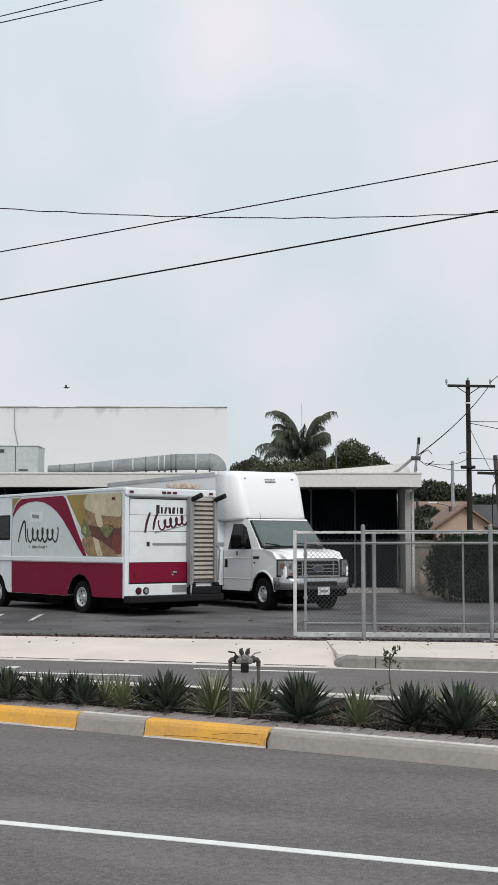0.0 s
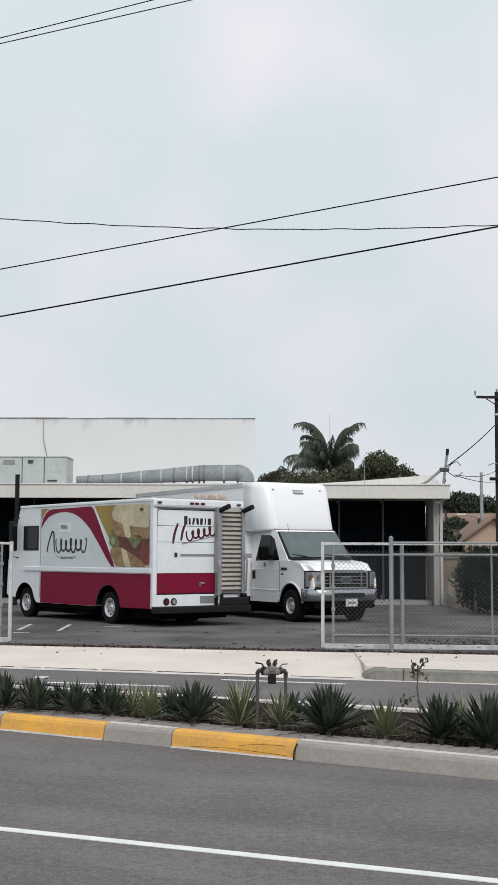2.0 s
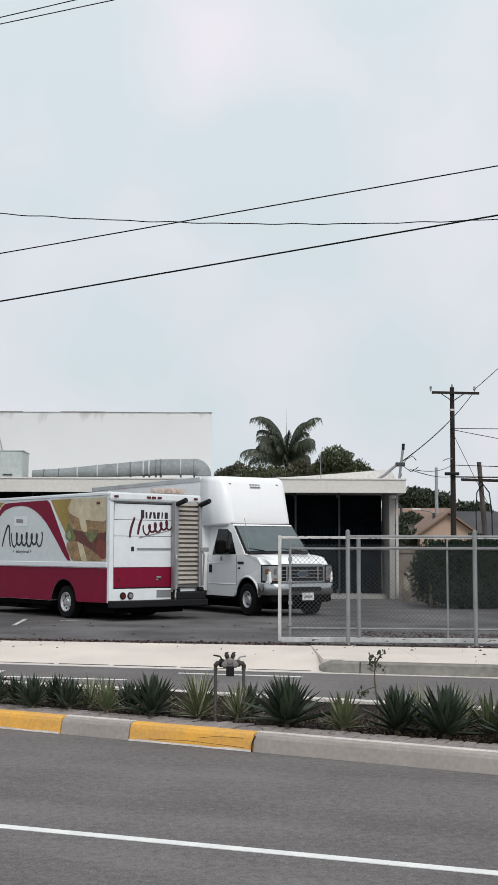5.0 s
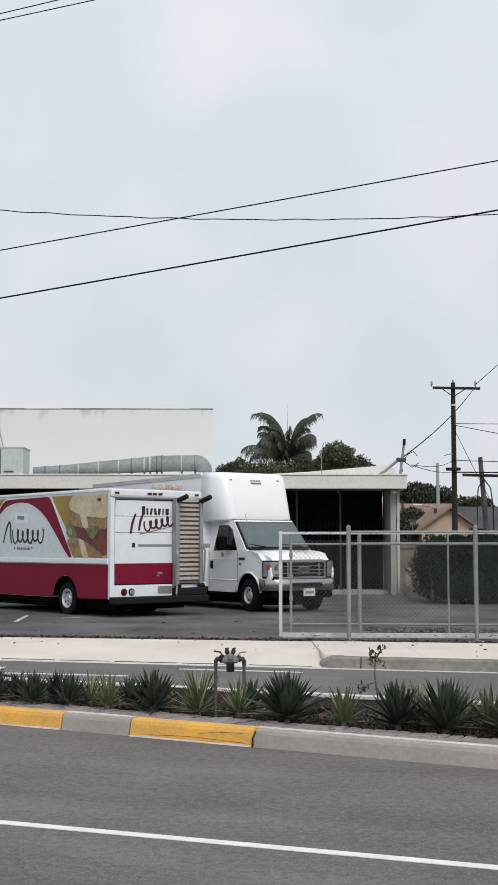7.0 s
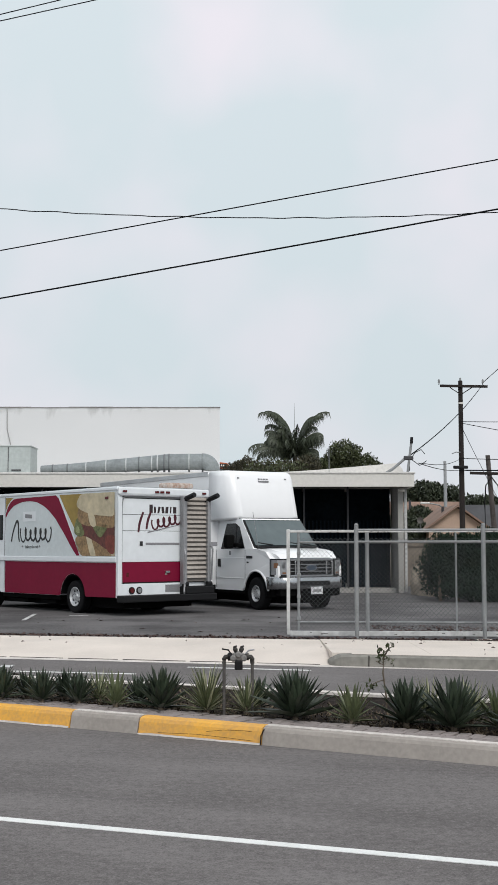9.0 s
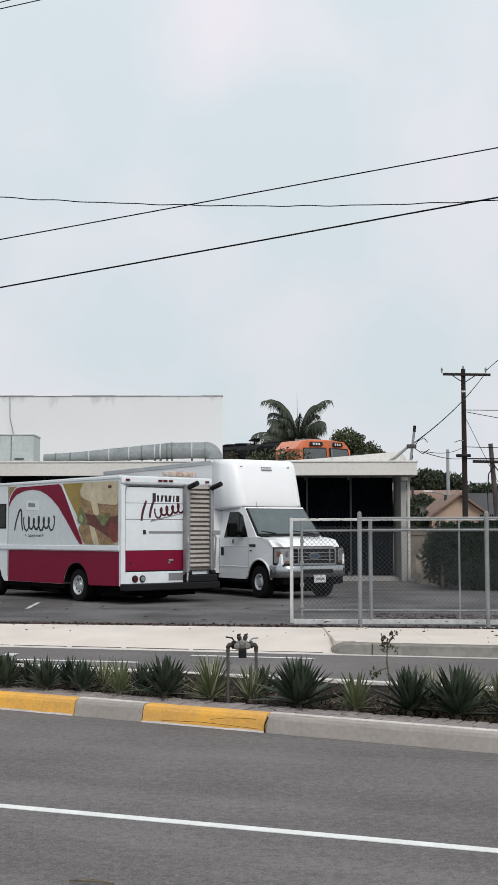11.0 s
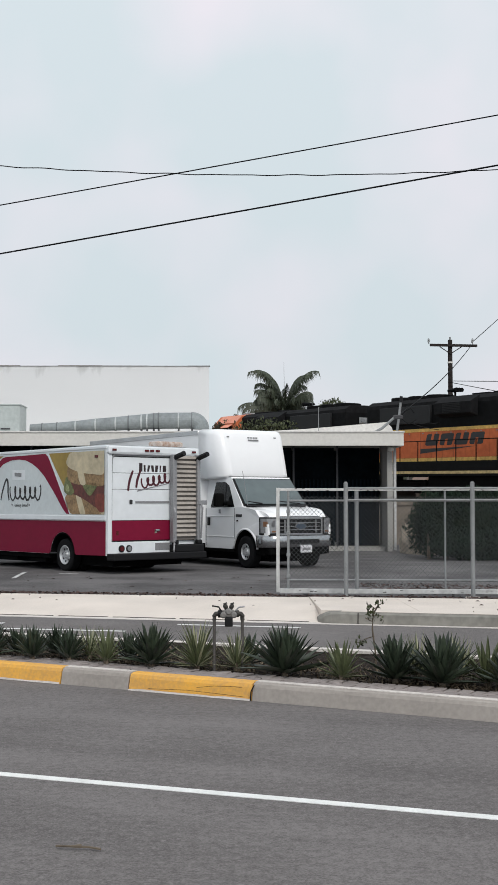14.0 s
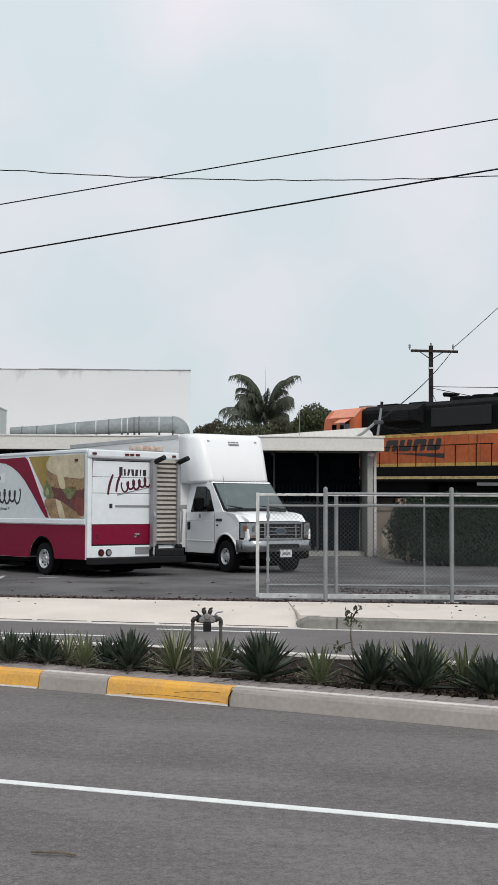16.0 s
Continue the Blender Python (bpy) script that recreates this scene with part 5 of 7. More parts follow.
def sliding_gate(m, w, label):
    g = thing("sliding_gate", m, label, "gate")
    h = 1.75
    part("frame_post", B(0, 0.055, -0.03, 0.03, 0.06, h + 0.055, 0.006), GALV_PAINT, g, "white painted square gate post")
    part("frame_post", R_((0.20, 0, 0.10), (0.20, 0, h), 0.022, 8), GALV, g)
    part("top_rail", B(0.056, w, -0.03, 0.03, h + 0.002, h + 0.045, 0.006), GALV_PAINT, g, "peeling white top rail")
    part("bottom_rail", B(0.056, w, -0.03, 0.03, 0.045, 0.125, 0.006), GALV_PAINT, g, "bottom rail")
    part("middle_rail", R_((0.2, 0, h - 0.16), (w, 0, h - 0.16), 0.018, 8), GALV, g)
    part("middle_rail", R_((0.2, 0, 0.27), (w, 0, 0.27), 0.018, 8), GALV, g)
    tagged(part("wire_mesh", chain_link(w - 0.25, h - 0.25), WIRE_MESH, g, "woven chain-link wire", at=pose(0.22, 0, 0.16)), kind="stuff")
    rr = random.Random(int(w * 10))
    bm = bmesh.new()
    for k in range(int(w * 14)):
        x = rr.uniform(0.08, w - 0.05)
        ln, q = rr.uniform(0.008, 0.05), rr.uniform(0.004, 0.012)
        z = h + rr.choice((0.004, 0.020, 0.034, 0.038))
        box(bm, x, x + ln, -0.0325, -0.0298, z, min(z + q, h + 0.044))
        if k % 2:
            box(bm, x, x + ln, -0.022, 0.01, h + 0.0445, h + 0.0475)
    for k in range(int(w * 3)):
        x, z = rr.uniform(0.08, w - 0.05), rr.uniform(0.065, 0.10)
        box(bm, x, x + rr.uniform(0.01, 0.06), -0.0325, -0.0298, z, z + 0.008)
    tagged(part("paint_flake", bm, mat("rusty_bare_steel", (0.055, 0.045, 0.04), 0.8), g, "dark bare patches in the flaked paint"), kind="stuff")
    for k in range(4):
        part("clamp", B(0.17, 0.235, -0.035, 0.035, 0.3 + 0.36 * k, 0.36 + 0.36 * k, 0.01), GALV, g)
    for x, r_ in ((1.34, 0.034), (2.80, 0.016), (4.9, 0.03)):
        part("frame_post", R_((x, 0, 0.12), (x, 0, h), r_, 8), GALV, g)
    for x in (0.5, w - 0.4):
        part("roller", R_((x, -0.025, 0.055), (x, 0.025, 0.055), 0.055, 12), DARK_STEEL, g)
    return g


def fence(m, w, posts, label):
    f = thing("fence", m, label, "fence")
    for x in posts:
        steel_post(f, x, 0, 1.87, 0.036)
        part("footing", R_((x, 0, -0.02), (x, 0, 0.02), 0.13, 12), CONCRETE, f)
    part("top_rail", R_((0, 0, 1.79), (w, 0, 1.79), 0.020, 8), GALV, f)
    part("lower_rail", R_((0, 0, 1.60), (w, 0, 1.60), 0.016, 8), GALV, f)
    return f


FD = math.degrees(math.atan(-0.09))
sliding_gate(pose(0.74, 20.62, 0.12, 0, 0, FD), 9.0, "galvanised chain-link sliding gate with peeling white rails, drawn open")
fence(pose(1.87, 20.22, 0.12, 0, 0, FD), 9.0, (0.0, 2.06, 4.5, 7.0), "galvanised steel fence posts with rails beside the sliding gate")
g2 = sliding_gate(pose(-4.66, 21.7, 0.12, 0, 0, 180 + FD), 6.0, "closed end of a chain-link gate with a white square post")
# ---- agaves on the median ----
def blade_mesh(length, width, cup, droop, material):
    """A stiff agave leaf: channelled, tapering to a spine."""
    bm = bmesh.new()
    rings = []
    n = 7
    for k in range(n):
        f = k / (n - 1)
        w = width * (0.50 + 1.9 * f * (1 - f)) * (1 - f) ** 0.50 if f < 1 else 0.002
        w = max(w, 0.0025)
        x = length * f
        z = -droop * f * f * length
        t = 0.012 * (1 - f) + 0.002
        rings.append([(x, -w / 2, z + cup * w), (x, 0, z), (x, w / 2, z + cup * w), (x, 0, z - t)])
    loft(bm, rings)
    me = bpy.data.meshes.new("blade")
    bmesh.ops.recalc_face_normals(bm, faces=bm.faces)
    bm.to_mesh(me)
    bm.free()
    me.materials.append(material)
    return me


BLADES = {}
for kind, material in (("dark", AGAVE), ("pale", AGAVE_PALE), ("dry", DRY_LEAF)):
    BLADES[kind] = [blade_mesh(1.0, 0.185, 0.30, 0.02, material), blade_mesh(1.0, 0.165, 0.40, -0.06, material), blade_mesh(1.0, 0.20, 0.25, 0.08, material)]
BLADES["thin"] = [blade_mesh(1.0, 0.075, 0.3, 0.10, AGAVE_PALE), blade_mesh(1.0, 0.06, 0.3, 0.2, AGAVE_PALE), blade_mesh(1.0, 0.07, 0.3, 0.0, DRY_LEAF)]


def agave(x, y, height, spread, leaves, kind, seed, label, z=0.15):
    r = random.Random(seed)
    a = thing("agave", pose(x, y, z), label, "agave", group="agaves on the median")
    part("heart", R_((0, 0, -0.03), (0, 0, height * 0.25), 0.03, 8, 0.02), BARK, a)
    for k in range(leaves):
        f = k / leaves
        el = radians(6 + 80 * f ** (0.66 if kind == "dark" else 0.8) + r.uniform(-7, 7))
        az = k * 2.399963 + r.uniform(-0.25, 0.25)
        reach = 1 / math.hypot(math.cos(el) / (spread * 0.5), math.sin(el) / height) * r.uniform(0.85, 1.08)
        me = r.choice(BLADES[kind])
        ob = new("leaf", me)
        ob.parent = a
        s = reach
        wd = s * (1.30 if kind == "dark" else 1.1)
        ob.matrix_basis = Matrix.Translation((0.03 * math.cos(az), 0.03 * math.sin(az), 0.02 + 0.06 * f)) @ Euler((r.uniform(-0.25, 0.25), -el, az)).to_matrix().to_4x4() @ Matrix.Diagonal((s, wd, s, 1))
    skirt = bmesh.new()
    for _ in range(26):
        q, t = r.uniform(0, 6.3), r.uniform(0.05, spread * 0.42)
        p = Vector((math.cos(q) * t, math.sin(q) * t, r.uniform(-0.01, 0.012)))
        d = Vector((math.cos(q + r.uniform(-0.8, 0.8)), math.sin(q + r.uniform(-0.8, 0.8)), r.uniform(-0.05, 0.25))) * r.uniform(0.05, 0.12)
        n_ = Vector((-d.y, d.x, 0)).normalized() * r.uniform(0.004, 0.010)
        skirt.faces.new([skirt.verts.new(p - n_), skirt.verts.new(p + n_), skirt.verts.new(p + d)])
    part("dead_leaves", skirt, mat("dead_agave_leaf", (0.15, 0.12, 0.085), 0.9, grain=20, vary=0.3, island=1.0, bump=0, dark=(0.03, 0.024, 0.018)), a)
    return a


DARK = "dark blue-green agave rosette with stiff pointed leaves"
PALE = "pale yellow-green agave with upright leaves"
THIN = "pale grassy yucca clump with narrow leaves"
PLANTS = [(-3.55, 12.75, .36, .42, 42, "dark", DARK), (-3.12, 12.55, .34, .40, 40, "dark", DARK), (-2.72, 12.40, .36, .42, 42, "dark", DARK), (-2.38, 12.30, .33, .42, 44, "dark", DARK), (-1.95, 12.10, .30, .42, 40, "dark", DARK), (-1.58, 11.98, .28, .38, 34, "dark", DARK),
          (-1.20, 11.74, .32, .34, 26, "pale", PALE), (-0.76, 11.54, .37, .58, 64, "dark", "large dark green agave rosette with crowded leaves"), (-0.33, 11.36, .38, .44, 70, "thin", THIN),
          (0.03, 11.28, .31, .34, 40, "thin", THIN), (0.14, 11.55, .28, .36, 30, "dark", "small dark agave behind the water valve"), (0.46, 10.93, .41, .72, 70, "dark", "large dark green agave rosette with crowded leaves"),
          (0.93, 10.60, .32, .42, 30, "pale", "mid-green agave with broad upright leaves"), (1.38, 10.52, .37, .56, 54, "dark", DARK), (1.74, 10.28, .42, .58, 60, "dark", DARK), (1.60, 10.75, .35, .40, 40, "thin", "dry straw-coloured yucca clump among the agaves"),
          (2.12, 10.30, .36, .40, 34, "pale", PALE), (2.26, 9.98, .34, .50, 50, "dark", DARK), (2.62, 9.85, .36, .50, 50, "dark", DARK), (3.05, 9.6, .36, .46, 46, "dark", DARK)]
for i, (x, y, h, n, k) in enumerate(((-3.2, 13.0, .30, 30, "dark"), (-2.5, 12.65, .30, 30, "dark"), (-2.15, 12.42, .26, 30, "dark"), (-1.75, 12.3, .28, 30, "dark"), (-1.4, 12.15, .28, 30, "thin"), (-1.0, 11.95, .27, 28, "dark"), (1.95, 10.62, .34, 34, "thin"), (2.45, 10.25, .30, 30, "dark"))):
    PLANTS.append((x, y, h, .42, n, k, "small agave filling a gap in the planted row"))
for i, (x, y, h, s, n, k, lab) in enumerate(PLANTS):
    agave(x, y, h * (0.86 if k == "dark" else 0.95), s * (1.22 if k == "dark" else 1.12), int(n * (1.05 if k == "dark" else 1.0 if k == "pale" else 1.7)), k, 100 + i, lab)

# low dry undergrowth between the plants
bm = bmesh.new()
r = random.Random(5)
for _ in range(5200):
    s, n = r.uniform(-4.8, 3.8), 0.56 + abs(r.gauss(0, 0.5))
    p = Vector(kp(s, min(n, 2.2), 0.135))
    h, a, w = r.uniform(0.008, 0.05), r.uniform(0, 6.3), r.uniform(0.004, 0.011)
    lean = Vector((math.cos(a), math.sin(a), 0)) * r.uniform(0.03, 0.11)
    side = Vector((-math.sin(a), math.cos(a), 0)) * w
    bm.faces.new([bm.verts.new(p - side), bm.verts.new(p + side), bm.verts.new(p + lean + Vector((0, 0, h)))])
tagged(part("undergrowth", bm, mat("dry_undergrowth", (0.20, 0.155, 0.105), 0.9, vary=0.4, island=2.2, bump=0, dark=(0.018, 0.014, 0.011), spec=0.1)), "sparse dry weeds and litter among the agaves", "weeds", kind="stuff")


def sapling():
    s = thing("sapling", pose(1.27, 11.0, 0.06), "spindly weed sapling with a few ragged leaves", "sapling")
    part("stem", pipe(bmesh.new(), [(0, 0, 0), (0.0, 0, 0.25), (-0.03, 0, 0.48), (-0.02, 0, 0.62), (0.03, 0, 0.70)], 0.008, 6), BARK, s)
    for pts in ([(-0.01, 0, 0.42), (-0.08, 0, 0.40), (-0.16, 0, 0.36)], [(-0.03, 0, 0.55), (-0.09, 0.02, 0.58)], [(-0.02, 0, 0.60), (0.05, 0, 0.60)], [(0, 0, 0.66), (-0.06, 0, 0.70)]):
        part("twig", pipe(bmesh.new(), pts, 0.004, 5), BARK, s)
    bm = bmesh.new()
    rr = random.Random(2)
    for c, rad, k in (((-0.13, 0, 0.37), 0.05, 22), ((-0.03, 0, 0.60), 0.06, 34), ((0.03, 0, 0.70), 0.045, 20), ((-0.06, 0, 0.68), 0.03, 10), ((0.05, 0, 0.58), 0.04, 10)):
        leaf_cloud(bm, c, (rad, rad, rad), k, 0.022, rr)
    part("leaves", bm, LEAF, s)
    return s


sapling()


def backflow_valve():
    v = thing("backflow_valve", pose(-0.17, 11.24, 0.13), "weathered bronze backflow valve on two upright pipes", "valve")
    w, h = 0.255, 0.50
    for x in (0, w):
        part("riser", R_((x, 0, 0), (x, 0, h), 0.015, 10), PIPE, v)
        part("elbow", pipe(bmesh.new(), [(x, 0, h - 0.03), (x, 0, h + 0.01), (x + (0.012 if x == 0 else -0.012), 0, h + 0.028), (x + (0.045 if x == 0 else -0.045), 0, h + 0.03)], 0.022, 10), BRONZE, v)
    z = h + 0.03
    part("body", R_((0.03, 0, z), (w - 0.03, 0, z), 0.026, 12), BRONZE, v)
    part("check_housing", B(0.075, 0.185, -0.035, 0.035, z - 0.03, z + 0.035, 0.012), mat("grey_bronze", (0.24, 0.23, 0.22), 0.6, 0.4), v)
    part("relief_valve", B(0.095, 0.168, -0.04, 0.04, z - 0.115, z - 0.035, 0.008), BLACK_PLASTIC, v, "dark square relief valve")
    for x, d in ((0.108, -0.010), (0.150, 0.012)):
        part("test_cock", loft(bmesh.new(), [ring(r_, 10, (x + d * f, 0, z + 0.025 + 0.065 * f), 'z') for f, r_ in ((0.0, 0.012), (0.25, 0.013), (0.4, 0.020), (0.65, 0.023), (0.85, 0.018), (1.0, 0.008))]), BRONZE, v, smooth=True)
        part("cock_handle", R_((x + d - 0.014, -0.012, z + 0.088), (x + d + 0.018, -0.016, z + 0.098), 0.007, 6), BRONZE, v)
    for x, zz, rr in ((0.083, z - 0.012, 0.030), (0.178, z - 0.010, 0.030), (0.130, z + 0.018, 0.032)):
        part("body_boss", loft(bmesh.new(), [ring(rr * f, 10, (x, yy, zz)) for yy, f in ((-0.046, 0.6), (-0.036, 1.0), (0.036, 1.0), (0.046, 0.6))]), mat("grey_bronze", (0.24, 0.23, 0.22), 0.6, 0.4), v)
    part("ball_valve", R_((0.035, 0, z), (0.075, 0, z), 0.036, 10), BLACK_PLASTIC, v)
    part("ball_valve", R_((0.19, 0, z), (0.225, 0, z), 0.032, 10), BRONZE, v)
    part("lever", pipe(bmesh.new(), [(0.06, -0.02, z + 0.03), (0.040, -0.02, z + 0.062), (-0.02, -0.02, z + 0.072)], 0.008, 6), BLACK_PLASTIC, v)
    part("lever", pipe(bmesh.new(), [(0.195, -0.02, z + 0.03), (0.222, -0.02, z + 0.058), (0.275, -0.02, z + 0.066)], 0.008, 6), STEEL_GREY, v)
    return v


backflow_valve()
# ---- the railway and its two locomotives ----
TU = Vector((0.4997, -0.8662, 0.0))   # the way that the train runs
TN = Vector((-0.8662, -0.4997, 0.0))  # across, towards the car park
T0 = Vector((14.605, 52.973, 0.0))    # nose of the train at 13.5 s
RAIL_Z = 1.67


def tp(s, n, z):
    p = T0 + TU * s + TN * n
    return (p.x, p.y, z)


GRADE = 0.017   # the track falls the way that the train runs


def on_grade(s, n, z):
    return tp(s, n, z - GRADE * s)


bank = thing("embankment", pose(0, 0, 0), "low gravel railway embankment with ballast", "embankment", kind="structure")
bm = bmesh.new()
rings = []
for k in range(81):
    s = -160 + k * 230 / 80
    j = lambda a: 0.25 * noise.noise((s * 0.3, a, 0))
    rings.append([tp(s, 8.2 + j(1), -0.05), tp(s, 5.5 + j(2), 0.65 - GRADE * s * 0.5), on_grade(s, 3.4, 1.12), on_grade(s, -3.4, 1.12), tp(s, -8, -0.05)])
loft(bm, rings)
part("slope", bm, DIRT, bank, "bare tan earth slope")
bm = bmesh.new()
loft(bm, [[on_grade(s, 2.9, 1.10), on_grade(s, 1.9, 1.42), on_grade(s, -1.9, 1.42), on_grade(s, -2.9, 1.10)] for s in (-160, -80, 0, 70)])
part("ballast_bed", bm, BALLAST, bank)
for n in (0.75, -0.75):
    bm = bmesh.new()
    prism(bm, [on_grade(-160, n - 0.035, 1.50), on_grade(-160, n + 0.035, 1.50), on_grade(-160, n + 0.035, RAIL_Z), on_grade(-160, n - 0.035, RAIL_Z)], TU * 230 - Vector((0, 0, GRADE * 230)))
    part("rail", bm, STEEL_RAIL, bank)
for k in range(60):
    s = -45 + k * 0.95
    part("sleeper", PR([on_grade(s, -1.3, 1.40), on_grade(s + 0.23, -1.3, 1.40), on_grade(s + 0.23, 1.3, 1.40), on_grade(s, 1.3, 1.40)], (0, 0, 0.10)), WOOD_POLE, bank)


def locomotive(name_label):
    v = thing("locomotive", pose(0, 0, 0), name_label, "locomotive", group="coupled locomotives")
    S = 1.5   # half width at the sill
    Hh = 1.12  # half width of the hood
    L = -17.15
    # frame and sill
    part("frame", B(L, -0.96, -S, S, 1.425, 1.88, 0.01), LOCO_BLACK, v)
    part("front_platform", B(-0.955, -0.05, -S, S, 1.18, 1.45, 0.01), LOCO_BLACK, v)
    for s in (-1, 1):
        part("sill_stripe", B(L, -0.05, s * S - 0.012, s * S + 0.012, 1.29, 1.42), CREAM_STRIPE, v, "chipped cream sill stripe")
        part("sill", B(L, -0.05, s * (S - 0.10) - 0.09, s * (S - 0.10) + 0.088, 1.18, 1.42), LOCO_BLACK, v)
    part("fuel_tank", B(-11.2, -6.2, -1.35, 1.35, 0.35, 1.25, 0.12), UNDERBODY, v)
    for cx in (-3.4, -13.5):
        b = part("bogie", B(cx - 1.9, cx + 1.9, -1.15, 1.15, 0.45, 1.0, 0.08), UNDERBODY, v)
        for dx in (-1.35, 1.35):
            part("wheelset", R_((cx + dx, -1.0, 0.5), (cx + dx, 1.0, 0.5), 0.5, 20), STEEL_RAIL, b)
            for s in (-1, 1):
                part("axle_box", B(cx + dx - 0.2, cx + dx + 0.2, s * 1.2 - 0.08, s * 1.2 + 0.08, 0.35, 0.75, 0.03), UNDERBODY, b)
    for x, d in ((-0.05, 1), (L, -1)):
        part("pilot", B(min(x, x + d * 0.15), max(x, x + d * 0.15), -1.45, 1.45, 0.25, 1.415, 0.03), LOCO_BLACK, v)
        part("coupler", B(min(x, x + d * 0.55), max(x, x + d * 0.55), -0.16, 0.16, 0.72, 1.05, 0.04), UNDERBODY, v)
        part("pilot_stripe", B(min(x + d * 0.151, x + d * 0.16), max(x + d * 0.151, x + d * 0.16), -1.45, 1.45, 1.30, 1.41), LOCO_YELLOW, v)
    # long hood: stacked bands of livery on one core
    x0, x1 = L + 0.70, -5.5
    part("hood", B(x0, x1, -Hh, Hh, 1.89, 4.62, 0.02), LOCO_BLACK, v, "black long hood with service doors")
    bands = ((1.90, 2.06, LOCO_YELLOW, "yellow_band"), (2.065, 3.33, ORANGE, "orange_band"), (3.335, 3.49, LOCO_YELLOW, "yellow_band"))
    for z0, z1, m, nm in bands:
        for s in (-1, 1):
            part(nm, B(x0 - 0.008, x1, s * (Hh + 0.006) - 0.004, s * (Hh + 0.006) + 0.004, z0, z1), m, v)
        part(nm, B(x0 - 0.012, x0 - 0.004, -Hh, Hh, z0, z1), m, v)
    # rounded top of the hood
    bm = PR([(x0, -Hh, 4.60), (x0, -Hh + 0.02, 4.78), (x0, -Hh + 0.28, 4.98), (x0, 0, 5.02), (x0, Hh - 0.28, 4.98), (x0, Hh - 0.02, 4.78), (x0, Hh, 4.60)], (x1 - x0, 0, 0))
    part("hood_top", bm, LOCO_GREY, v, "sooty dark hood roof")
    # radiator section flares out near the rear
    for s in (-1, 1):
        part("radiator_grille", B(-15.2, -11.2, s * (Hh + 0.05) - 0.06, s * (Hh + 0.05) + 0.06, 3.75, 4.62, 0.02), mat("radiator_mesh", (0.010, 0.011, 0.012), 0.8, grain=30, bump=0.5), v, "dark radiator intake grille")
        # blower housing behind the cab, with a louvred opening
        part("blower_housing", PR([(-7.9, s * Hh, 3.95), (-7.9, s * (Hh + 0.38), 4.1), (-7.9, s * (Hh + 0.38), 4.62), (-7.9, s * (Hh - 0.1), 4.95)], (-2.6, 0, 0)), LOCO_GREY, v, "grey box with a louvred intake")
        part("intake", B(-9.9, -8.6, s * (Hh + 0.385) - 0.008, s * (Hh + 0.385) + 0.008, 4.16, 4.58), BLACK_PLASTIC, v)
        for k in range(5):
            part("louvre", B(-9.88, -8.62, s * (Hh + 0.398) - 0.008, s * (Hh + 0.398) + 0.008, 4.19 + k * 0.078, 4.21 + k * 0.078), LOCO_BLACK, v)
        # hood door seams and latches
        for k in range(11):
            x = -6.3 - k * 0.82
            part("door_seam", B(x - 0.008, x + 0.008, s * (Hh + 0.011) - 0.004, s * (Hh + 0.011) + 0.004, 2.08, 3.32), mat("seam_dark_orange", (0.30, 0.07, 0.03), 0.6), v)
        for k in range(9):
            x = -6.6 - k * 1.05
            part("latch", B(x - 0.04, x + 0.04, s * (Hh + 0.016) - 0.01, s * (Hh + 0.016) + 0.01, 3.23, 3.28), GALV, v)
        # owner's mark as plain slanted blocks
        for k in range(4):
            xa = -7.55 - k * 1.07
            def slant(dx, z):
                return (xa - dx - s * 0.32 * (z - 2.68), s * (Hh + 0.012), z)
            blk = part("mark_block", PR([slant(0, 2.68), slant(0.10, 2.65), slant(0.80, 2.65), slant(0.93, 2.71), slant(0.93, 3.15), slant(0.83, 3.21), slant(0.08, 3.21), slant(0, 3.17)], (0, s * 0.004, 0)), BLACK_PRINT, v)
            za, zb = ((2.65, 2.95), (2.92, 3.21))[k % 2]
            part("mark_slit", PR([tuple(Vector(slant(a, z)) + Vector((0, s * 0.005, 0))) for a, z in ((0.38, za), (0.56, za), (0.56, zb), (0.38, zb))], (0, s * 0.003, 0)), ORANGE, blk)
        part("mark_swoosh", PR([(-8.0, s * (Hh + 0.012), 2.57), (-12.05, s * (Hh + 0.012), 2.50), (-12.05, s * (Hh + 0.012), 2.27)], (0, s * 0.004, 0)), BLACK_PRINT, v)
        part("rust_streak", PR([(-14.2, s * (Hh + 0.012), 3.30), (-14.35, s * (Hh + 0.012), 3.30), (-14.33, s * (Hh + 0.012), 2.95), (-14.24, s * (Hh + 0.012), 2.90)], (0, s * 0.003, 0)), mat("rust_streak", (0.20, 0.06, 0.03), 0.8), v)
        # walkway handrail
        posts = [-6.2, -7.6, -9.0, -10.4, -11.8, -13.2, -14.6, -15.6]
        for x in posts:
            part("stanchion", R_((x, s * 1.44, 1.88), (x, s * 1.44, 2.86), 0.025, 6), LOCO_BLACK, v)
        part("handrail", R_((-5.7, s * 1.44, 2.86), (-15.7, s * 1.44, 2.86), 0.022, 6), LOCO_BLACK, v)
        for x, d in ((L + 0.35, 1), (-0.35, -1)):
            part("end_handrail", pipe(bmesh.new(), [(x, s * 1.46, 0.75), (x, s * 1.46, 1.9), (x + d * 0.22, s * 1.46, 2.48), (x + d * 0.34, s * 1.46, 2.60), (x + d * 0.62, s * 1.46, 2.60)], 0.028, 6), HANDRAIL_WHITE, v, "white end handrail")
            part("end_handrail", pipe(bmesh.new(), [(x - d * 0.3, s * 1.2, 1.42), (x - d * 0.3, s * 1.2, 2.0), (x - d * 0.08, s * 1.2, 2.58)], 0.028, 6), HANDRAIL_WHITE, v)
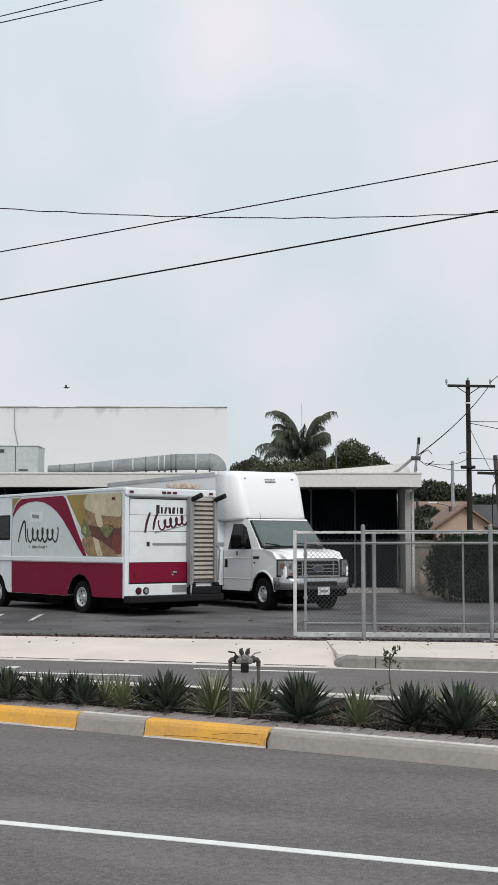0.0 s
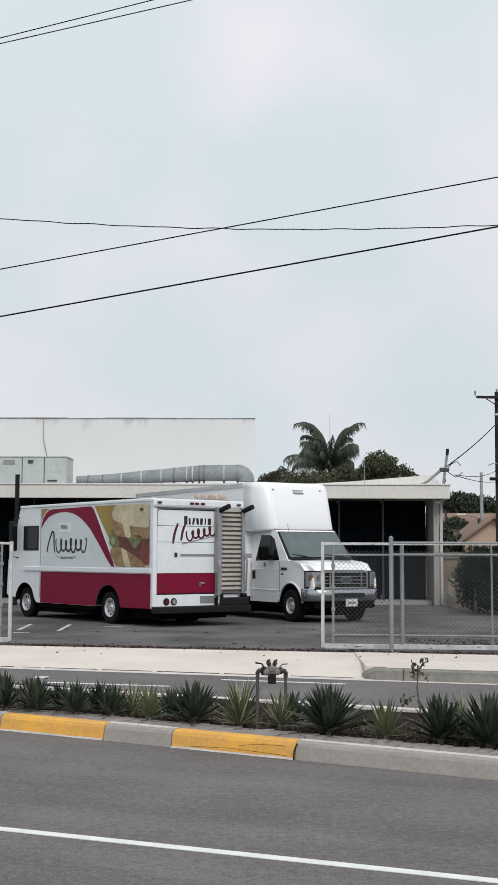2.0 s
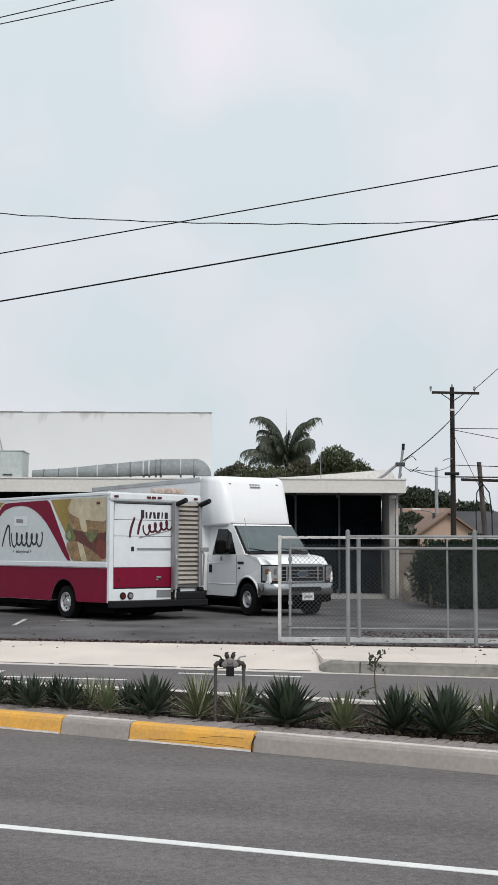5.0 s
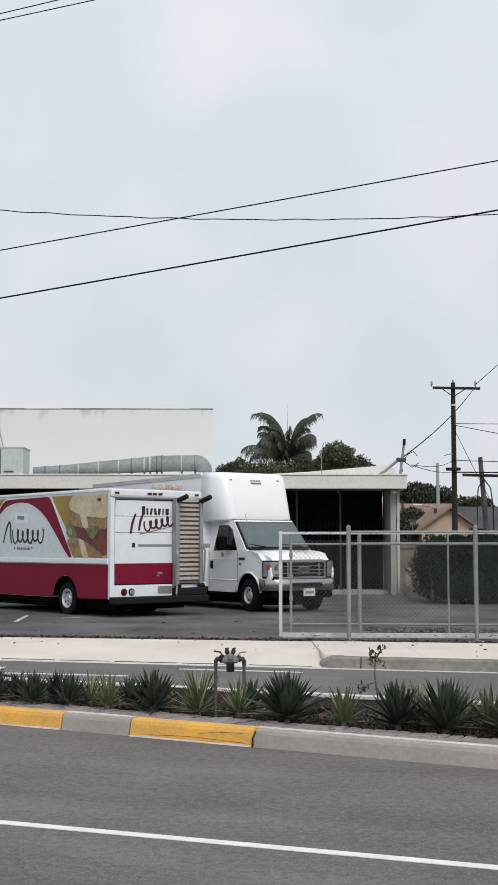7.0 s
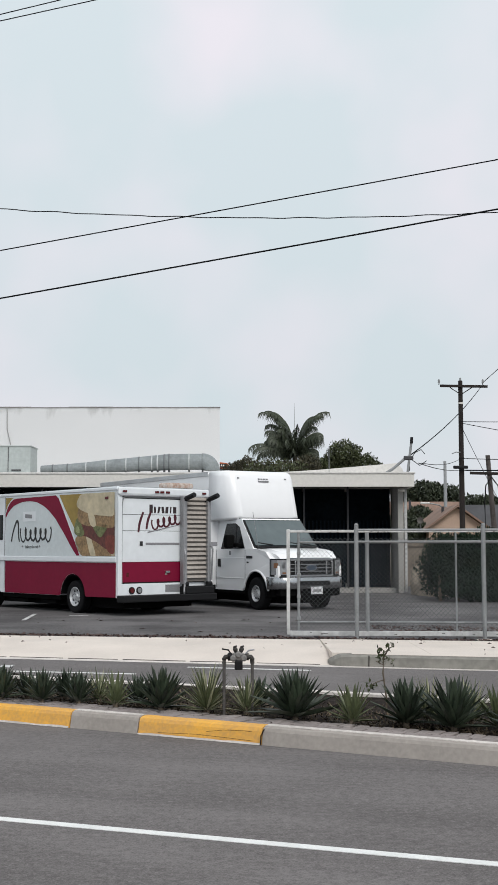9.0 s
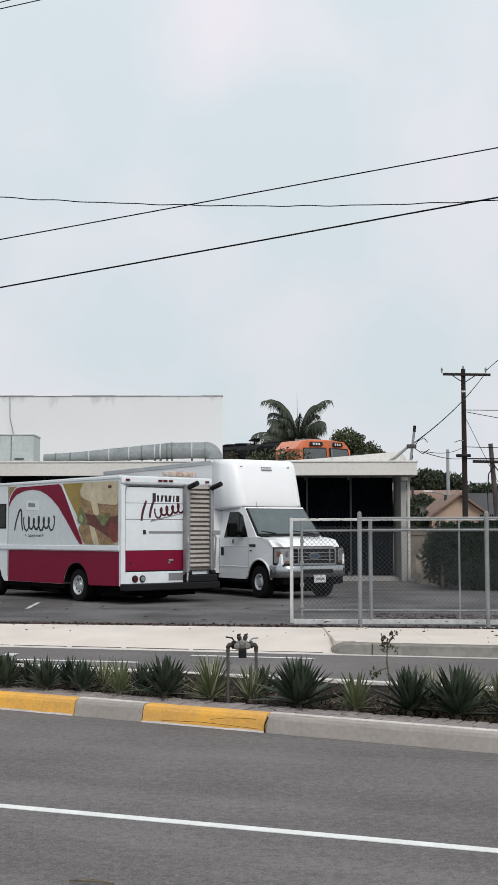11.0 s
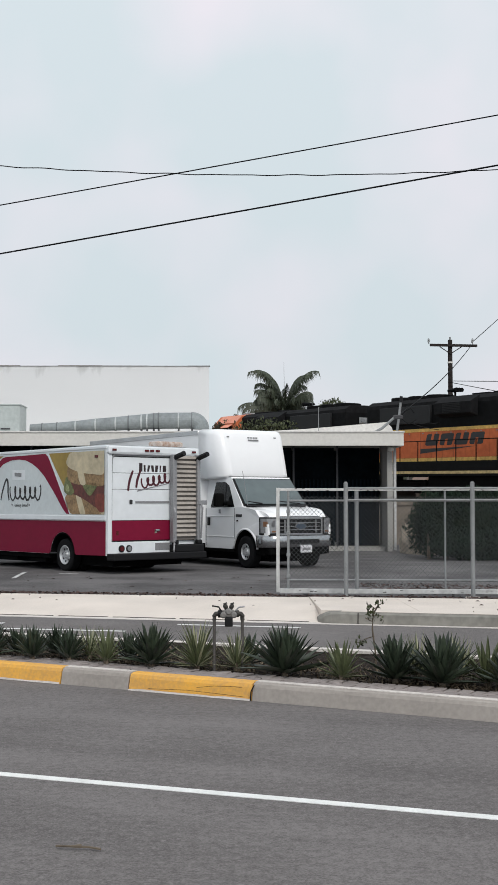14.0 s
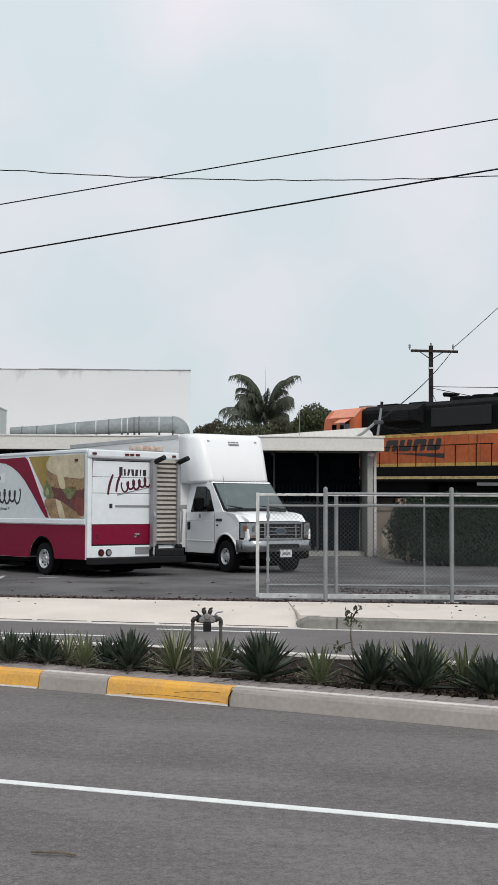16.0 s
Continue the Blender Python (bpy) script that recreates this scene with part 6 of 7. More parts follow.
            part("step", B(x - 0.3, x + 0.3, s * 1.4 - 0.1, s * 1.4 + 0.1, 0.55, 0.60), LOCO_BLACK, v)
            part("step", B(x - 0.3, x + 0.3, s * 1.4 - 0.1, s * 1.4 + 0.1, 0.95, 1.0), LOCO_BLACK, v)
    # roof: fans, exhaust, horn
    for x in (-14.9, -13.5, -12.1):
        f = part("radiator_fan", loft(bmesh.new(), [ring(r_, 22, (x, 0, z), 'z') for z, r_ in ((5.0, 0.66), (5.16, 0.66), (5.20, 0.60))]), LOCO_BLACK, v)
        part("fan_guard", loft(bmesh.new(), [ring(r_, 22, (x, 0, z), 'z') for z, r_ in ((5.201, 0.52), (5.215, 0.30))]), LOCO_GREY, f)
    part("exhaust", B(-9.4, -8.2, -0.30, 0.30, 5.0, 5.12, 0.03), LOCO_GREY, v)
    part("brake_fan", B(-7.6, -6.0, -0.55, 0.55, 5.0, 5.10, 0.03), LOCO_GREY, v)
    part("lifting_rail", pipe(bmesh.new(), [(-15.6, 0.6, 4.98), (-15.6, 0.6, 5.22), (-15.3, 0.6, 5.24)], 0.02, 6), LOCO_BLACK, v)
    horn = part("horn", R_((-11.0, 0, 5.0), (-11.0, 0, 5.32), 0.05, 8), LOCO_BLACK, v)
    for dy in (-0.14, 0, 0.14):
        part("bell", R_((-11.35, dy, 5.36), (-10.7, dy, 5.38), 0.05, 10, 0.11), LOCO_BLACK, horn)
    # rear class lights and number
    part("rear_light_box", B(x0 - 0.06, x0, -0.34, 0.34, 4.02, 4.36, 0.03), GALV, v)
    for y in (-0.15, 0.15):
        part("rear_light", R_((x0 - 0.09, y, 4.19), (x0 - 0.055, y, 4.19), 0.11, 14), CLEAR_LENS, v)
    part("number_bar", B(x0 - 0.022, x0 - 0.013, -0.30, 0.30, 3.02, 3.14), BLACK_PRINT, v)
    # cab
    c0, c1 = -5.6, -3.2
    cab = part("cab", PR([(c0, -1.5, 1.89), (c0, -1.5, 4.45), (c0, -1.12, 4.92), (c0, 1.12, 4.92), (c0, 1.5, 4.45), (c0, 1.5, 1.89)], (c1 - c0, 0, 0)), mat("cab_orange", (0.66, 0.165, 0.062), 0.55, grain=4, stain=0.7, vary=0.12, bump=0.03), v, "orange wide-nose cab")
    part("cab_roof", PR([(c0 - 0.02, -1.52, 4.46), (c0 - 0.02, -1.13, 4.94), (c0 - 0.02, -0.6, 5.02), (c0 - 0.02, 0.6, 5.02), (c0 - 0.02, 1.13, 4.94), (c0 - 0.02, 1.52, 4.46), (c0 - 0.02, 1.10, 4.90), (c0 - 0.02, -1.10, 4.90)], (c1 - c0 - 0.15, 0, 0)), ORANGE_PALE, cab, "sun-faded cab roof")
    part("roof_unit", B(-5.35, -4.4, -0.5, 0.5, 5.0, 5.12, 0.03), GALV, cab)
    for s in (-1, 1):
        part("cab_window", B(-5.15, -4.35, s * 1.5 - 0.006, s * 1.5 + 0.008, 3.62, 4.30), GLASS, cab)
        part("window_post", B(-4.80, -4.70, s * 1.51 - 0.008, s * 1.51 + 0.01, 3.6, 4.32), GALV, cab)
        part("sunshade", PR([(-5.25, s * 1.51, 4.36), (-4.3, s * 1.51, 4.36), (-4.3, s * 1.82, 4.16), (-5.25, s * 1.82, 4.16)], (0, 0, 0.025)), ORANGE_PALE, cab, "faded orange window awning")
        part("cab_black_band", B(c0, c1 + 0.3, s * 1.503 - 0.003, s * 1.503 + 0.006, 1.89, 1.945), LOCO_BLACK, cab)
        part("yellow_band", B(c0, c1, s * 1.503 - 0.003, s * 1.503 + 0.006, 1.95, 2.07), LOCO_YELLOW, cab)
        for k in range(3):
            part("number_bar", B(-4.84 + k * 0.27, -4.65 + k * 0.27, s * 1.506 - 0.003, s * 1.506 + 0.006, 2.72, 3.16), BLACK_PRINT, cab)
        part("mirror", B(-4.2, -4.15, s * 1.72 - 0.12, s * 1.72 + 0.12, 3.7, 4.1, 0.01), LOCO_BLACK, cab)
    # raked, slightly pointed front of the cab with its windows and number boards
    def face(y, z, o=0.0):
        return (c1 + 0.12 + 0.30 * (1 - abs(y) / 1.5) + 0.26 * (4.92 - min(4.92, max(z, 3.6))) / 1.3 + o, y, z)
    outline = [(-1.5, 1.89), (-1.5, 3.6), (-1.5, 4.45), (-1.12, 4.92), (0, 4.94), (1.12, 4.92), (1.5, 4.45), (1.5, 3.6), (1.5, 1.89), (0, 1.89)]
    bm = loft(bmesh.new(), [[(c1, a, b) for a, b in outline], [face(a, b) for a, b in outline]])
    bmesh.ops.triangulate(bm, faces=[f for f in bm.faces if len(f.verts) > 4])
    part("cab_front", bm, mat("cab_orange", (0.66, 0.165, 0.062)), cab)
    for s in (-1, 1):
        for nm, q, o, m in (("windscreen_seal", ((0.09, 3.72), (1.42, 3.74), (1.34, 4.50), (0.10, 4.53)), 0.02, BLACK_PLASTIC), ("windscreen", ((0.14, 3.78), (1.36, 3.80), (1.28, 4.44), (0.15, 4.47)), 0.035, mat("loco_glass", (0.10, 0.11, 0.115), 0.1, bump=0))):
            part(nm, PR([face(s * a, b, o) for a, b in q], (0.014, 0, 0.003)), m, cab, "windscreen mirroring grey sky" if nm == "windscreen" else "")
        nb = part("number_board", PR([face(s * a, b, 0.03) for a, b in ((0.30, 4.62), (0.98, 4.62), (0.95, 4.84), (0.30, 4.84))], (0.06, 0, 0.01)), BLACK_PLASTIC, cab)
        for k in range(3):
            y = s * 0.63 - 0.20 + k * 0.15
            part("number_bar", PR([face(a, b, 0.096) for a, b in ((y, 4.67), (y + 0.09, 4.67), (y + 0.09, 4.79), (y, 4.79))], (0.008, 0, 0.002)), HANDRAIL_WHITE, nb)
    # nose
    bm = bmesh.new()
    n0 = -0.95
    loft(bm, [[(c1 + 0.3, -1.45, 1.455), (c1 + 0.3, -1.45, 3.45), (c1 + 0.3, -1.15, 3.74), (c1 + 0.3, 1.15, 3.74), (c1 + 0.3, 1.45, 3.45), (c1 + 0.3, 1.45, 1.455)],
              [(n0 - 0.12, -1.42, 1.455), (n0 - 0.12, -1.42, 3.42), (n0 - 0.12, -1.22, 3.68), (n0 - 0.12, 1.22, 3.68), (n0 - 0.12, 1.42, 3.42), (n0 - 0.12, 1.42, 1.455)],
              [(n0, -1.33, 1.455), (n0, -1.33, 3.36), (n0, -1.16, 3.60), (n0, 1.16, 3.60), (n0, 1.33, 3.36), (n0, 1.33, 1.455)]])
    nose = part("nose", bm, ORANGE, v, "broad orange nose with black and yellow stripes")
    part("nose_top", PR([(c1 + 0.3, -1.12, 3.742), (c1 + 0.3, 1.12, 3.742), (n0 - 0.13, 1.18, 3.69), (n0 - 0.13, -1.18, 3.69)], (0, 0, 0.006)), LOCO_BLACK, nose)
    part("nose_stripe", PR([(n0 + 0.001, -1.24, 3.46), (n0 + 0.001, 1.24, 3.46), (n0 + 0.001, 1.16, 3.58), (n0 + 0.001, -1.16, 3.58)], (0.006, 0, 0)), LOCO_YELLOW, nose)
    for s in (-1, 1):
        pts, ptsb = [], []
        for k in range(9):
            f = k / 8
            ptsb.append((s * 1.32 * (1 - f) + s * 0.02 * f, 2.04 - 0.42 * max(0, f - 0.35) ** 1.5 / 0.65 ** 1.5))
        part("nose_black", PR([(n0 + 0.001, a, b) for a, b in ptsb] + [(n0 + 0.001, s * 0.02, 1.47), (n0 + 0.001, s * 1.32, 1.47)], (0.005, 0, 0)), LOCO_BLACK, nose)
        bm = bmesh.new()
        for (a, b), (c, d) in zip(ptsb, ptsb[1:]):
            prism(bm, [(n0 + 0.006, a, b), (n0 + 0.006, c, d), (n0 + 0.006, c, d + 0.09), (n0 + 0.006, a, b + 0.09)], (0.005, 0, 0))
        part("nose_curve", bm, LOCO_YELLOW, nose)
        for nm, za, zb, m, o in (("side_black", 1.47, 1.95, LOCO_BLACK, 0.012), ("side_yellow", 1.95, 2.07, LOCO_YELLOW, 0.014)):
            part(nm, PR([(c1 + 0.3, s * (1.45 + o), za), (n0 - 0.12, s * (1.42 + o), za), (n0 - 0.12, s * (1.42 + o), zb), (c1 + 0.3, s * (1.45 + o), zb)], (0, s * 0.003, 0)), m, nose)
            part(nm, PR([(n0 - 0.12, s * (1.42 + o), za), (n0 + 0.004, s * (1.33 + o), za), (n0 + 0.004, s * (1.33 + o), zb), (n0 - 0.12, s * (1.42 + o), zb)], (0.002, s * 0.003, 0)), m, nose)
        part("ditch_light", R_((-0.70, s * 1.05, 1.74), (-0.60, s * 1.05, 1.74), 0.10, 16), LAMP_ON if "leading" in name_label else CLEAR_LENS, v, "round ditch light")
        part("ditch_bracket", B(-0.8, -0.69, s * 1.05 - 0.12, s * 1.05 + 0.12, 1.45, 1.86, 0.02), LOCO_BLACK, v)
        for k in range(2):
            yy = s * (0.29 + 0.57 * k)
            part("mark_block", PR([(n0 + 0.008, yy - 0.35, 2.46), (n0 + 0.008, yy + 0.15, 2.46), (n0 + 0.008, yy + 0.35, 2.80), (n0 + 0.008, yy - 0.15, 2.80)], (0.005, 0, 0)), BLACK_PRINT, nose)
        part("handrail", pipe(bmesh.new(), [(-0.12, s * 0.55, 1.45), (-0.12, s * 0.55, 2.35), (-0.12, s * 1.4, 2.35), (-0.12, s * 1.4, 1.45)], 0.024, 6), LOCO_BLACK, v)
    lb = part("headlight_box", B(n0 - 0.03, n0 + 0.05, -0.13, 0.13, 3.12, 3.60, 0.03), LOCO_BLACK, nose)
    for z in (3.25, 3.47):
        part("headlight", R_((n0 + 0.05, 0, z), (n0 + 0.075, 0, z), 0.07, 16), LAMP_ON if "leading" in name_label else CLEAR_LENS, nose, "round headlight")
    part("nose_door_seam", B(n0 + 0.002, n0 + 0.018, -0.03, 0.03, 1.62, 2.9), LOCO_BLACK, nose)
    part("walkway", B(-0.94, -0.06, -1.45, 1.45, 1.452, 1.465), LOCO_BLACK, v)
    for o in v.children_recursive:
        o.data.transform(Matrix.Diagonal((1, 1.15, 1, 1)))
    return v


lead = locomotive("leading orange and black diesel locomotive with lit headlights")
trail = locomotive("trailing orange and black diesel locomotive coupled back to back")
UNIT = 17.43


def train_row(t):
    dt = t - 13.5
    s = 6.909 * dt + 0.5 * 0.059 * dt * dt if t > 9 else 6.909 * -4.5 + 0.5 * 0.059 * 20.25 + 6.64 * (t - 9)
    grade = -GRADE * s
    return s, grade
# ---- trees, poles, cables and houses beyond ----
def frond(bm, base, az, el, length, droop, rnd, n=16):
    """A feather leaf: nearly straight at first, then arching over, with hanging leaflets."""
    p = Vector(base)
    a = el
    pts = [p.copy()]
    for k in range(n):
        p = p + Vector((math.cos(az) * math.cos(a), math.sin(az) * math.cos(a), math.sin(a))) * length / n
        a -= droop / n * (0.25 + 3.7 * (k / n) ** 4)
        pts.append(p.copy())
    side = Vector((-math.sin(az), math.cos(az), 0))
    for k in range(3, n + 1):
        d = (pts[k] - pts[k - 1]).normalized()
        for sub in range(7):
            q = pts[k - 1].lerp(pts[k], sub / 7 + rnd.uniform(0, 0.12))
            ll = 1.08 * math.sin(math.pi * min(0.93, 0.16 + 0.78 * k / n)) ** 0.6 * rnd.uniform(0.5, 1.15)
            for s in (-1, 1):
                tip = q + side * s * ll * rnd.uniform(0.2, 0.6) + d * ll * 0.30 + Vector((0, 0, -ll * rnd.uniform(0.55, 1.1)))
                w = d * 0.022
                bm.faces.new([bm.verts.new(q - w), bm.verts.new(q + w), bm.verts.new(tip)])
    pipe(bm, pts, 0.026, 4)


def palm(x, y, z_crown):
    t = thing("palm_tree", pose(x, y, 0), "tall feathery green palm with drooping fronds", "palm tree")
    part("trunk", R_((0, 0, -0.1), (0.05, 0, z_crown), 0.19, 12, 0.15), BARK, t)
    r = random.Random(11)
    bm = bmesh.new()
    left, right = math.pi, 0.0
    leaves = [(left, 1.34, 4.0, 2.5), (left + 0.35, 1.37, 3.8, 2.3), (left - 0.4, 1.38, 3.6, 2.2), (left + 0.1, 1.44, 3.4, 1.9), (left - 0.2, 1.28, 3.1, 2.6), (left + 0.5, 1.4, 2.7, 2.0), (left, 1.48, 2.8, 1.5),
              (right, 1.34, 3.9, 2.3), (right + 0.4, 1.36, 3.6, 2.3), (right - 0.4, 1.40, 3.3, 2.2), (right, 1.18, 2.6, 3.0), (right + 0.5, 1.08, 2.3, 3.0), (right - 0.4, 1.12, 2.4, 3.0), (right, 1.46, 2.9, 1.6),
              (left, 1.08, 2.5, 3.2), (left + 0.3, 1.0, 2.4, 3.2), (left - 0.3, 0.94, 2.5, 3.2), (left, 0.55, 3.3, 2.2), (left + 0.3, 0.46, 3.1, 2.2), (left - 0.25, 0.36, 2.7, 2.0),
              (right + 0.1, 0.6, 1.7, 2.4), (right - 0.3, 0.4, 1.6, 2.0), (1.6, 1.3, 2.5, 2.2), (-1.5, 1.35, 2.5, 2.0), (-1.2, 1.0, 2.1, 2.8), (-2.0, 0.9, 2.1, 2.8), (-1.7, 0.5, 1.8, 2.2), (1.3, 0.8, 1.9, 2.6)]
    leaves += [(r.choice((left, right)) + r.uniform(-0.7, 0.7), r.uniform(0.85, 1.42), r.uniform(1.9, 3.1), r.uniform(2.2, 3.2)) for _ in range(16)]
    for az, el, ln, dr in leaves:
        frond(bm, (0.05, 0, z_crown), az, el, ln, dr, r)
    part("crown", bm, PALM, t)
    part("spear", R_((0.05, 0, z_crown), (0.0, 0, z_crown + 3.4), 0.022, 6, 0.005), PALM, t)
    return t


palm(3.35, 78.0, 7.3)


def tree(name, x, y, lumps, leaves, size, m, label, seed, trunk_top):
    r = random.Random(seed)
    t = thing(name, pose(x, y, 0), label, name.replace("_", " "))
    bm = bmesh.new()
    rod(bm, (0, 0, -0.1), (0, 0, trunk_top), 0.22, 10, 0.13)
    for c, _ in lumps[:6]:
        rod(bm, (0, 0, trunk_top * 0.8), c, 0.09, 6, 0.03)
    part("trunk", bm, BARK, t)
    bm = bmesh.new()
    total = sum(q[0] * q[2] for _, q in lumps)
    for c, q in lumps:
        leaf_cloud(bm, c, q, int(leaves * q[0] * q[2] / total), size, r)
    part("crown", bm, m, t)
    return t


def lumps_of(seed, spread, zlo, zhi, n, rad):
    r = random.Random(seed)
    return [((r.uniform(-spread, spread), r.uniform(-spread * .5, spread * .5), r.uniform(zlo, zhi)), (rad * r.uniform(.7, 1.2), rad * r.uniform(.7, 1.2), rad * r.uniform(.55, .9))) for _ in range(n)]


tree("round_tree", 7.6, 84.0, [((-2.2, 0, 6.5), (1.3, 1.3, 1.2)), ((-0.6, 0, 7.7), (1.3, 1.3, 1.1)), ((-1.1, 0.3, 7.0), (1.2, 1.2, 1.1)), ((0.6, 0, 6.9), (1.3, 1.3, 1.0)), ((1.7, 0, 6.4), (1.0, 1.0, 0.8)), ((2.1, 0, 5.9), (0.9, 0.9, 0.8)), ((-0.3, 0, 5.9), (2.4, 1.6, 1.2)), ((-3.0, 0, 6.8), (0.9, 1.0, 0.9))], 26000, 0.095, LEAF, "broad round dark green tree with uneven crown", 21, 5.0)
tree("shrub_tree", 1.15, 50.0, [((-0.5, 0, 4.5), (0.8, 0.7, 0.6)), ((0.3, 0, 4.75), (0.7, 0.7, 0.5)), ((1.0, 0, 4.6), (0.6, 0.6, 0.5)), ((0.2, 0, 4.0), (1.3, 0.8, 0.6)), ((-0.9, 0.2, 4.2), (0.5, 0.5, 0.4))], 1500, 0.07, LEAF, "thin olive-green tree top behind the roof", 22, 4.0)
tree("shrub_tree", 0.7, 76.0, [((-1.2, 0, 6.1), (0.8, 0.8, 0.7)), ((-0.4, 0, 6.3), (0.9, 0.8, 0.8)), ((0.8, 0, 6.0), (1.1, 0.8, 0.9)), ((2.0, 0, 6.1), (1.0, 0.8, 0.8)), ((3.2, 0, 6.0), (1.0, 0.8, 0.8)), ((0.6, 0, 5.2), (2.4, 1.0, 1.0)), ((-0.9, 0, 5.6), (1.2, 0.9, 0.9)), ((3.4, 0, 6.5), (0.9, 0.8, 0.7))], 20000, 0.085, BROWN_LEAF, "tangled dark green tree round the palm's foot", 23, 5.0)
for i, (x, y, s, z0, z1, n, rad) in enumerate(((19.2, 128, 2.6, 3.4, 6.9, 9, 1.7), (24.5, 132, 2.6, 3.2, 6.6, 8, 1.7), (28.5, 130, 2.2, 2.8, 5.8, 8, 1.6), (33.5, 126, 3.0, 3.0, 6.0, 9, 1.9), (15.5, 105, 1.6, 1.5, 4.6, 9, 1.4), (12.8, 96, 1.2, 1.2, 3.8, 8, 1.2))):
    tree("round_tree", x, y, lumps_of(40 + i, s, z0, z1, n, rad), 11000, 0.21, LEAF_DARK, "dark green street tree beyond the railway", 50 + i, z0 + 1)
for i, (x, y, h) in enumerate(((28.6, 104, 3.4), (23.3, 97, 2.6), (27.3, 100, 3.2))):
    tree("bush", x, y, lumps_of(60 + i, 1.0, 1.0, h, 6, 0.9), 4000, 0.11, LEAF, "light green garden bush by the houses", 70 + i, 1.2)


def hedge():
    h = thing("hedge", pose(6.45, 34.0, 0.1), "dense dark green clipped bush behind the fence", "hedge")
    bm = bmesh.new()
    for k in range(9):
        rod(bm, (-1 + k * 0.5, 0, 0), (-1.0 + k * 0.52, 0.2, 1.2), 0.05, 6, 0.02)
    part("stem", bm, BARK, h)
    bm = bmesh.new()
    r = random.Random(31)
    for c, q, n in (((-0.55, 0.6, 1.0), (0.95, 0.9, 0.95), 4200), ((0.4, 0.3, 1.05), (1.2, 1.1, 0.95), 5200), ((1.7, 0.1, 1.05), (1.3, 1.1, 0.95), 5200), ((3.2, 0, 1.0), (1.4, 1.1, 0.95), 4500), ((0.6, -0.4, 0.45), (1.6, 0.8, 0.5), 2500), ((2.6, -0.6, 0.45), (1.6, 0.8, 0.5), 2500)):
        leaf_cloud(bm, c, q, int(n * 2.4), 0.055, r)
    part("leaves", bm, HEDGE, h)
    # solid near-black lumps stand in for the shade between the leaves
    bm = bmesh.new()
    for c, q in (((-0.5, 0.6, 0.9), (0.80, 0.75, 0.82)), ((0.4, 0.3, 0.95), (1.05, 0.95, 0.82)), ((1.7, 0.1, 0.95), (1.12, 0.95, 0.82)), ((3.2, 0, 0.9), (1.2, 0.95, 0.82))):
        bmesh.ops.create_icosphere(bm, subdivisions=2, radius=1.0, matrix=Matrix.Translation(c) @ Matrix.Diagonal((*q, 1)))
    part("inner_core", bm, mat("hedge_inner_shade", (0.010, 0.015, 0.007), 0.95, spec=0.05), h)
    return h


hedge()


def board_fence():
    f = thing("board_fence", pose(5.9, 46.5, 0.1), "low weathered beige board fence beside the railway", "fence")
    r = random.Random(4)
    for k in range(18):
        part("board", B(k * 0.30, k * 0.30 + 0.285, 0, 0.03, 0.0, 1.75 + r.uniform(-0.03, 0.03)), PALE_WOOD, f)
    part("rail", B(0, 5.4, -0.05, -0.001, 1.5, 1.6), PALE_WOOD, f)
    return f


board_fence()


def earth_mound():
    bm = bmesh.new()
    bmesh.ops.create_icosphere(bm, subdivisions=4, radius=1.0)
    for v in bm.verts:
        d = v.co.normalized()
        k = 1 + 0.22 * noise.noise(d * 2.5) + 0.08 * noise.noise(d * 8)
        v.co = Vector((d.x * 0.72, d.y * 1.5, max(-0.1, d.z * 1.35))) * k
    tagged(part("earth_mound", bm, mat("pale_earth", (0.46, 0.39, 0.31), 0.95, grain=14, stain=2, vary=0.2, bump=0.6), at=pose(6.0, 38.2, 0.1)), "dry tan earth mound beside the hedge", "mound", kind="structure")


earth_mound()


def sag(a, b, drop, n=24):
    a, b = Vector(a), Vector(b)
    return [a.lerp(b, k / n) - Vector((0, 0, drop * 4 * (k / n) * (1 - k / n))) for k in range(n + 1)]


def utility_pole():
    p = thing("utility_pole", pose(12.19, 68.0, 0.16), "dark wooden utility pole with one crossarm and insulators", "utility pole")
    part("shaft", R_((0, 0, -0.1), (0, 0, 10.62), 0.17, 14, 0.12), WOOD_POLE, p)
    arm = part("crossarm", B(-1.32, 1.32, -0.06, 0.06, 10.22, 10.36, 0.01), WOOD_POLE, p, at=pose(0, -0.18, 0, 0, 0.9, 0))
    for s in (-1, 1):
        part("brace", R_((s * 0.62, -0.2, 10.22), (0, -0.14, 9.82), 0.025, 6), WOOD_POLE, p)
        ins = part("insulator", loft(bmesh.new(), [ring(r_, 10, (s * 1.22, -0.18, z), 'z') for z, r_ in ((10.36, 0.03), (10.46, 0.03), (10.48, 0.07), (10.56, 0.05), (10.58, 0.075), (10.68, 0.03))]), GALV, p)
    part("pole_pin", R_((0, 0, 10.6), (0, 0, 10.78), 0.05, 8), GALV, p)
    part("band", R_((0, 0, 9.3), (0, 0, 9.40), 0.15, 12), HANDRAIL_WHITE, p, "pale band round the shaft")
    part("street_lamp_arm", pipe(bmesh.new(), [(0, -0.1, 6.6), (-0.3, -0.1, 6.62), (-0.55, -0.1, 6.52)], 0.03, 6), GALV, p)
    part("cable_box", B(-0.5, 0.32, -0.28, -0.14, 5.68, 5.86, 0.05), BLACK_PLASTIC, p)
    return p


utility_pole()


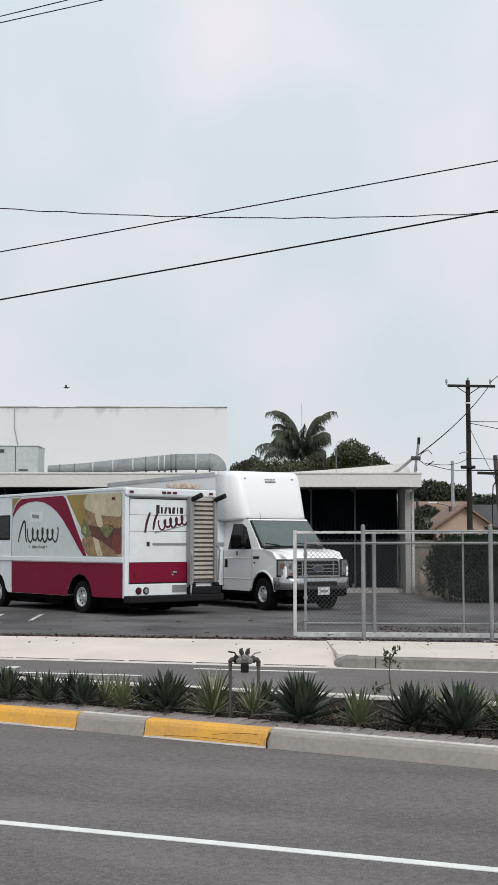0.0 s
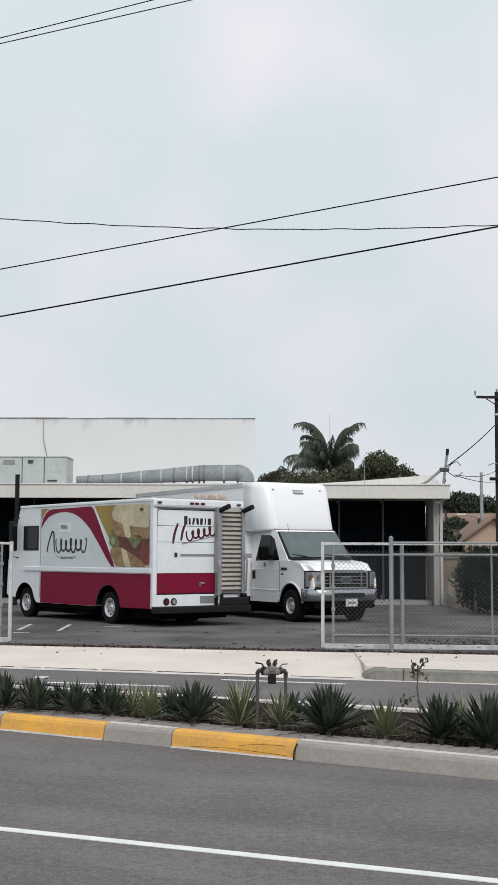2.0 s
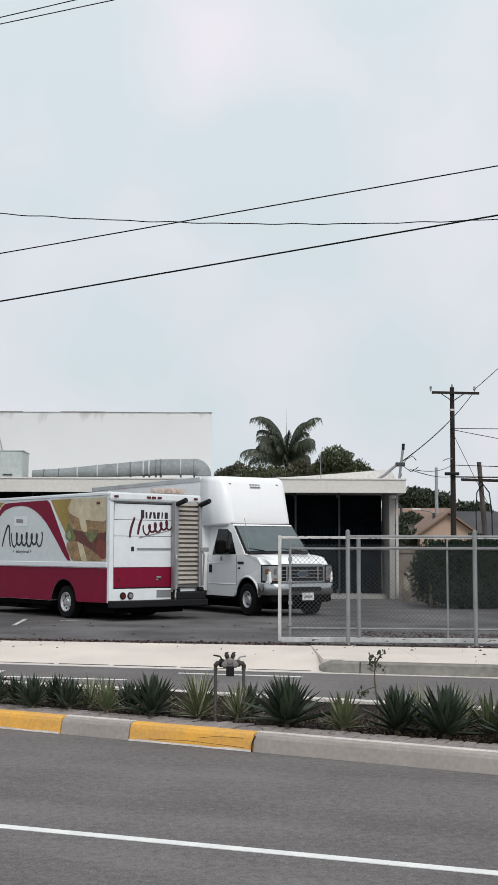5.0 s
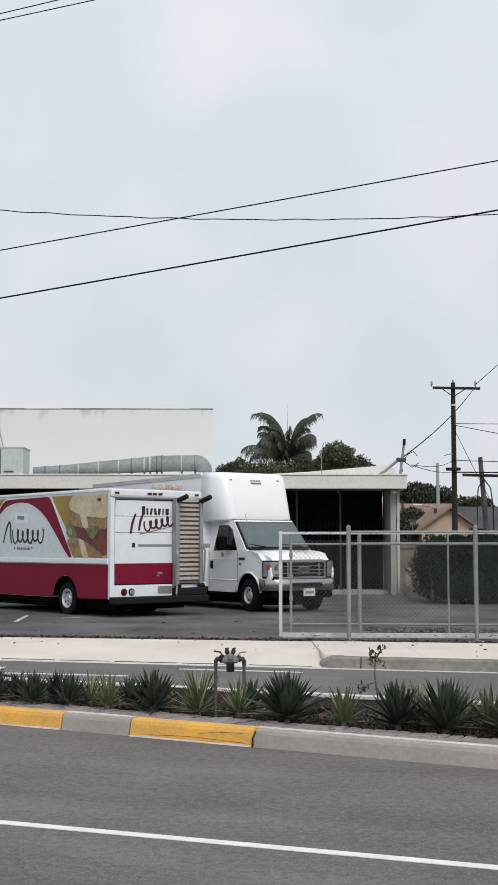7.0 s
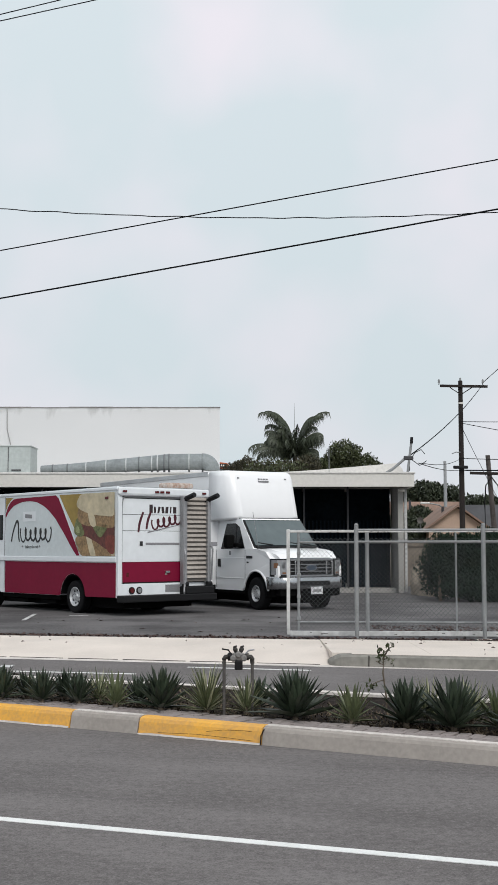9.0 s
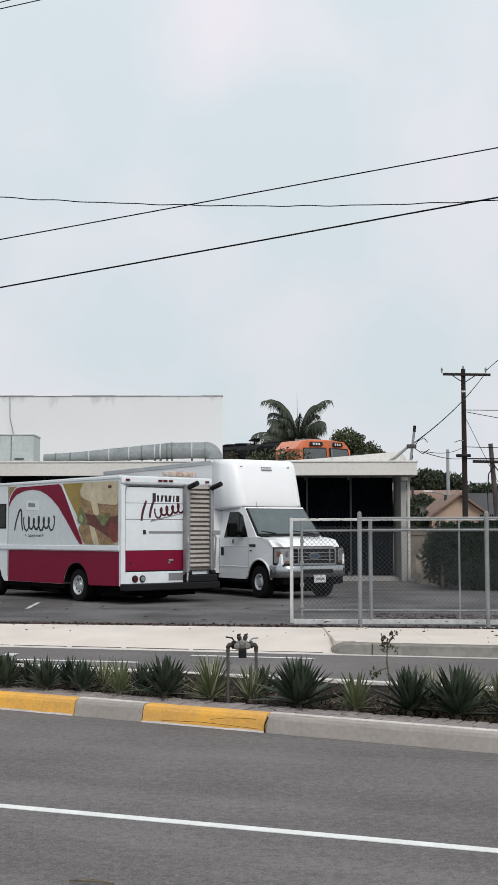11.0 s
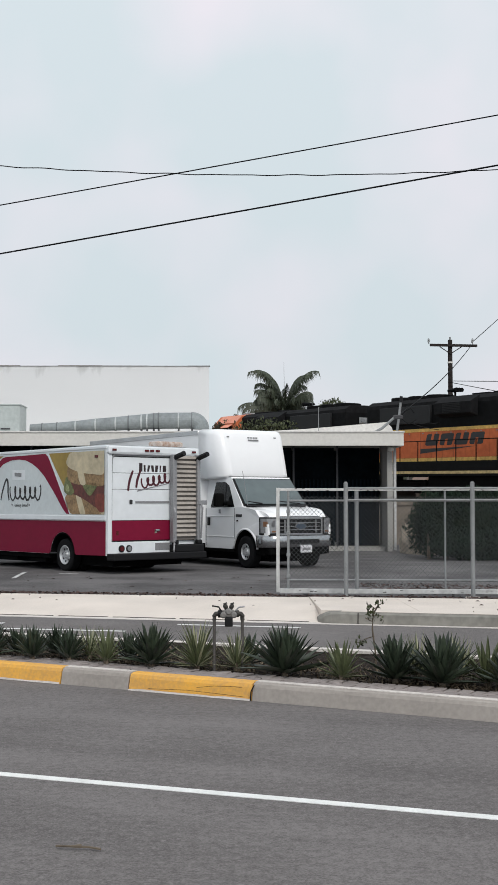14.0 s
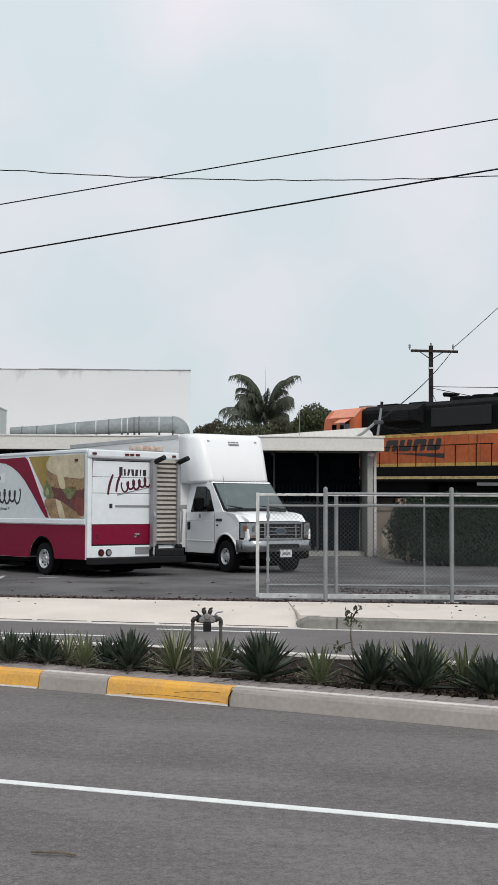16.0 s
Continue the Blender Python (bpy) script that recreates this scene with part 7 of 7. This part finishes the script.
def second_pole():
    p = thing("utility_pole", pose(14.1, 70.0, 0), "leaning grey utility pole with low crossarm and cable risers", "utility pole")
    part("shaft", R_((0.45, 0, -0.1), (-0.05, 0, 6.75), 0.17, 12, 0.13), mat("grey_old_wood", (0.10, 0.085, 0.08), 0.9, grain=16, vary=0.3), p)
    part("crossarm", B(-1.25, 1.6, -0.2, -0.06, 5.62, 5.78, 0.01), WOOD_POLE, p, at=pose(0, 0, 0, 0, 1.5, 0))
    for s in (-1, 1):
        part("riser", pipe(bmesh.new(), [(0.1, -0.2, 5.5), (s * 0.35 + 0.12, -0.2, 5.0), (s * 0.45 + 0.15, -0.2, 4.0), (s * 0.45 + 0.2, -0.2, 1.0)], 0.035, 6), BLACK_PLASTIC, p)
    return p


second_pole()


def light_pole():
    p = thing("street_lamp", pose(17.9, 108.0, 0), "slim grey concrete street lamp post", "street lamp")
    part("shaft", R_((0, 0, -0.1), (0, 0, 9.0), 0.18, 10, 0.13), mat("grey_concrete_post", (0.36, 0.37, 0.38), 0.8), p)
    part("low_arm", pipe(bmesh.new(), [(0, 0, 4.6), (-0.5, 0, 5.1), (-1.5, 0, 5.3)], 0.06, 6), GALV, p)
    part("lamp_head", B(-2.2, -1.4, -0.15, 0.15, 5.22, 5.38, 0.05), HANDRAIL_WHITE, p)
    return p


light_pole()


def house(x, y, w, d, wall_h, ridge, roof_m, label, gable_front):
    h = thing("house", pose(x, y, 0), label, "house")
    part("wall", B(0, w, 0, d, 0, wall_h), HOUSE_WALL, h)
    if gable_front:
        part("gable", PR([(0, 0.001, wall_h), (w, 0.001, wall_h), (w / 2, 0.001, ridge - 0.06)], (0, d - 0.002, 0)), HOUSE_WALL, h)
        for s in (0, 1):
            xe = -0.5 if s == 0 else w + 0.5
            part("roof", PR([(xe, -0.5, wall_h - 0.30), (w / 2, -0.5, ridge), (w / 2, -0.5, ridge + 0.16), (xe, -0.5, wall_h - 0.14)], (0, d + 1, 0)), roof_m, h)
    else:
        part("roof", PR([(-0.5, -0.5, wall_h - 0.1), (-0.5, d + 0.5, wall_h - 0.1), (-0.5, d / 2, ridge)], (w + 1, 0, 0)), roof_m, h)
    part("window", B(w * 0.3, w * 0.55, -0.03, 0.02, 1.0, 2.1), GLASS, h)
    part("window_frame", B(w * 0.3 - 0.08, w * 0.55 + 0.08, -0.015, 0.03, 0.92, 2.18), HANDRAIL_WHITE, h)
    part("vent_pipe", R_((w * 0.35, d * 0.3, wall_h), (w * 0.35, d * 0.3, ridge + 0.1), 0.12, 10), DARK_STEEL, h)
    return h


house(14.3, 94, 4.3, 9, 2.95, 4.55, HOUSE_ROOF, "peach stucco bungalow with a brown shingle roof", True)
house(13.2, 112, 7.0, 8, 3.1, 5.7, HOUSE_ROOF, "peach bungalow with a brown roof behind", False)
house(18.4, 97, 12, 10, 2.5, 4.95, HOUSE_ROOF_DARK, "low house with a dark grey shingle roof", False)
bm = loft(bmesh.new(), [ring(r_, 18, (0, yy, 0), 'y') for yy, r_ in ((0.0, 0.03), (-0.02, 0.14), (-0.05, 0.25), (-0.055, 0.25), (-0.025, 0.14), (-0.01, 0.03))])
dish = thing("satellite_dish", pose(13.5, 93.2, 3.5), "pale satellite dish on a short mast", "satellite dish")
part("reflector", bm, PIPE, dish)
part("mast", R_((0, 0.02, -0.5), (0, 0.02, 0), 0.03, 6), GALV, dish)
part("bracket", R_((0, 0.02, -0.5), (0.3, 0.7, -0.75), 0.03, 6), GALV, dish)

# overhead cables
def cable(label, pts, r):
    tagged(part("overhead_cable", pipe(bmesh.new(), pts, r, 6), WIRE), label, "cable")


CABLES = "dark overhead cable strung across the sky"
cable(CABLES, sag((-23.16, 43.70, 9.61), (17.23, 34.50, 14.56), 0.03), 0.0196)
cable("thick dark overhead cable strung across the sky", sag((-23.09, 43.70, 7.93), (17.18, 34.50, 13.06), 0.03), 0.0264)
cable(CABLES, sag((-23.51, 43.70, 17.41), (17.59, 34.50, 23.23), 0.03), 0.0172)
cable(CABLES, sag((-23.51, 43.70, 17.48), (17.55, 34.50, 22.49), 0.03), 0.0172)
wavy = [Vector((x * 2.3, 39.1, 12.23 + 2.3 * (0.0085 * (x - 0.5) ** 2 + 0.008 * math.sin(x * 9.0) * math.sin(x * 1.7)))) for x in [-7.5 + 0.1 * k for k in range(151)]]
cable("thin twisted overhead cable sagging across the sky", wavy, 0.0165)
FAR = "dark power cable running to the utility pole"
cable(FAR, sag((5.55, 40.6, 4.6), (13.36, 67.8, 10.48), 0.25), 0.02)
cable(FAR, sag((13.36, 67.8, 10.6), (26, 90, 21.5), 0.2), 0.02)
cable(FAR, sag((12.05, 67.75, 8.46), (24, 60, 7.9), 0.1), 0.02)
cable(FAR, sag((12.05, 67.75, 8.40), (24, 66, 6.2), 0.1), 0.02)
cable(FAR, sag((5.85, 40.6, 4.36), (12.0, 67.75, 5.76), 0.1), 0.014)
cable(FAR, sag((12.0, 67.75, 5.76), (26, 66, 5.9), 0.1), 0.04)
cable(FAR, sag((12.0, 67.75, 6.42), (26, 66, 6.2), 0.1), 0.022)
cable(FAR, sag((5.95, 40.6, 4.36), (12.0, 67.75, 6.35), 0.15), 0.013)
cable("thin guy wire falling from the utility pole", sag((12.1, 67.7, 8.3), (14.6, 69, 3.8), 0.05), 0.015)


def bird():
    b = thing("bird", pose(0, 0, 0), "small dark bird gliding across the sky", "bird")
    part("body", loft(bmesh.new(), [ring(r_, 8, (x, 0, 0), 'x') for x, r_ in ((-0.13, 0.01), (-0.06, 0.035), (0.02, 0.04), (0.08, 0.03), (0.13, 0.008))]), BIRD, b)
    for s in (-1, 1):
        part("wing", PR([(0.04, s * 0.02, 0.01), (0.02, s * 0.13, 0.07), (-0.05, s * 0.24, 0.05), (-0.05, s * 0.12, 0.05), (-0.06, s * 0.02, 0.01)], (0, 0, 0.008)), BIRD, b)
    part("tail", PR([(-0.11, -0.012, 0), (-0.20, -0.035, 0), (-0.20, 0.035, 0), (-0.11, 0.012, 0)], (0, 0, 0.008)), BIRD, b)
    return b


flyer = bird()
# ---- brick pavers along the near edge of the median ----
def paver_mesh(w, d):
    bm = PR([(-w / 2, -d / 2, 0), (w / 2, -d / 2, 0), (w / 2, d / 2, 0), (-w / 2, d / 2, 0)], (0, 0, 0.06))
    top = [e for e in bm.edges if all(v.co.z > 0.05 for v in e.verts)]
    bmesh.ops.bevel(bm, geom=top, offset=0.007, segments=1, affect='EDGES')
    return mesh_of(bm, PAVER)


PM = paver_mesh(0.098, 0.172)
rp = random.Random(9)
part("paver_bed", PR([kp(-9, 0.16, 0.06), kp(6, 0.16, 0.06), kp(6, 0.52, 0.06), kp(-9, 0.52, 0.06)], (0, 0, 0.068)), mat("dark_joint_sand", (0.035, 0.03, 0.028), 0.95), median)
kang = math.degrees(math.atan2(KD.y, KD.x))
for i in range(100):
    for j in range(2):
        s = -6.2 + i * 0.113 + j * 0.055
        ob = new("paver", PM)
        ob.parent = median
        ob.matrix_basis = pose(*kp(s, 0.248 + j * 0.182, 0.090 + rp.uniform(-0.004, 0.006)), rp.uniform(-1.5, 1.5), rp.uniform(-2.5, 2.5), kang + rp.uniform(-1.5, 1.5))


# ---- what moves ----
def motions():
    times = [0.0, 3.0, 6.0, 9.0, 10.0, 11.0, 11.5, 12.0, 12.5, 13.0, 13.5, 14.0, 14.5, 15.0, 15.5, 16.0]
    slope = math.degrees(math.atan(GRADE))
    rows_lead, rows_trail = [], []
    for t in times:
        s, dz = train_row(t)
        nose = Matrix.Translation(tp(s, 0, RAIL_Z + dz)) @ pose(0, 0, 0, 0, slope, -60.02)
        rows_lead.append((t, nose))
        rows_trail.append((t, nose @ pose(-2 * UNIT, 0, 0, 0, 0, 180)))
    walk(lead, rows_lead)
    walk(trail, rows_trail)
    walk(flyer, [(0.0, pose(-8.99, 60, 9.36, 20, 0, 175)), (0.2, pose(-9.55, 60, 9.76, -15, 0, 178)), (0.4, pose(-11.2, 60, 10.1, 25, 0, 176)), (0.6, pose(-13.0, 60, 9.9, 0, 0, 178)), (2.0, pose(-22.0, 60, 11.5, 0, 0, 180)), (16.0, pose(-110.0, 60, 24, 0, 0, 180))])


motions()
